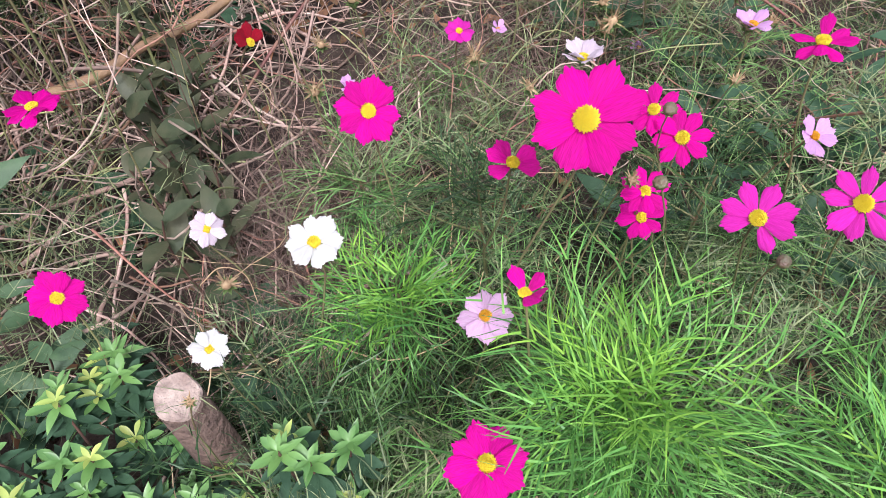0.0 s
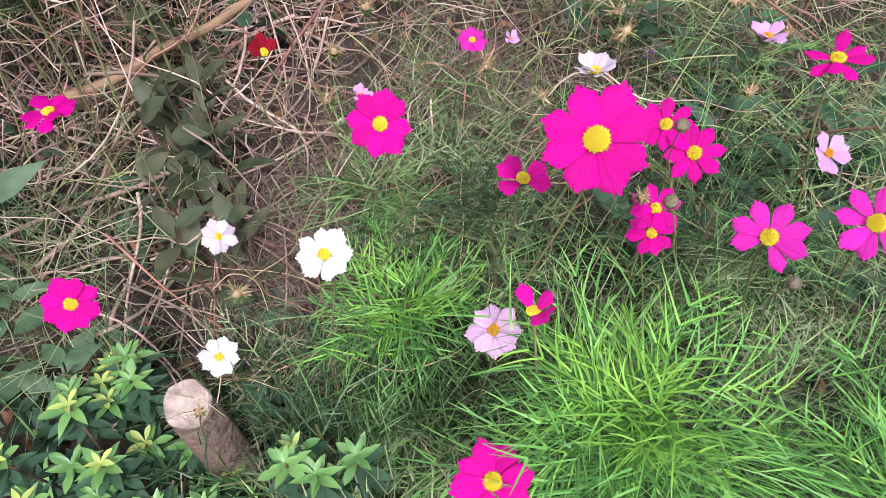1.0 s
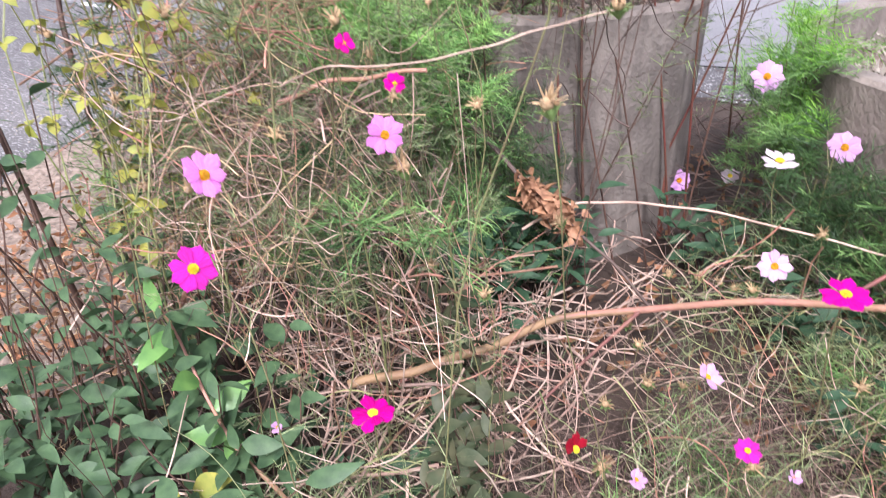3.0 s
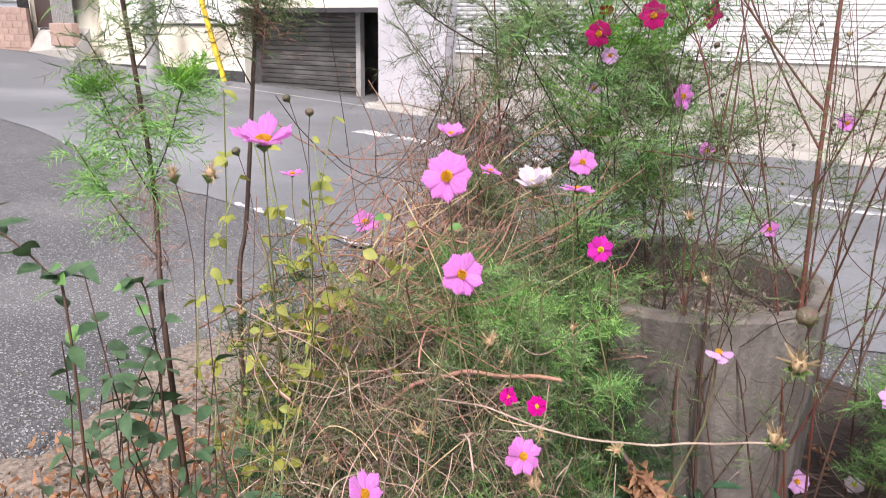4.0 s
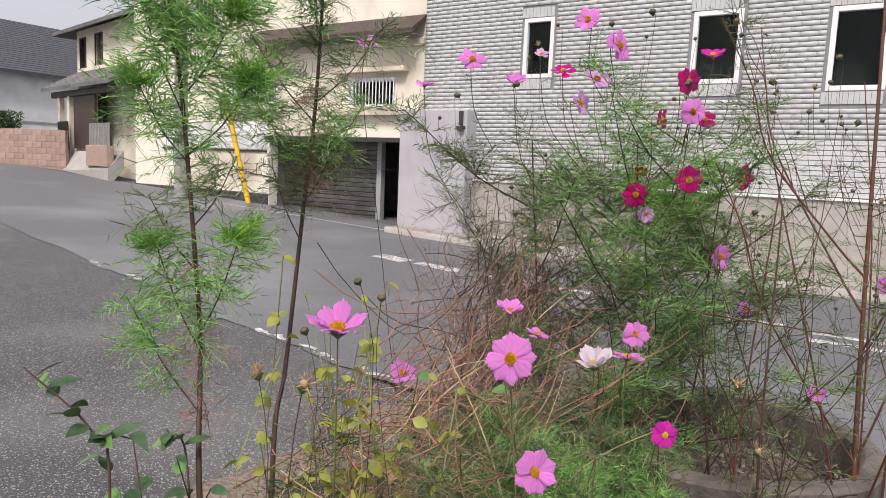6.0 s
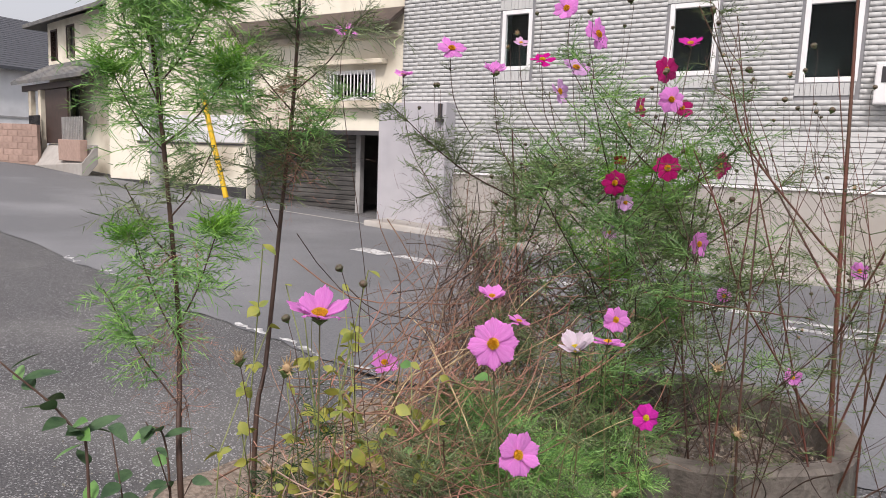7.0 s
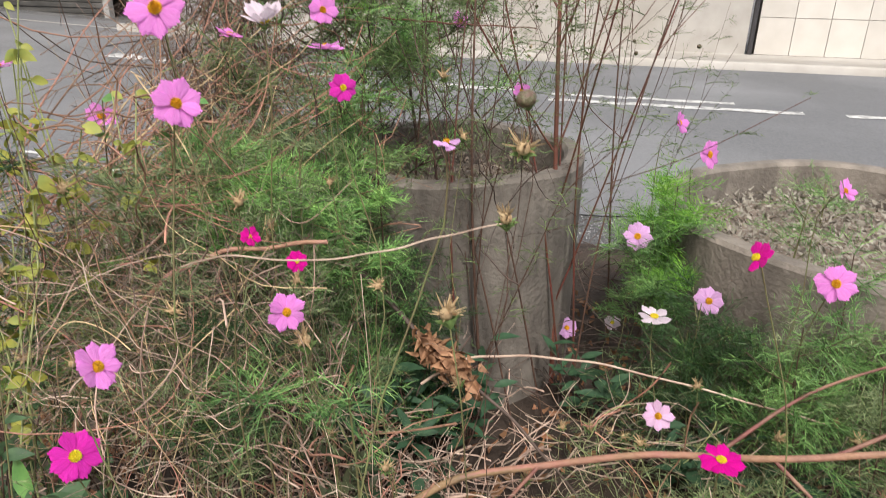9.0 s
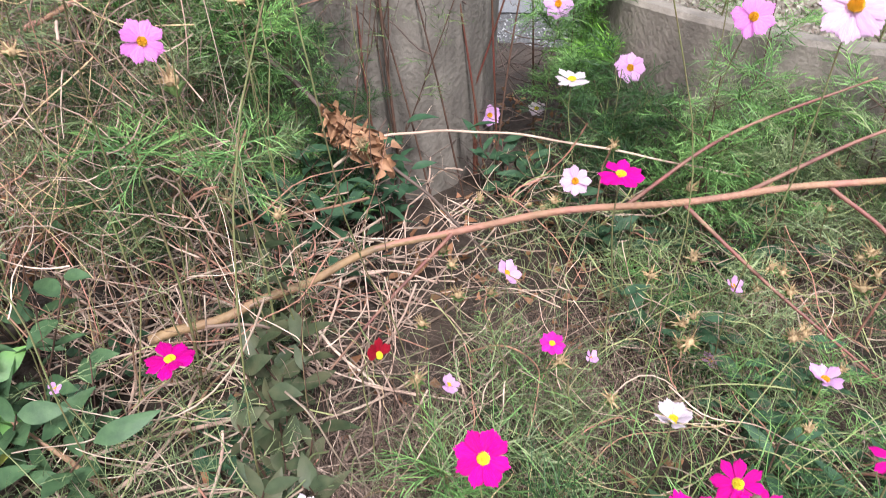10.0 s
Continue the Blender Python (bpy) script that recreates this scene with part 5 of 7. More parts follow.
def tuft(at, radius, count, mat, label, width=0.0022, up=0.45):
    """A young cosmos seen from above: long forked threads bursting from one shoot."""
    t = thing("cosmos_plant", at, label, "plant", "cosmos plants")
    bright = mat is LEAF_BRIGHT
    for name, tone, k, rise_leaf, reach, foot in (("foliage", LEAF_FRESH if bright else mat, int(count * 0.62), up, (0.65, 1.25), 0.05),
                                                  ("shoot_tip", LEAF_BRIGHT, int(count * 0.34), up + 0.5, (0.35, 0.95), 0.012)):
        if name == "shoot_tip" and not bright:
            continue
        s = Strands()
        ang = rng.uniform(0, 6.28, k)
        w = unit(np.stack((np.cos(ang), np.sin(ang), rng.normal(rise_leaf, 0.45, k)), 1))
        base = rng.normal(0, 0.010, (k, 3)) - np.array((0, 0, foot)) * rng.random((k, 1))
        ln = radius * rng.uniform(*reach, k)
        side = unit(np.cross(w, rng.normal(0, 0.4, (k, 3)) + (0, 0, 1.0)))
        s.blades(base, w, ln, width, seg=6, droop=0.25, bend=0.06, taper=0.85)
        for q in (0.22, 0.40, 0.57, 0.73, 0.86):
            p = base + w * (ln * q)[:, None] - np.array((0, 0, 0.25)) * (ln * q * q)[:, None]
            for sign in (-1, 1):
                way = unit(w + side * sign * rng.uniform(0.45, 0.8, (k, 1)) + 0.12 * rng.normal(size=(k, 3)))
                sl = ln * (0.62 - 0.42 * q) * rng.uniform(0.75, 1.2, k)
                s.blades(p, way, sl, width * 0.9, seg=5, droop=0.15, bend=rng.uniform(0.1, 0.3), taper=0.88)
                few = rng.random(k) < 0.55
                s.blades((p + way * (sl * 0.4)[:, None])[few], unit(way + side * sign * 0.5 + 0.2 * rng.normal(size=(k, 3)))[few], (sl * 0.5)[few], width * 0.8, seg=4, droop=0.15, bend=0.2, taper=0.88)
        s.mesh(name, tone, t)
    stalk("main_stem", [(0, 0, FLOOR - at[2]), (0.01, 0.01, (FLOOR - at[2]) / 2), (0, 0, 0)], 0.003, GREEN_STEM, t)
    return t


tuft((0.155, 0.290, 0.330), 0.155, 110, LEAF_BRIGHT, "bright lime green feathery young cosmos shoot", up=0.4)
tuft((0.02, 0.30, 0.16), 0.15, 60, LEAF_GREEN, "feathery green young cosmos shoot")
tuft((-0.045, 0.455, 0.235), 0.12, 70, LEAF_BRIGHT, "soft green feathery cosmos shoot")
tuft((0.335, 0.205, 0.330), 0.14, 70, LEAF_BRIGHT, "bright green feathery cosmos shoot")
tuft((0.27, 0.16, 0.20), 0.15, 70, LEAF_GREEN, "feathery green cosmos shoot")
tuft((-0.08, 0.26, 0.20), 0.12, 50, LEAF_GREEN, "feathery green cosmos shoot")
tuft((-0.12, 0.70, 0.16), 0.10, 40, LEAF_GREEN, "feathery green cosmos shoot")
tuft((-0.64, 0.93, 0.54), 0.11, 36, LEAF_GREEN, "feathery green cosmos shoot")
tuft((-0.50, 0.98, 0.52), 0.10, 30, LEAF_GREEN, "soft green feathery cosmos shoot")

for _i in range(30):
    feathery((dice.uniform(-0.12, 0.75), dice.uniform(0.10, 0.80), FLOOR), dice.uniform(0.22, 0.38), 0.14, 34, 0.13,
             dice.choice((LEAF_GREEN, LEAF_GREY, LEAF_GREY, LEAF_DEEP_SHADE)), "low feathery green cosmos plant", GREEN_STEM, width=0.0017)
for _i in range(20):
    feathery((dice.uniform(-0.1, 1.0), dice.uniform(0.85, 1.75), FLOOR), dice.uniform(0.12, 0.30), 0.14, 30, 0.10,
             dice.choice((LEAF_GREEN, LEAF_GREY, LEAF_GREY, LEAF_DEEP_SHADE)), "low feathery cosmos plant in the bed", GREEN_STEM, width=0.0020)
for _i in range(16):
    feathery((dice.uniform(-1.25, -0.66), dice.uniform(1.05, 1.75), FLOOR), dice.uniform(0.65, 0.98), 0.2, 85, 0.11,
             dice.choice((LEAF_GREEN, LEAF_DEEP_SHADE, LEAF_GREY)), "knee high feathery cosmos plant", GREEN_STEM, low=0.35, branches=6, width=0.0018)
for _i in range(4):
    feathery((dice.uniform(-1.3, -0.72), dice.uniform(1.0, 1.25), FLOOR), dice.uniform(0.50, 0.70), 0.18, 60, 0.10,
             dice.choice((LEAF_GREY, LEAF_DEEP_SHADE, LEAF_GREEN)), "dull feathery cosmos plant among dry stems", GREEN_STEM, low=0.5, branches=6, width=0.0016)
for _x, _y, _h in ((-0.84, 1.28, 0.92), (-0.72, 1.40, 0.86), (-0.78, 1.58, 0.82), (-0.92, 1.42, 0.92), (-0.86, 1.36, 0.90), (-0.76, 1.34, 0.88)):
    feathery((_x, _y, FLOOR), _h, 0.18, 110, 0.10, LEAF_TALL, "lush green feathery cosmos plant", GREEN_STEM, low=0.66, branches=7, width=0.0019)
for _x, _y, _h in ((-0.98, 1.52, 0.98), (-0.90, 1.60, 0.95), (-0.84, 1.66, 0.90), (-1.05, 1.46, 0.95)):
    feathery((_x, _y, FLOOR), _h, 0.16, 110, 0.10, dice.choice((LEAF_GREY, LEAF_GREEN)), "green feathery cosmos on the mound", GREEN_STEM, low=0.7, branches=7, width=0.0018)
for _i in range(7):
    feathery((dice.uniform(-0.32, 0.1), dice.uniform(0.15, 0.5), FLOOR), dice.uniform(0.12, 0.25), 0.10, 18, 0.10,
             dice.choice((LEAF_GREY, LEAF_DEEP_SHADE)), "low feathery cosmos plant", GREEN_STEM)

for _x, _y, _h in ((-0.84, 1.52, 0.72), (-0.74, 1.60, 0.74), (-0.64, 1.56, 0.58), (-0.90, 1.62, 0.80), (-0.60, 1.62, 0.56)):
    feathery((_x, _y, FLOOR), _h, 0.16, 110, 0.11, dice.choice((LEAF_GREEN, LEAF_DEEP_SHADE)), "green feathery cosmos beside a concrete ring", GREEN_STEM, low=0.2, branches=7, width=0.0018)
# Some of these take the dark tone as painted shadow on the greenery.
for _i in range(9):
    feathery((0.12 + 0.065 * _i, dice.uniform(1.72, 1.9) - 0.012 * _i, FLOOR), dice.uniform(0.34, 0.5), 0.2, 60, 0.12, dice.choice((LEAF_DEEP_SHADE, LEAF_GREEN)), "feathery cosmos against the wide ring, some darkened for shadow", GREEN_STEM, width=0.0022, low=0.1, branches=7)
for _x, _y, _h in ((-0.66, 1.66, 0.92), (-0.74, 1.70, 1.0)):
    feathery((_x, _y, FLOOR), _h, 0.22, 46, 0.08, LEAF_DULL_TALL, "brown stemmed cosmos going to seed by the ring", BROWN_STEM, width=0.0018, low=0.4, branches=9, radius=0.0035)
# tall plants by the street
feathery((-1.02, 2.10, FLOOR), 1.72, 0.66, 420, 0.14, LEAF_GREEN, "tall bushy cosmos plant with many flowers", width=0.0024, low=0.36, branches=18, radius=0.005)
feathery((-0.90, 2.18, FLOOR), 1.62, 0.56, 330, 0.14, LEAF_TALL, "tall bushy cosmos plant with many flowers", width=0.0024, low=0.36, branches=16, radius=0.0045)
feathery((-1.18, 1.90, FLOOR), 1.60, 0.58, 400, 0.13, LEAF_DULL_TALL, "tall straggly cosmos plant", width=0.0024, low=0.45, branches=9, radius=0.005)
feathery((-0.74, 2.20, FLOOR), 1.45, 0.50, 220, 0.12, LEAF_DULL_TALL, "tall bushy cosmos plant with many flowers", width=0.0024, low=0.5, branches=9, radius=0.005)
feathery((-0.84, 2.20, 0.5), 0.95, 0.34, 260, 0.12, LEAF_BRIGHT, "fresh green leafy cosmos shoot in the tall bush", width=0.0025, low=0.4, branches=9, radius=0.003)
feathery((0.10, 2.12, FLOOR), 0.70, 0.16, 190, 0.11, LEAF_BRIGHT, "leafy green cosmos between the concrete rings", width=0.0022, low=0.35, branches=7)
feathery((0.02, 2.08, FLOOR), 0.60, 0.16, 170, 0.11, LEAF_GREEN, "leafy green cosmos between the concrete rings", width=0.0022, low=0.3, branches=6)
for _i in range(24):
    feathery((0.32 + 0.05 * _i + dice.uniform(-0.05, 0.05), dice.uniform(1.46, 1.68), FLOOR), dice.uniform(0.34, 0.68), 0.2, 50, 0.12, dice.choice((LEAF_GREEN, LEAF_GREY, LEAF_GREY)),
             "feathery dull green cosmos in front of a concrete ring", width=0.0021, low=0.25, branches=6)


for _x, _y in ((0.45, 2.15), (0.85, 2.05), (1.05, 2.45), (0.62, 2.55), (0.95, 2.25)):
    feathery((_x, _y, 0.36), dice.uniform(0.14, 0.26), 0.12, 26, 0.09, LEAF_GREEN, "small feathery cosmos growing in the wide ring", GREEN_STEM, width=0.0016)


def tall_cosmos(at, points, tufts, clad, label):
    """A tall bare-legged cosmos with feathery clouds on its upper stem."""
    t = thing("cosmos_plant", at, label, "plant", "tall cosmos plants")
    o = np.array(at)
    line = np.array(points) - o
    stalk("main_stem", line, 0.0075, BROWN_STEM, t, sides=8, k=26, tip=0.5)
    for p, q, r, k in tufts:
        p, q = np.array(p) - o, np.array(q) - o
        stalk("branch", [p, (p + q) / 2 + (0, 0, -0.02), q], 0.0022, BROWN_STEM, t, sides=5, k=9)
        k = int(k * 1.7)
        f = Strands()
        u = rng.random((k, 1)) ** 0.6
        base = p + (q - p) * (0.02 + 0.98 * u)
        ang = rng.uniform(0, 6.28, k)
        feather_leaves(f, base, np.stack((np.cos(ang), np.sin(ang), rng.normal(0.35, 0.45, k)), 1), r * rng.uniform(0.6, 1.35, k), pairs=6, width=0.0026, droop=0.3, fill=0.8, bend=0.45)
        f.mesh("foliage", LEAF_TALL if k > 35 else LEAF_GREY, t)
        if k > 40:
            b = Strands()
            w = 34
            ang = rng.uniform(0, 6.28, w)
            feather_leaves(b, q + rng.normal(0, 0.012, (w, 3)), np.stack((np.cos(ang), np.sin(ang), rng.normal(0.9, 0.4, w)), 1), rng.uniform(0.04, 0.10, w), pairs=5, width=0.0026, droop=0.15)
            b.mesh("shoot_tip", LEAF_BRIGHT, t)
    way = curve_points(line, 120)
    way = way[way[:, 2] > np.array(clad)[0] - o[2]]
    k = clad[1]
    ang = rng.uniform(0, 6.28, k)
    f = Strands()
    feather_leaves(f, way[rng.integers(0, len(way), k)], np.stack((np.cos(ang), np.sin(ang), rng.normal(0.5, 0.4, k)), 1), rng.uniform(0.08, 0.16, k), pairs=6, width=0.0026, droop=0.3, fill=0.8, bend=0.45)
    f.mesh("foliage", clad[2], t)
    b = Strands()
    p = np.array([np.array(q[0]) - o for q in tufts[:4]]).repeat(12, 0) + rng.normal(0, 0.02, (48, 3))
    feather_leaves(b, p, rng.normal(size=(48, 3)) + (0, 0, -0.5), rng.uniform(0.06, 0.13, 48), pairs=5, width=0.0014, droop=0.7, fill=0.7, bend=0.45)
    b.mesh("withered_foliage", RUSSET, t)
    return t


tall_cosmos((-1.42, 0.92, FLOOR), [(-1.42, 0.92, FLOOR), (-1.514, 0.951, 0.641), (-1.583, 1.004, 0.852), (-1.626, 1.035, 1.041), (-1.676, 1.023, 1.577), (-1.671, 0.984, 1.80), (-1.68, 0.98, 2.0)],
            [((-1.57, 0.99, 0.82), (-1.74, 0.92, 1.08), 0.10, 22), ((-1.60, 1.02, 0.95), (-1.68, 0.96, 1.20), 0.11, 26), ((-1.61, 1.03, 1.00), (-1.54, 1.08, 1.22), 0.11, 26),
             ((-1.64, 1.03, 1.15), (-1.74, 0.98, 1.32), 0.10, 10), ((-1.66, 1.03, 1.40), (-1.75, 0.96, 1.58), 0.11, 26), ((-1.66, 1.03, 1.42), (-1.53, 1.12, 1.60), 0.12, 30),
             ((-1.67, 1.02, 1.52), (-1.73, 0.95, 1.78), 0.11, 28), ((-1.67, 1.02, 1.55), (-1.58, 1.10, 1.75), 0.13, 34), ((-1.67, 1.0, 1.65), (-1.70, 0.97, 1.95), 0.13, 40), ((-1.64, 1.03, 1.25), (-1.57, 1.10, 1.42), 0.10, 12)],
            (1.30, 95, LEAF_TALL), "tall cosmos with a bare dark stem and feathery top")
tall_cosmos((-1.50, 1.15, FLOOR), [(-1.50, 1.15, FLOOR), (-1.573, 1.23, 0.653), (-1.604, 1.299, 0.848), (-1.631, 1.388, 1.311), (-1.613, 1.403, 1.545), (-1.573, 1.383, 1.838), (-1.56, 1.37, 2.0)],
            [((-1.62, 1.39, 1.40), (-1.78, 1.30, 1.62), 0.12, 22), ((-1.62, 1.39, 1.38), (-1.50, 1.48, 1.58), 0.12, 22), ((-1.61, 1.40, 1.52), (-1.76, 1.28, 1.78), 0.12, 20),
             ((-1.60, 1.40, 1.58), (-1.46, 1.50, 1.78), 0.12, 18), ((-1.58, 1.39, 1.7), (-1.60, 1.36, 1.95), 0.12, 24), ((-1.63, 1.38, 1.3), (-1.56, 1.42, 1.45), 0.10, 16), ((-1.62, 1.36, 1.2), (-1.70, 1.33, 1.4), 0.08, 8)],
            (1.25, 85, LEAF_DULL_TALL), "tall cosmos with a bare dark stem and thinning top")


def red_stems(at, label, height, count, spread, mat, thick):
    """A nearly leafless cosmos of many upright reddish stems."""
    t = thing("cosmos_plant", at, label, "plant", "tall cosmos plants")
    top = np.array((-0.10 * height / 2, 0.05, height))
    main = curve_points(((0, 0, 0), (-0.06, 0.02, height * 0.5), top), 22)
    s = Strands()
    s.stalks(main[None], thick, 8, 0.4)
    s.mesh("main_stem", mat, t, smooth=True)
    f = Strands()
    for i in range(count):
        u = 0.08 + 0.62 * (i + rng.random()) / count
        p = main[int(u * 21)]
        a = i * 2.4 + rng.uniform(-0.6, 0.6)
        out = np.array((math.cos(a), 0.6 * math.sin(a), 0))
        ln = (height - p[2]) * rng.uniform(0.55, 0.95)
        end = p + out * spread * rng.uniform(0.5, 1.0) * (1.1 - 0.5 * u) + (0, 0, ln)
        mid = (p + end) / 2 + out * 0.03 + rng.normal(0, 0.025, 3)
        line = curve_points((p, p * 0.7 + mid * 0.3 - (0, 0, 0.01), mid, mid * 0.5 + end * 0.5 + rng.normal(0, 0.02, 3), end), 18)
        b = Strands()
        b.stalks(line[None], thick * 0.42, 5, 0.4)
        twigs = [line]
        for j in range(5):
            q = line[5 + 2 * j + int(rng.integers(0, 2))]
            d = unit(line[-1] - line[5] + rng.normal(0, 0.45, 3) * np.linalg.norm(line[-1] - line[5]))
            tl = ln * rng.uniform(0.18, 0.42)
            tw = curve_points((q, q + d * tl * 0.5 + rng.normal(0, 0.012, 3), q + d * tl + (0, 0, 0.03)), 8)
            b.stalks(tw[None], thick * 0.17, 4, 0.5)
            twigs.append(tw)
        b.mesh("branch", mat, t, smooth=True)
        for tw in twigs:
            k = 6
            q = tw[rng.integers(2, len(tw), k)]
            ang = rng.uniform(0, 6.28, k)
            feather_leaves(f, q, np.stack((np.cos(ang), np.sin(ang), 0.4 + 0 * ang), 1), rng.uniform(0.04, 0.11, k), pairs=4, width=0.0019, fill=0.6, bend=0.45)
    f.mesh("foliage", LEAF_DULL_TALL, t)
    return t


red_stems((-0.22, 2.02, FLOOR), "tall red stemmed cosmos in front of a concrete ring", 2.05, 8, 0.62, RED_STEM, 0.0085)
red_stems((-0.40, 1.76, FLOOR), "brown stemmed cosmos going to seed", 1.45, 6, 0.36, BROWN_STEM, 0.005)
red_stems((-0.62, 2.05, 0.52), "thin brown cosmos stems growing in the ring", 0.95, 3, 0.3, BROWN_STEM, 0.004)
red_stems((-0.75, 2.30, 0.52), "thin brown cosmos stems growing in the ring", 0.9, 3, 0.3, BROWN_STEM, 0.004)
red_stems((-0.05, 2.35, FLOOR), "thin seeding cosmos stems beside the ring", 1.6, 5, 0.4, BROWN_STEM, 0.004)


def broad_plant(at, height, spread, leaves, size, mat, label, ratio=0.42, stem=BROWN_STEM, stems=4, up=0.5, part_name="leaf", low=0.75, hang=0.0):
    """A shrub or weed with broad leaves in whorls on a few stems."""
    t = thing("leafy_shrub", at, label, "shrub", "shrubs")
    tips = []
    for i in range(stems):
        a = i * 6.28 / stems + rng.uniform(-0.5, 0.5)
        end = np.array((math.cos(a) * spread * rng.uniform(0.3, 1), math.sin(a) * spread * rng.uniform(0.3, 1), height * rng.uniform(0.65, 1.05)))
        line = curve_points(((0, 0, 0), end * 0.35 + rng.normal(0, 0.06, 3) * height, end * 0.7 + rng.normal(0, 0.05, 3) * height, end), 9)
        s = Strands()
        s.stalks(line[None], 0.0026, 5, 0.5)
        s.mesh("stem", stem, t, smooth=True)
        tips.append(line)
    per = max(1, leaves // stems)
    for line in tips:
        for i in range(per):
            u = 1 - (i / per) * low
            p = line[int(u * 8)]
            a = i * 2.4 + rng.uniform(-0.3, 0.3)
            bm = bmesh.new()
            ln = size * rng.uniform(0.65, 1.15)
            broad_leaf(bm, p, (math.cos(a), math.sin(a), up * rng.uniform(0.2, 1.6) - hang * rng.uniform(0, 2.4)), (rng.normal(0, 0.5 + hang), rng.normal(0, 0.5 + hang) - 0.3, 1), ln, ln * ratio * rng.uniform(0.8, 1.2), fold=rng.uniform(0.1, 0.45), curl=rng.uniform(0.05, 0.5))
            part(part_name, bm, mat, t, smooth=True)
    return t


def whorl_shrub(at, height, label, mat, n=5, size=0.045, spread=0.09):
    """An evergreen shrub whose leaves stand in rosettes at the shoot tips."""
    t = thing("evergreen_shrub", at, label, "shrub", "shrubs")
    for i in range(n):
        a = i * 2.4 + 0.3
        r = spread * math.sqrt((i + 0.3) / n)
        tip = np.array((r * math.cos(a), r * math.sin(a), height * rng.uniform(0.75, 1.05)))
        stalk("twig", [(0, 0, 0), tip * 0.5 + (0, 0, 0.02), tip], 0.0022, BROWN_STEM, t, sides=5, k=8)
        fresh = dice.random()
        for lvl, k, big in ((0.0, 5, 0.62), (-0.010, 6, 0.95), (-0.026, 6, 1.05), (-0.045, 5, 1.1), (-0.07, 5, 1.1)):
            for j in range(k):
                b = 2 * math.pi * j / k + lvl * 60 + rng.uniform(-0.35, 0.35)
                bm = bmesh.new()
                ln = size * big * rng.uniform(0.8, 1.15)
                broad_leaf(bm, tip + (0, 0, lvl), (math.cos(b), math.sin(b), 0.6 + lvl * 9 + rng.uniform(-0.2, 0.2)), (0, 0, 1), ln * 1.12, ln * 0.40, fold=0.35, curl=rng.uniform(0.05, 0.4), blunt=rng.random() < 0.3)
                tone = YELLOW_TIP if lvl == 0.0 and fresh > 0.55 else mat if lvl > -0.02 else BROAD_DARK_SHADE
                part("leaf", bm, tone, t, smooth=True)
    return t


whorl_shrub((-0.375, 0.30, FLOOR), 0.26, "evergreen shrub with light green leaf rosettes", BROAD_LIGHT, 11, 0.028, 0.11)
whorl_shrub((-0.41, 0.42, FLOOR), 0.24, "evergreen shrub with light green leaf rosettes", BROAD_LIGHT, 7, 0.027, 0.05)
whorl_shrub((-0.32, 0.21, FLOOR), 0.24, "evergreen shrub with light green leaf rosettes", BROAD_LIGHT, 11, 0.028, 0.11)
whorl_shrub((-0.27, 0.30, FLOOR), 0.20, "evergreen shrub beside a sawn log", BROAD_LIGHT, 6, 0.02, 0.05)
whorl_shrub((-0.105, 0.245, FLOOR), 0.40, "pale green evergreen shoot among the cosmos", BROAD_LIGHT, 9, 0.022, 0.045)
whorl_shrub((-0.22, 0.42, FLOOR), 0.14, "small dark evergreen seedling in the bed", BROAD_DARK_SHADE, 3, 0.035, 0.05)
for _i in range(7):
    broad_plant((dice.uniform(-0.62, -0.22), dice.uniform(0.18, 0.55), FLOOR), dice.uniform(0.08, 0.16), 0.08, 16, 0.05, BROAD_DARK_SHADE, "low dark green evergreen weed", ratio=0.4)
for _x, _y in ((-0.95, 0.62), (-0.88, 0.80), (-1.05, 0.78), (-1.18, 0.6), (-0.78, 0.64), (-1.0, 0.46), (-1.25, 0.85), (-1.35, 0.7), (-1.3, 0.45), (-1.5, 0.55)):
    broad_plant((_x, _y, FLOOR), dice.uniform(0.28, 0.44), 0.2, 32, 0.080, SHRUB_LEAF, "dark green broad leaved shrub with a reddish stem", ratio=0.42, up=0.35)
for _x, _y in ((-0.62, 1.62), (-0.50, 1.60), (-0.70, 1.52), (-0.55, 1.48), (-0.42, 1.64), (-0.08, 1.85), (0.2, 1.6), (0.45, 1.5), (0.3, 1.2), (0.5, 0.9), (0.35, 0.72), (0.55, 0.66), (0.62, 0.85), (0.45, 1.05)):
    broad_plant((_x, _y, FLOOR), 0.32 if _x < -0.4 else 0.26, 0.15, 40, 0.085, BROAD_DARK_SHADE, "dark green leafy weed in the shade", ratio=0.3, up=0.5)
for _x, _y in ((-0.40, 0.76), (-0.43, 0.84), (-0.47, 0.93), (-0.52, 1.02), (-0.57, 1.12), (-0.61, 1.22), (-0.36, 0.66)):
    broad_plant((_x, _y, FLOOR), 0.28, 0.065, 30, 0.068, BROAD_DULL, "dull grey green leathery leaved seedling", ratio=0.42, up=0.8)
for _x, _y in ((-0.82, 0.42), (-0.95, 0.34), (-1.10, 0.36), (-0.70, 0.34), (-0.62, 0.48)):
    broad_plant((_x, _y, FLOOR), dice.uniform(0.16, 0.30), 0.16, 24, 0.07, SHRUB_LEAF, "dark blue green broad leaved shrub", ratio=0.45, up=0.35)
for _i in range(5):
    broad_plant((dice.uniform(-0.60, -0.38), dice.uniform(0.10, 0.30), FLOOR), dice.uniform(0.08, 0.14), 0.09, 18, 0.055, BROAD_DARK_SHADE, "low dark green evergreen weed", ratio=0.4)
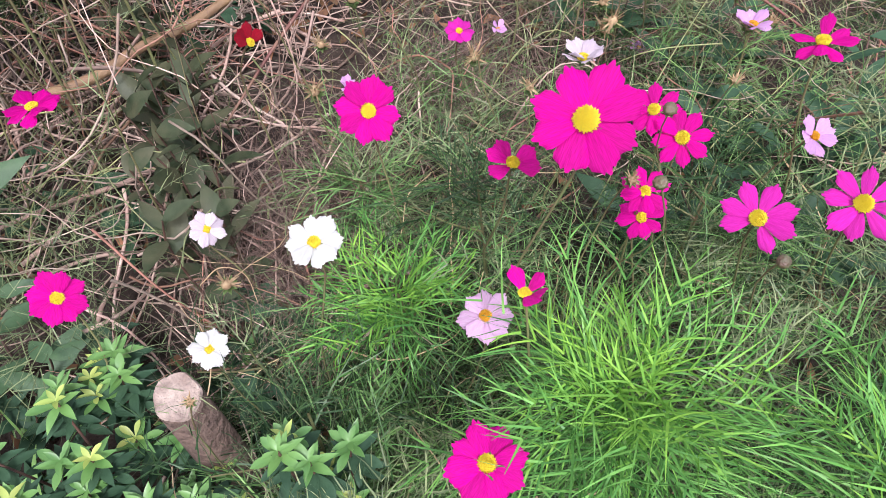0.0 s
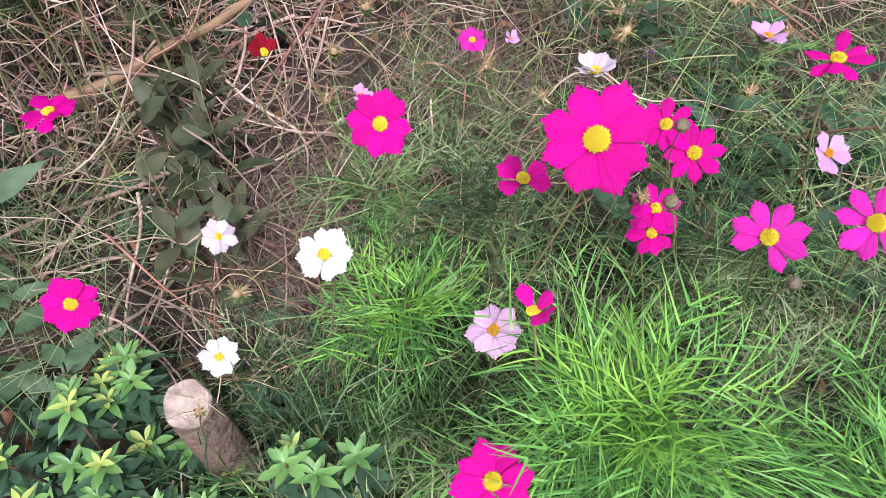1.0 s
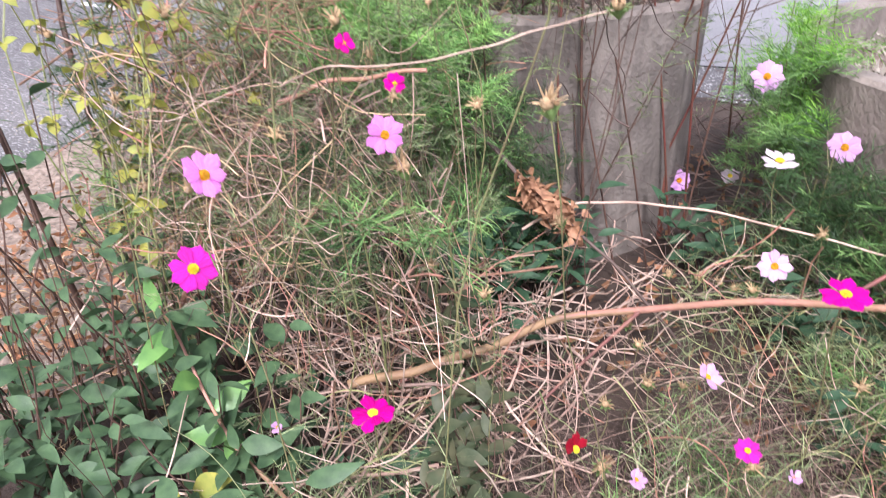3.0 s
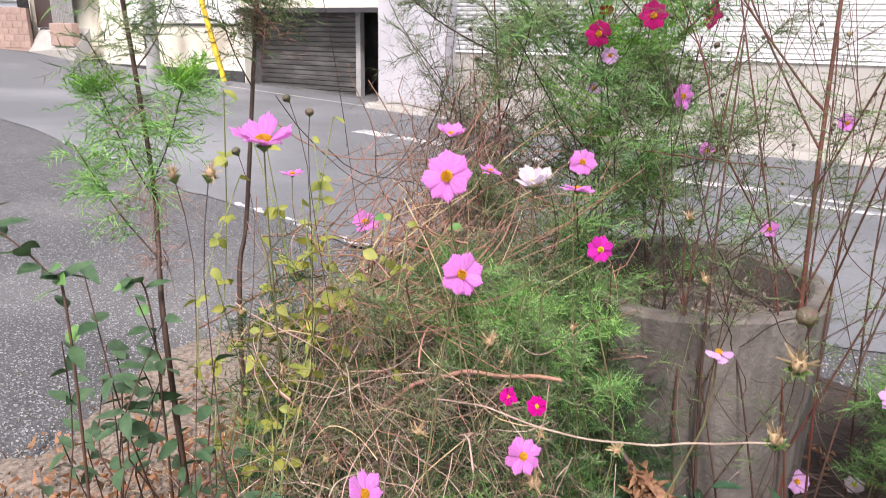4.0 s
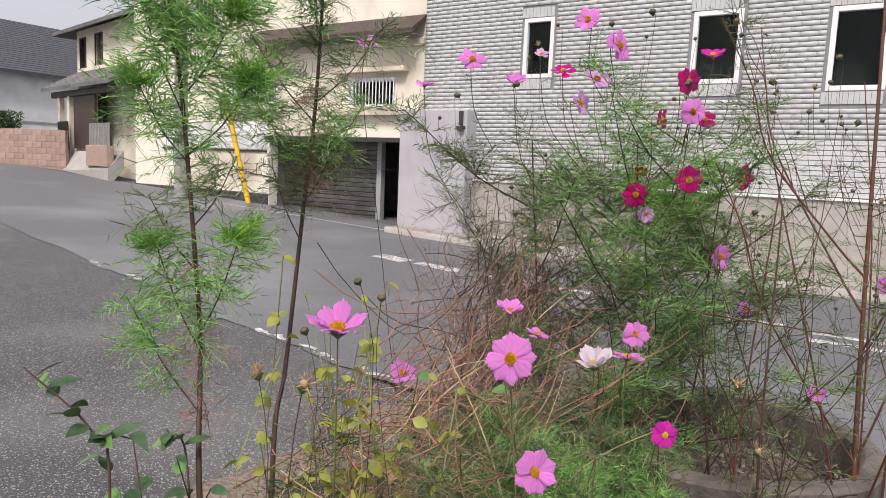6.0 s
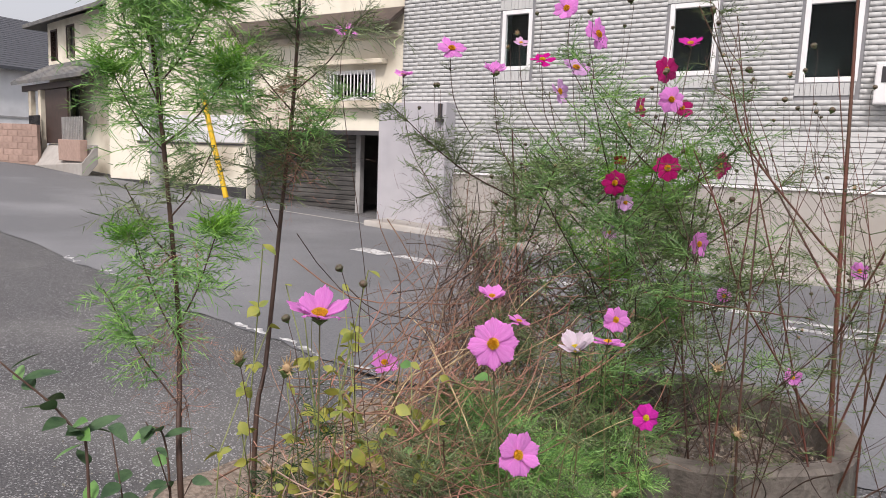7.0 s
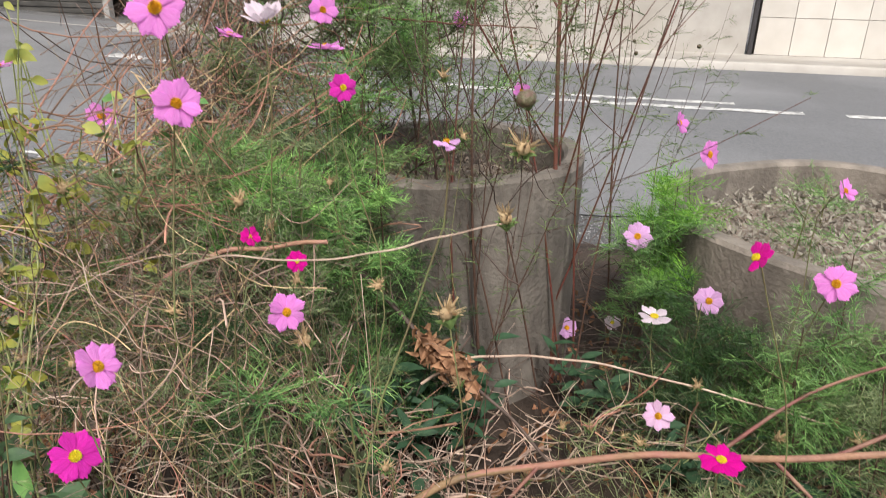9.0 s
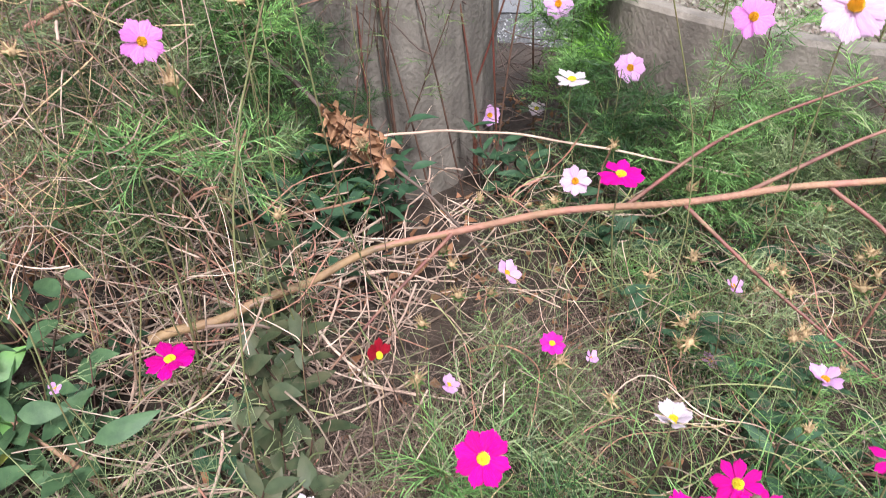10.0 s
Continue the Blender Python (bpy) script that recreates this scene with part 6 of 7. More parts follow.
broad_plant((-0.869, 0.539, FLOOR), 0.26, 0.08, 9, 0.085, YELLOW_LEAF, "weed with large yellowed leaves", ratio=0.5, up=0.8)
for _x, _y, _h in ((-1.22, 1.00, 1.16), (-1.24, 1.08, 1.28), (-1.15, 1.06, 1.30), (-1.16, 0.98, 1.05), (-1.09, 1.12, 1.32), (-1.20, 1.12, 1.34), (-1.14, 1.00, 1.20)):
    broad_plant((_x, _y, FLOOR), _h, 0.17, 57, 0.033, YELLOW_LEAF, "straggly weed with yellowing leaves", ratio=0.6, stem=PALE_STEM, stems=3, low=0.5, hang=0.6)
for _x, _y, _h in ((-1.14, 1.38, 1.05), (-1.08, 1.32, 0.98), (-1.20, 1.34, 1.0)):
    broad_plant((_x, _y, FLOOR), _h, 0.14, 26, 0.044, BROAD_LIGHT, "bindweed with fresh green leaves on dry stems", ratio=0.75, stem=GREEN_STEM, stems=3, low=0.35)


def privet(at, points, leaves, label, size=0.062, stem=BROWN_STEM):
    """A bowed twig with a few paired leaves."""
    t = thing("privet_shoot", at, label, "shrub", "shrubs")
    o = np.array(at)
    line = curve_points(np.array(points) - o, 20)
    s = Strands()
    s.stalks(line[None], 0.004 if size < 0.07 else 0.0055, 6, 0.4)
    s.mesh("stem", stem, t, smooth=True)
    for i in range(leaves):
        p = line[int((0.3 + 0.7 * (i + 0.5) / leaves) * 19)]
        a = rng.uniform(0, 6.28)
        bm = bmesh.new()
        broad_leaf(bm, p, (math.cos(a), math.sin(a), rng.uniform(-0.2, 0.8)), (rng.normal(0, 0.6), rng.normal(0, 0.6) - 0.4, 1), size * rng.uniform(0.8, 1.2), size * 0.45, curl=0.2)
        part("leaf", bm, SHRUB_LEAF if i % 3 else BROAD_LIGHT, t, smooth=True)
    return t


privet((-1.36, 0.62, FLOOR), [(-1.36, 0.62, FLOOR), (-1.432, 0.689, 0.773), (-1.491, 0.687, 0.891), (-1.575, 0.61, 1.014)], 18, "bowed dark shoot with small oval leaves")
privet((-0.667, 0.700, FLOOR), [(-0.667, 0.700, FLOOR), (-0.727, 0.680, 0.080), (-0.811, 0.696, 0.130), (-0.893, 0.734, 0.190), (-0.979, 0.783, 0.290), (-1.000, 0.783, 0.360)], 22, "arching reddish stem with wavy dark green leaves", 0.095, PINK_TWIG)
privet((-1.42, 0.86, FLOOR), [(-1.42, 0.86, FLOOR), (-1.505, 0.915, 0.698), (-1.569, 0.904, 0.804)], 9, "short shoot with small oval leaves")
for _i in range(10):
    broad_plant((dice.uniform(-1.5, -1.0), dice.uniform(0.55, 1.1), FLOOR), dice.uniform(0.35, 0.6), 0.16, 26, 0.06, SHRUB_LEAF, "dark green leafy weed at the edge of the bed", ratio=0.45)

for _x, _y, _h in ((-1.30, 0.74, 0.98), (-1.50, 0.82, 0.86), (-1.14, 0.76, 0.98), (-1.70, 0.86, 0.74)):
    broad_plant((_x, _y, FLOOR), _h, 0.12, 30, 0.062, SHRUB_LEAF, "dark green broad leaved weed beside the asphalt", ratio=0.45, low=0.35, hang=0.3)


def strap_grass(at, n, length, label):
    t = thing("strap_grass", at, label, "grass", "grass clumps")
    s = Strands()
    ang = rng.uniform(0, 6.28, n)
    s.blades(np.zeros((n, 3)) + rng.normal(0, 0.01, (n, 3)) * (1, 1, 0), np.stack((np.cos(ang), np.sin(ang), rng.uniform(0.7, 1.8, n)), 1), length * rng.uniform(0.6, 1.1, n), 0.016, seg=6, droop=0.45, taper=0.9)
    s.mesh("blades", BROAD_LIGHT, t)
    return t


strap_grass((-0.31, 0.46, FLOOR), 12, 0.26, "strap leaved green grass clump")
strap_grass((-0.50, 0.26, FLOOR), 14, 0.36, "broad strap leaved green grass clump")
strap_grass((-0.55, 0.36, FLOOR), 12, 0.30, "broad strap leaved green grass clump")

# Dark leaves between the stems also fill the heap's gaps as painted shade.
for _i in range(12):
    broad_plant((dice.uniform(-0.95, -0.45), dice.uniform(0.7, 1.4), FLOOR), dice.uniform(0.07, 0.13), 0.10, 14, 0.06, BROAD_DARK_SHADE, "low dark green weed filling shaded gaps under dry stems", ratio=0.42)

for _x, _y in ((-0.22, 0.52), (-0.28, 0.60), (-0.17, 0.60), (-0.30, 0.52)):
    broad_plant((_x, _y, FLOOR), 0.12, 0.07, 14, 0.055, BROAD_DARK_SHADE, "dark green seedling among dry stems", ratio=0.45)

# ---------- wood ----------


def sawn_log(at, foot, radius):
    """An upright log, its sawn end tilted to fit the camera's view."""
    t = thing("sawn_log", foot, "short upright sawn log with rough bark and pale cut end", "log")
    o, p = np.array(foot), np.array(at)
    n, top = 32, p - o

    def rim(a, k=1.0):
        r = radius * k * (1 + 0.06 * noise.noise(Vector((math.cos(a) * 2, math.sin(a) * 2, 3))) + 0.03 * math.sin(5 * a))
        x, y = r * math.cos(a), r * math.sin(a)
        return x, y, 0.30 * y - 0.15 * x
    bm = bmesh.new()
    rows = []
    for j in range(11):
        u = j / 10
        row = []
        for i in range(n):
            a = 2 * math.pi * i / n
            x, y, z = rim(a, 1.12 - 0.12 * u)
            knob = 1 + 0.05 * (1 - u) * noise.noise(Vector((math.cos(a) * 3, math.sin(a) * 3, j * 0.7)))
            row.append(bm.verts.new((top[0] * u + x * knob, top[1] * u + y * knob, top[2] * u + z * u)))
        rows.append(row)
    for a, b in zip(rows, rows[1:]):
        for i in range(n):
            bm.faces.new((a[i], a[(i + 1) % n], b[(i + 1) % n], b[i]))
    part("bark", bm, BARK, t, smooth=True)
    bm = bmesh.new()
    prev, c = None, bm.verts.new((top[0], top[1], top[2] + 0.003))
    for k in (0.2, 0.45, 0.7, 0.93, 1.0):
        cur = []
        for i in range(n):
            a = 2 * math.pi * i / n
            x, y, z = rim(a, k)
            cur.append(bm.verts.new((top[0] + x, top[1] + y, top[2] + z + 0.003 * min(1.0, (1 - k) * 14) + 0.002 * min(1.0, (1 - k) * 14) * noise.noise(Vector((x * 90, y * 90, 7))))))
        for i in range(n):
            if prev:
                bm.faces.new((prev[i], prev[(i + 1) % n], cur[(i + 1) % n], cur[i]))
            else:
                bm.faces.new((c, cur[i], cur[(i + 1) % n]))
        prev = cur
    part("cut_face", bm, CUT_WOOD, t)


sawn_log((-0.287, 0.374, 0.170), (-0.236, 0.325, FLOOR), 0.0255)


def branch(points, radius, mat, label, twigs=(), name="fallen_branch", knots=True):
    t = thing(name, points[0], label, "branch", "branches")
    o = np.array(points[0])
    line = curve_points(np.array(points) - o, 40)
    line[:, 2] += min(0.004, radius * 0.5) * np.sin(np.arange(40) * 0.9)
    s = Strands()
    s.stalks(line[None], radius, 10, 0.55)
    limb = s.mesh("limb", mat, t, smooth=True)
    if mat is BRANCH:
        limb.data.materials.append(BRANCH_TAN)
        for f in limb.data.polygons:
            f.material_index = int(f.index // 10 < 17 + 2 * math.sin(f.index * 1.3))
    for tw in twigs:
        s = Strands()
        s.stalks(curve_points(np.array(tw) - o, 16)[None], radius * 0.45, 7, 0.45)
        s.mesh("twig", BRANCH_RED if mat is BRANCH else mat, t, smooth=True)
    return t


branch([(-0.72, 0.935, 0.115), (-0.60, 1.00, 0.135), (-0.480, 1.092, 0.153), (-0.328, 1.248, 0.160), (0.0, 1.29, 0.248), (0.33, 1.258, 0.342), (0.60, 1.27, 0.40), (1.05, 1.28, 0.46)], 0.0102, BRANCH,
       "long reddish brown fallen branch across the bed",
       [[(-0.192, 1.277, 0.19), (-0.303, 1.096, 0.125), (-0.39, 0.945, 0.06)], [(0.155, 1.285, 0.29), (0.345, 1.395, 0.407), (0.60, 1.45, 0.52)], [(0.35, 1.26, 0.345), (0.62, 1.36, 0.46), (0.95, 1.42, 0.56)],
        [(0.25, 1.27, 0.32), (0.42, 1.15, 0.22), (0.62, 1.02, 0.12)], [(0.5, 1.27, 0.38), (0.62, 1.18, 0.30), (0.60, 1.15, 0.12)]])
branch([(-0.52, 1.50, 0.20), (-0.414, 1.542, 0.265), (-0.261, 1.577, 0.279), (-0.064, 1.587, 0.279), (0.202, 1.535, 0.275), (0.42, 1.50, 0.26)], 0.0038, TWIG, "pale straw coloured arched stem")
branch([(-0.80, 1.60, 0.56), (-0.723, 1.582, 0.477), (-0.51, 1.52, 0.312), (-0.28, 1.459, 0.169), (-0.10, 1.40, 0.02)], 0.006, TWIG_DARK_SHADE, "dark dry stem with clinging dead leaves", [[(-0.80, 1.61, 0.54), (-0.62, 1.56, 0.40), (-0.45, 1.52, 0.25)]])
branch([(-1.20, 0.95, 0.10), (-1.02, 1.05, 0.50), (-0.86, 1.12, 0.66), (-0.60, 1.15, 0.72)], 0.007, PINK_TWIG, "pinkish dry stem lying over the mound")
branch([(-0.70, 0.86, 0.78), (-0.58, 0.79, 0.84), (-0.45, 0.74, 0.87), (-0.35, 0.72, 0.90), (-0.28, 0.722, 0.925), (-0.211, 0.732, 0.945)], 0.0013, TWIG, "thin pale dry stem with a seed head", [[(-0.36, 0.70, 0.882), (-0.36, 0.72, 0.70), (-0.38, 0.76, 0.45)]])
for _b, _m, _t, _r in (((-0.18, 1.98, FLOOR), (-0.32, 1.95, 0.7), (-0.55, 2.0, 1.55), 0.0035), ((-0.22, 1.80, FLOOR), (-0.40, 1.85, 0.6), (-0.72, 2.0, 1.35), 0.003),
                       ((-0.30, 1.74, FLOOR), (-0.48, 1.80, 0.55), (-0.80, 1.95, 1.20), 0.003), ((-0.15, 2.02, FLOOR), (-0.20, 2.0, 0.8), (-0.12, 2.05, 1.75), 0.0035),
                       ((-0.16, 1.90, FLOOR), (-0.10, 1.95, 0.6), (0.08, 2.05, 1.45), 0.003), ((-0.45, 1.72, FLOOR), (-0.52, 1.80, 0.6), (-0.50, 1.98, 1.45), 0.0035)):
    branch([_b, _m, _t], _r, RED_STEM if _r > 0.0033 else BROWN_STEM, "slender brown cosmos stem leaning past the ring",
           [[tuple(0.55 * a + 0.45 * b for a, b in zip(_m, _t)), tuple(0.3 * a + 0.7 * b + c for a, b, c in zip(_m, _t, (0.08, 0.0, 0.02))), tuple(a + c for a, c in zip(_t, (0.16, 0.03, 0.05)))],
            [_m, tuple(0.6 * a + 0.4 * b + c for a, b, c in zip(_m, _t, (-0.06, 0.0, 0.03))), tuple(0.3 * a + 0.7 * b + c for a, b, c in zip(_m, _t, (-0.14, 0.04, 0.05)))]], name="cosmos_plant")


branch([(-0.76, 1.9, 1.06), (-0.558, 1.9, 1.052), (-0.33, 1.92, 1.045)], 0.0028, RED_STEM, "thin red twig caught among the stems")


def dead_leaves(at, along, count, size, label):
    t = thing("dead_leaf_spray", at, label, "leaves")
    for i in range(count):
        p = np.array(along) * rng.random() + rng.normal(0, 0.014, 3)
        bm = bmesh.new()
        broad_leaf(bm, p, rng.normal(size=3), rng.normal(size=3) + (0, 0, 0.5), size * rng.uniform(0.6, 1.2), size * 0.8, fold=rng.uniform(0.6, 1.3), curl=rng.uniform(0.6, 1.5))
        part("dead_leaf", bm, CURLED_LEAF, t, smooth=True)


dead_leaves((-0.53, 1.53, 0.325), (0.16, -0.045, -0.10), 120, 0.032, "spray of curled brown dead leaves on a stem")

# ---------- dry tangle ----------


def tangle(name, count, box, length, radius, mat, label, lift=0.3, seed_dir=None, curl=0.42, k=13):
    """Crisscrossing dry stems heaped in a region."""
    lo, hi = np.array(box[0]), np.array(box[1])
    p = rng.uniform(lo, hi, (count, 3))
    a = rng.uniform(0, 6.28, count)
    d = np.stack((np.cos(a), np.sin(a), rng.normal(0, lift, count)), 1)
    if seed_dir is not None:
        d = unit(d + np.array(seed_dir))
    ln = length * rng.uniform(0.45, 1.3, count)
    t = np.linspace(-0.5, 0.5, k)[None, :, None]
    off = unit(np.cross(d, rng.normal(size=(count, 3))))
    off2 = unit(np.cross(d, off))
    ph = rng.uniform(0, 6.28, (count, 1, 1))
    lines = p[:, None] + d[:, None] * ln[:, None, None] * t + off[:, None] * (ln[:, None, None] * curl * (t * t * 2) * rng.normal(0, 1, (count, 1, 1)))
    lines = lines + off2[:, None] * ln[:, None, None] * 0.035 * np.sin(t * rng.uniform(5, 16, (count, 1, 1)) + ph)
    lines[..., 2] = FLOOR + np.sqrt((lines[..., 2] - FLOOR) ** 2 + 0.0003)
    s = Strands()
    s.stalks(lines, radius * rng.uniform(0.5, 1.7, count), 5, 0.4)
    return tagged(s.mesh(name, mat), label, "dry stems", kind="stuff")


tangle("dry_stems", 110, ((-0.95, 0.55, -0.06), (-0.15, 1.45, 0.02)), 0.44, 0.0020, TWIG, "heap of dry tan stems crossing each other")
# Stems at the bottom of the heap are coloured dark in place of shade.
tangle("dry_stems", 50, ((-0.95, 0.55, -0.08), (-0.10, 1.5, -0.03)), 0.36, 0.0018, TWIG_DARK_SHADE, "dry stems deep in the heap, darkened as its shade")
tangle("dry_stems", 200, ((-0.15, 0.75, -0.04), (0.95, 1.7, 0.18)), 0.28, 0.0011, TWIG, "dry stems among the green leaves")
# Same dark tone under the foliage, again shade put into colour.
tangle("dry_stems", 240, ((-0.30, 0.10, -0.08), (0.70, 0.80, 0.06)), 0.26, 0.0012, TWIG_DARK_SHADE, "dry stems under the foliage, darkened as its shade")
tangle("dry_stems", 90, ((-0.30, 0.15, 0.0), (0.70, 0.85, 0.20)), 0.22, 0.0009, STRAW, "straw coloured stems among the foliage")
tangle("dry_stems", 300, ((-1.26, 1.10, 0.25), (-0.78, 1.90, 0.84)), 0.40, 0.0012, RUSSET, "mound of dry brown cosmos stems", lift=0.5)
tangle("dry_stems", 110, ((-1.26, 1.05, 0.15), (-0.78, 1.85, 0.76)), 0.40, 0.0012, STRAW, "straw coloured stems leaning over the mound", lift=0.7)
tangle("dry_stems", 150, ((-1.40, 1.45, 0.20), (-0.75, 2.05, 1.05)), 0.50, 0.0016, RUSSET, "russet stems leaning into the tall cosmos", lift=1.0, seed_dir=(0.7, 0.1, 0.8))
tangle("dry_stems", 60, ((-1.40, 1.45, 0.20), (-0.80, 2.05, 0.95)), 0.50, 0.0015, STRAW, "straw stems leaning into the tall cosmos", lift=1.0, seed_dir=(0.7, 0.1, 0.8))
tangle("dry_stems", 60, ((-1.40, 1.55, 0.20), (-0.75, 2.05, 1.05)), 0.55, 0.0017, TWIG_DARK_SHADE, "brown stems leaning into the tall cosmos", lift=1.0, seed_dir=(0.7, 0.1, 0.8))
tangle("dry_stems", 20, ((-1.35, 1.05, 0.62), (-0.95, 1.55, 0.86)), 0.30, 0.0019, PINK_TWIG, "thick pinkish russet stems bent over the mound", lift=0.35, curl=0.7)
tangle("leaning_stems", 18, ((-1.22, 1.25, 0.65), (-1.0, 1.65, 0.95)), 0.70, 0.0017, STRAW, "long straw coloured stems leaning on the tall cosmos", lift=0.1, seed_dir=(0.9, 3.6, 2.3), curl=0.15)
tangle("leaning_stems", 24, ((-1.35, 1.25, 0.60), (-0.9, 1.75, 1.0)), 0.8, 0.0018, RUSSET, "long brown stems leaning on the tall cosmos", lift=0.1, seed_dir=(1.2, 3.6, 2.8), curl=0.15)
tangle("dry_stems", 80, ((-0.75, 1.25, -0.06), (-0.15, 1.75, 0.10)), 0.34, 0.0016, TWIG, "dry tan stems in front of the ring", lift=0.4)
tangle("dry_stems", 80, ((-1.2, 0.85, 0.0), (-0.50, 1.30, 0.45)), 0.30, 0.0011, TWIG, "thin dry stems over the front of the mound", lift=0.7)
tangle("dry_stems", 60, ((-1.2, 0.80, 0.0), (-0.45, 1.25, 0.50)), 0.32, 0.0013, RUSSET, "russet dry stems over the front of the mound", lift=0.8)
tangle("dry_stems", 30, ((-0.95, 0.45, 0.0), (-0.30, 1.2, 0.22)), 0.34, 0.0014, TWIG, "loose dry stems over the bed")
tangle("dry_stems", 90, ((-0.90, 1.70, 0.45), (-0.30, 2.5, 0.80)), 0.34, 0.0014, TWIG_DARK_SHADE, "dry brown stems over the ring", lift=1.2)
tangle("dry_stems", 420, ((-2.1, 0.6, -0.07), (-1.2, 2.2, -0.05)), 0.13, 0.0011, STRAW, "dry straw lying at the edge of the asphalt", lift=0.05)
tangle("dry_stems", 500, ((-1.2, 1.6, -0.08), (1.2, 3.1, 0.15)), 0.35, 0.0018, TWIG_DARK_SHADE, "dry stems around the rings")
tangle("dry_stems", 46, ((-1.0, 0.62, -0.05), (-0.25, 1.5, 0.02)), 0.60, 0.0030, PALE_TWIG, "thicker pale pinkish dry stems in the heap", lift=0.2, curl=0.15)
tangle("dry_stems", 48, ((-0.95, 0.9, -0.02), (-0.25, 1.5, 0.07)), 0.30, 0.0020, PALE_TWIG, "looped pale dry stems", lift=0.9, curl=0.8, k=12)
tangle("dry_stems", 34, ((-0.90, 1.0, 0.0), (-0.45, 1.45, 0.12)), 0.36, 0.0024, RUSSET, "looped russet dry stems", lift=0.8, curl=0.9, k=12)
tangle("dry_stems", 60, ((-1.15, 0.85, 0.35), (-0.70, 1.20, 0.74)), 0.26, 0.0010, STRAW, "thin straw stems on the crest of the mound", lift=0.6)
tangle("dry_stems", 50, ((-1.15, 0.80, 0.30), (-0.68, 1.15, 0.72)), 0.28, 0.0010, TWIG, "thin tan stems on the crest of the mound", lift=0.6)
tangle("dry_stems", 80, ((-0.15, 0.75, 0.0), (0.95, 1.6, 0.20)), 0.22, 0.0014, RUSSET, "russet stems among the green leaves", lift=0.6)
tangle("green_stems", 150, ((-0.20, 0.70, 0.0), (0.95, 1.6, 0.20)), 0.22, 0.0011, PALE_STEM, "pale green cosmos stems lying across the bed", lift=0.5)
tangle("green_stems", 30, ((-0.95, 0.55, 0.0), (-0.25, 1.1, 0.15)), 0.24, 0.0011, PALE_STEM, "pale green cosmos stems lying over the heap", lift=0.5)
tangle("leaning_stems", 50, ((-1.45, 1.80, 0.75), (-1.10, 2.10, 1.15)), 0.55, 0.0018, RUSSET, "brown withered stems standing in the tall bush", lift=0.5, seed_dir=(0.7, 0.0, 1.3), curl=0.35)
tangle("leaning_stems", 50, ((-1.40, 1.85, 0.75), (-1.05, 2.10, 1.20)), 0.55, 0.0018, TWIG_DARK_SHADE, "dark withered stems standing in the tall bush", lift=0.5, seed_dir=(0.7, 0.0, 1.3), curl=0.35)
tangle("dry_stems", 60, ((-1.2, 0.82, 0.28), (-0.60, 1.22, 0.74)), 0.28, 0.0012, PALE_TWIG, "pale pinkish stems over the front of the mound", lift=0.7)
tangle("dry_stems", 90, ((-1.30, 0.95, 0.55), (-0.85, 1.45, 0.95)), 0.30, 0.0013, RUSSET, "russet stems on the crest of the mound", lift=0.6)
tangle("dry_stems", 46, ((-0.38, 0.42, -0.05), (-0.05, 0.78, 0.05)), 0.30, 0.0016, TWIG, "tan dry stems beside the young shoots", lift=0.5)
tangle("dry_stems", 26, ((-0.38, 0.42, -0.05), (-0.05, 0.78, 0.05)), 0.28, 0.0017, RUSSET, "russet dry stems beside the young shoots", lift=0.7)
# fine grey web of old cosmos threads
_s = Strands()
_k = 11000
_p = rng.normal((-0.20, 0.72, 0.0), (0.10, 0.13, 0.09), (_k, 3))
_p[:, 2] = np.abs(_p[:, 2]) + FLOOR + 0.02
_s.blades(_p, rng.normal(size=(_k, 3)), rng.uniform(0.02, 0.06, _k), 0.0009, seg=2, bend=0.5)
tagged(_s.mesh("withered_threads", WITHERED), "matted web of withered brown leaf threads", "dry leaves", kind="stuff")
for _c, _d, _k in (((0.10, 1.05, 0.06), (0.16, 0.12, 0.05), 2600), ((0.45, 1.15, 0.06), (0.18, 0.15, 0.05), 2600), ((-0.55, 1.05, 0.02), (0.14, 0.14, 0.05), 700), ((0.02, 0.95, 0.05), (0.08, 0.1, 0.05), 1600)):
    _s = Strands()
    _p = rng.normal(_c, _d, (_k, 3))
    _s.blades(_p, rng.normal(size=(_k, 3)), rng.uniform(0.02, 0.07, _k), 0.0011, seg=3, bend=0.5)
    tagged(_s.mesh("withered_threads", WITHERED), "withered brown cosmos threads among the plants", "dry leaves", kind="stuff")
for _c, _d, _k in (((-1.28, 1.95, 1.0), (0.14, 0.08, 0.16), 3200), ((-1.15, 1.75, 0.85), (0.14, 0.16, 0.14), 2600), ((-0.90, 1.10, 0.55), (0.16, 0.12, 0.12), 3000)):
    _s = Strands()
    _p = rng.normal(_c, _d, (_k, 3))
    _s.blades(_p, rng.normal(size=(_k, 3)) + (0, 0, 0.4), rng.uniform(0.03, 0.09, _k), 0.0014, seg=3, bend=0.5)
    tagged(_s.mesh("withered_threads", WITHERED), "withered brown threads hanging in the plants", "dry leaves", kind="stuff")
# threads and blades between the plants
def threads(name, count, box, length, width, mat, label, up=0.5):
    s = Strands()
    p = rng.uniform(np.array(box[0]), np.array(box[1]), (count, 3))
    w = rng.normal(size=(count, 3)) + (0, 0, up)
    s.blades(p, w, length * rng.uniform(0.5, 1.3, count), width, seg=4, bend=0.5, droop=0.2)
    return tagged(s.mesh(name, mat), label, "foliage", kind="stuff")


# The low layer is coloured dark to paint shade under the lighter threads.
threads("loose_threads", 3000, ((-0.15, 0.05, -0.08), (0.80, 0.85, 0.10)), 0.09, 0.0018, LEAF_DEEP_SHADE, "thin green cosmos threads filling the bed")
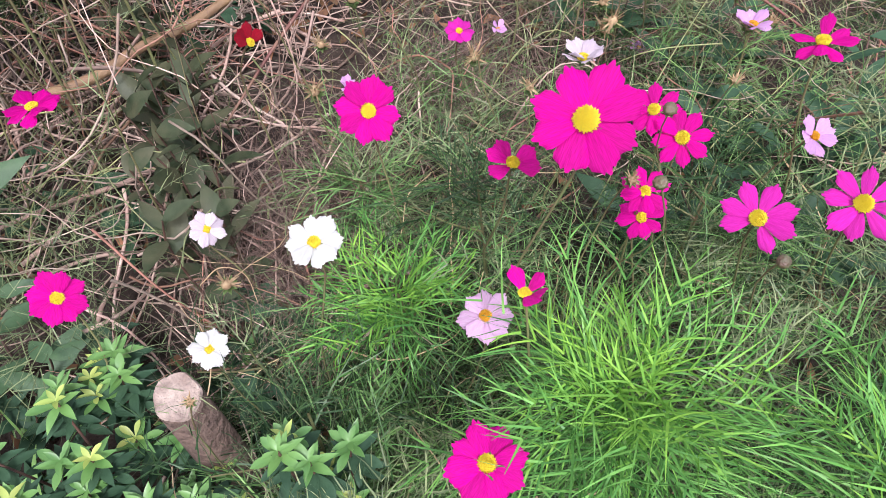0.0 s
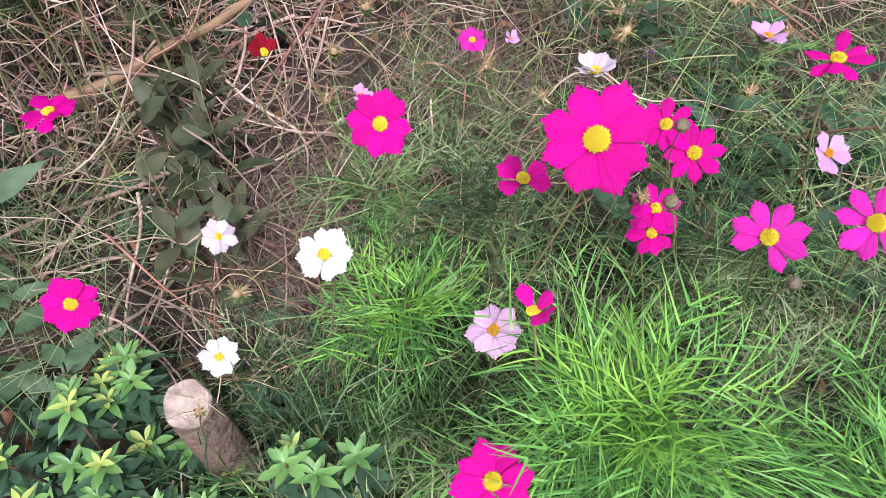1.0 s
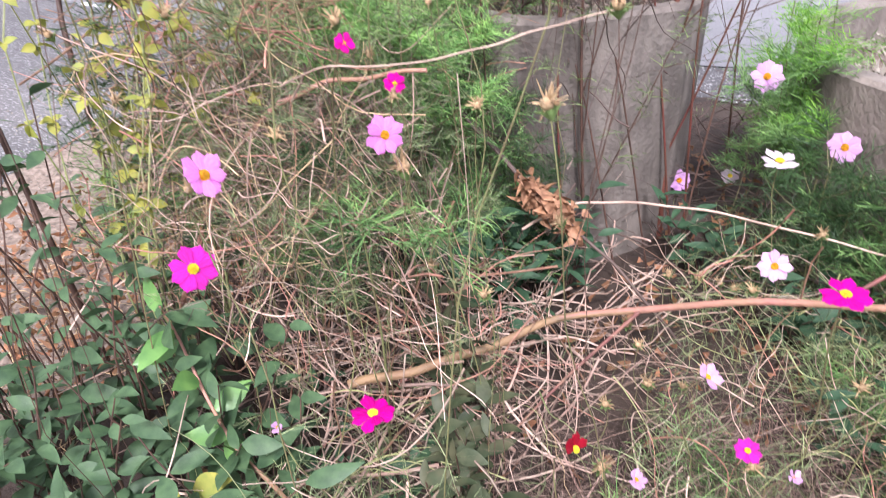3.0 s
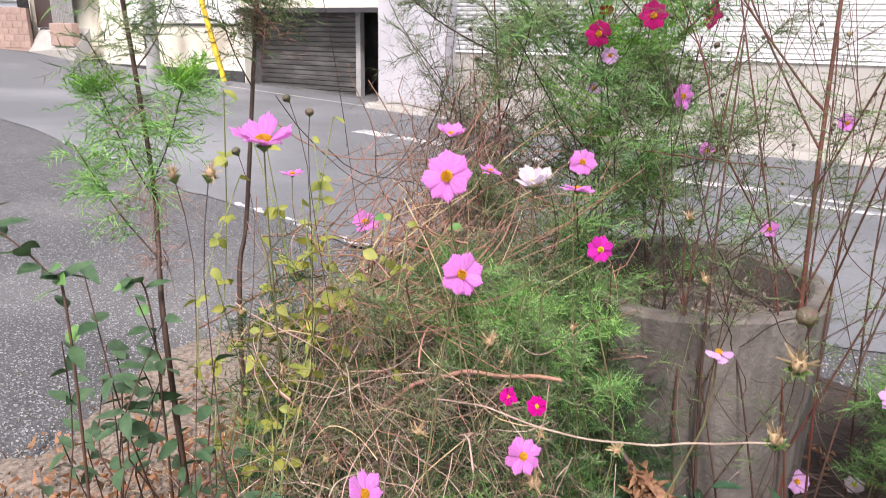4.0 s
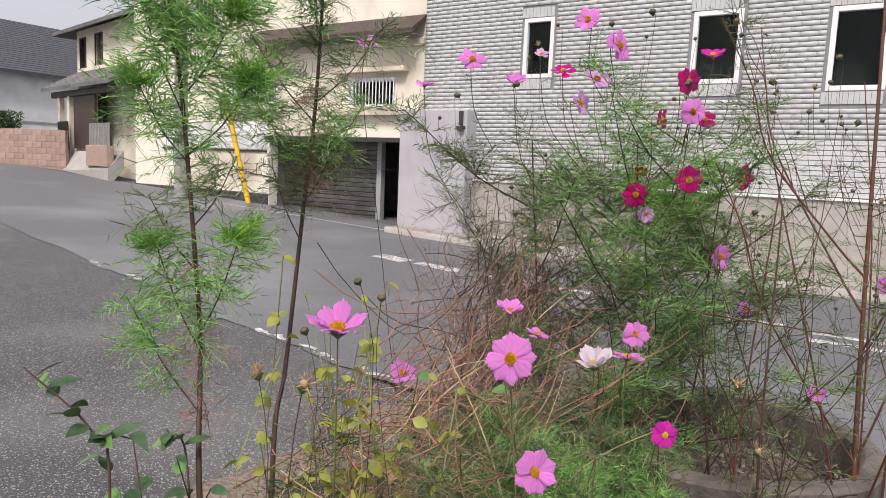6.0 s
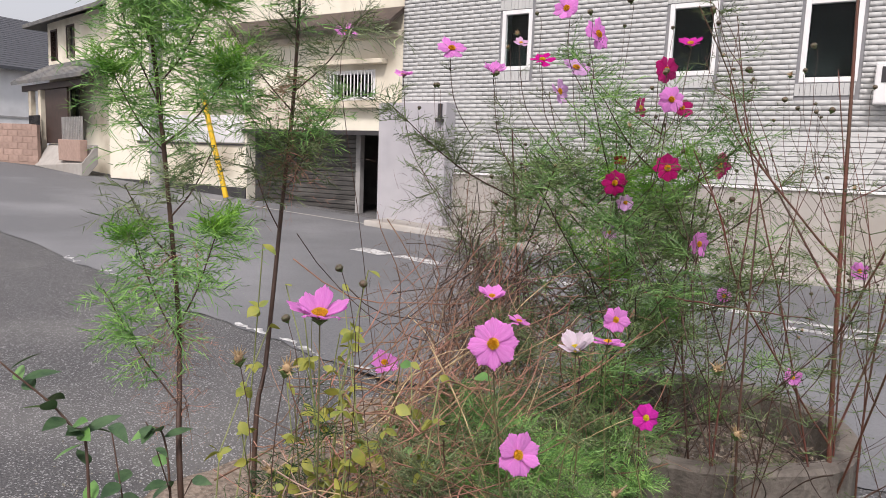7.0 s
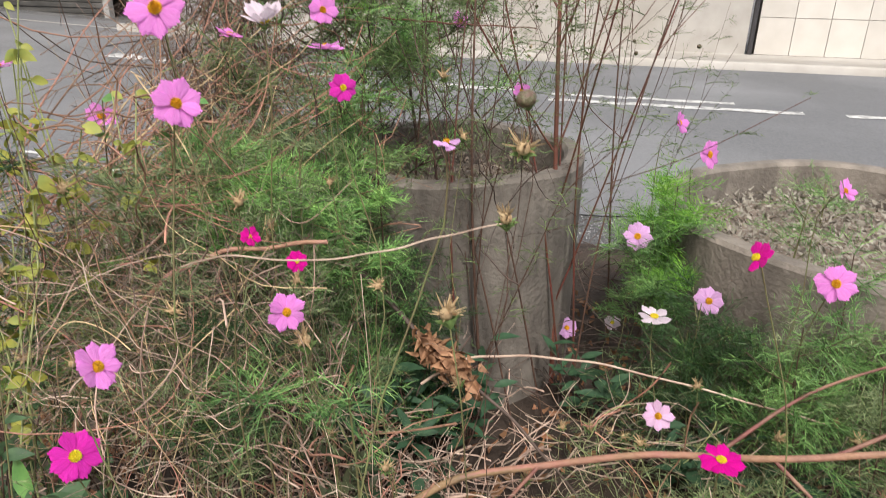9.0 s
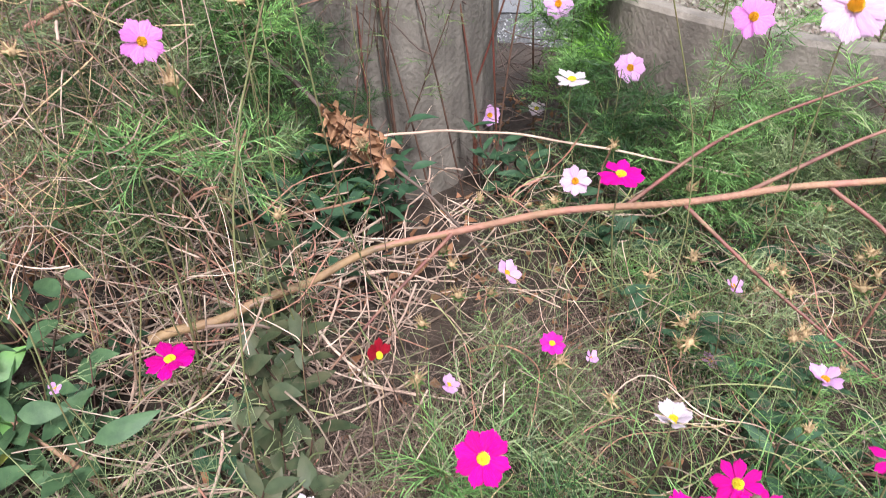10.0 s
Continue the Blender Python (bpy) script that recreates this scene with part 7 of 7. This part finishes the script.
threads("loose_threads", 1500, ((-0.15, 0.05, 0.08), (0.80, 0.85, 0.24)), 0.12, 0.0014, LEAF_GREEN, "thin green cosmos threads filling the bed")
threads("loose_threads", 2400, ((-0.15, 0.80, -0.02), (1.1, 1.8, 0.18)), 0.10, 0.0017, LEAF_GREY, "thin dull green threads between the stems")
threads("loose_threads", 3000, ((-1.25, 1.12, 0.30), (-0.66, 1.75, 0.78)), 0.08, 0.0017, LEAF_GREY, "green threads over the mound")
threads("loose_threads", 350, ((-0.9, 0.45, -0.05), (-0.2, 1.3, 0.12)), 0.07, 0.0015, LEAF_GREY, "sparse green threads in the dry heap")
threads("loose_threads", 700, ((-0.75, 0.42, -0.04), (-0.45, 0.75, 0.18)), 0.08, 0.0015, LEAF_GREY, "pale green threads beside the shrub")
threads("loose_threads", 2500, ((-0.35, 0.10, -0.08), (-0.05, 0.55, 0.12)), 0.06, 0.0013, LEAF_DEEP_SHADE, "sparse green threads by the log")
for _c, _r, _n in (((-0.5, 1.0, -0.07), 0.6, 160), ((0.3, 0.5, -0.07), 0.6, 250), ((-1.9, 1.3, -0.065), 0.65, 520), ((-1.7, 1.2, -0.06), 0.5, 760), ((0.2, 2.0, -0.07), 0.8, 700), ((-1.3, 2.2, -0.07), 0.8, 600)):
    litter("dead_leaf_litter", _c, _r, _n, 0.03, DEAD_LEAF, "brown dead leaf litter on the soil", "litter")



def verge_pebbles():
    """Loose grit and crumbs of soil where the bed meets the asphalt."""
    k = 5200
    x, y = rng.normal(-2.1, 0.42, k), rng.uniform(0.1, 2.7, k)
    z = np.array([max(-0.14 * d, -0.093 * (1 - d) - 0.08 * d) for d in (bed_depth(a, b) for a, b in zip(x, y))])
    s = Strands()
    p = np.stack((x, y, z + 0.002), 1)
    size = rng.uniform(0.004, 0.012, k)
    s.stalks(np.stack((p, p + rng.normal(0, 0.3, (k, 3)) * (size * 0.5)[:, None] + np.array((0, 0, 0.35)) * size[:, None]), 1), size * 0.5, 5, 0.45)
    tagged(s.mesh("grit", GRAVEL), "loose grit along the edge of the asphalt", "grit", kind="stuff")


verge_pebbles()

# ---------- siding tiles (last) ----------


def siding():
    """Courses of tile in running bond, cut to fit round the windows."""
    v, f = siding_tile_block()
    mesh = bpy.data.meshes.new("siding_tile")
    mesh.from_pydata(v.tolist(), [], f.tolist())
    mesh.materials.append(SIDING)
    whole, cut = [], []
    row, z = 0, 1.225
    while z < 6.95:
        gaps = sorted((h[0] - 0.045, h[1] + 0.045) for h in HOLES if z + 0.0665 > h[2] - 0.185 and z < h[3] + 0.175)
        runs, left = [], -7.86
        for a, b in gaps:
            runs.append((left, a))
            left = b
        runs.append((left, 0.56))
        for a, b in runs:
            x = -7.86 - (0.115 if row % 2 else 0.0)
            while x < b:
                lo, hi = max(x, a), min(x + 0.23, b)
                if hi - lo > 0.229:
                    whole.append((x, z))
                elif hi - lo > 0.015:
                    cut.append((lo, z, (hi - lo) / 0.23))
                x += 0.23
        row += 1
        z += 0.0705
    near = set([s for s in whole if -3.1 < s[0] < -0.2 and 1.2 < s[1] < 3.2][:140])
    for x, z in sorted(near):
        ob = link_mesh("siding_tile", mesh, SIDING, siding_house)
        ob.location = (x, FRONT - 0.001, z)
    rest = [(x, z, 1.0) for x, z in whole if (x, z) not in near] + cut
    pos = np.array([(x, FRONT - 0.001, z) for x, z, _ in rest])
    wide = np.array([(k, 1, 1) for _, _, k in rest])
    vv = (v[None] * wide[:, None] + pos[:, None]).reshape(-1, 3)
    ff = (f[None] + (np.arange(len(rest)) * len(v))[:, None, None]).reshape(-1, 4)
    tagged(array_mesh("siding_field", vv, ff, SIDING_REST, siding_house), kind="stuff")


siding()
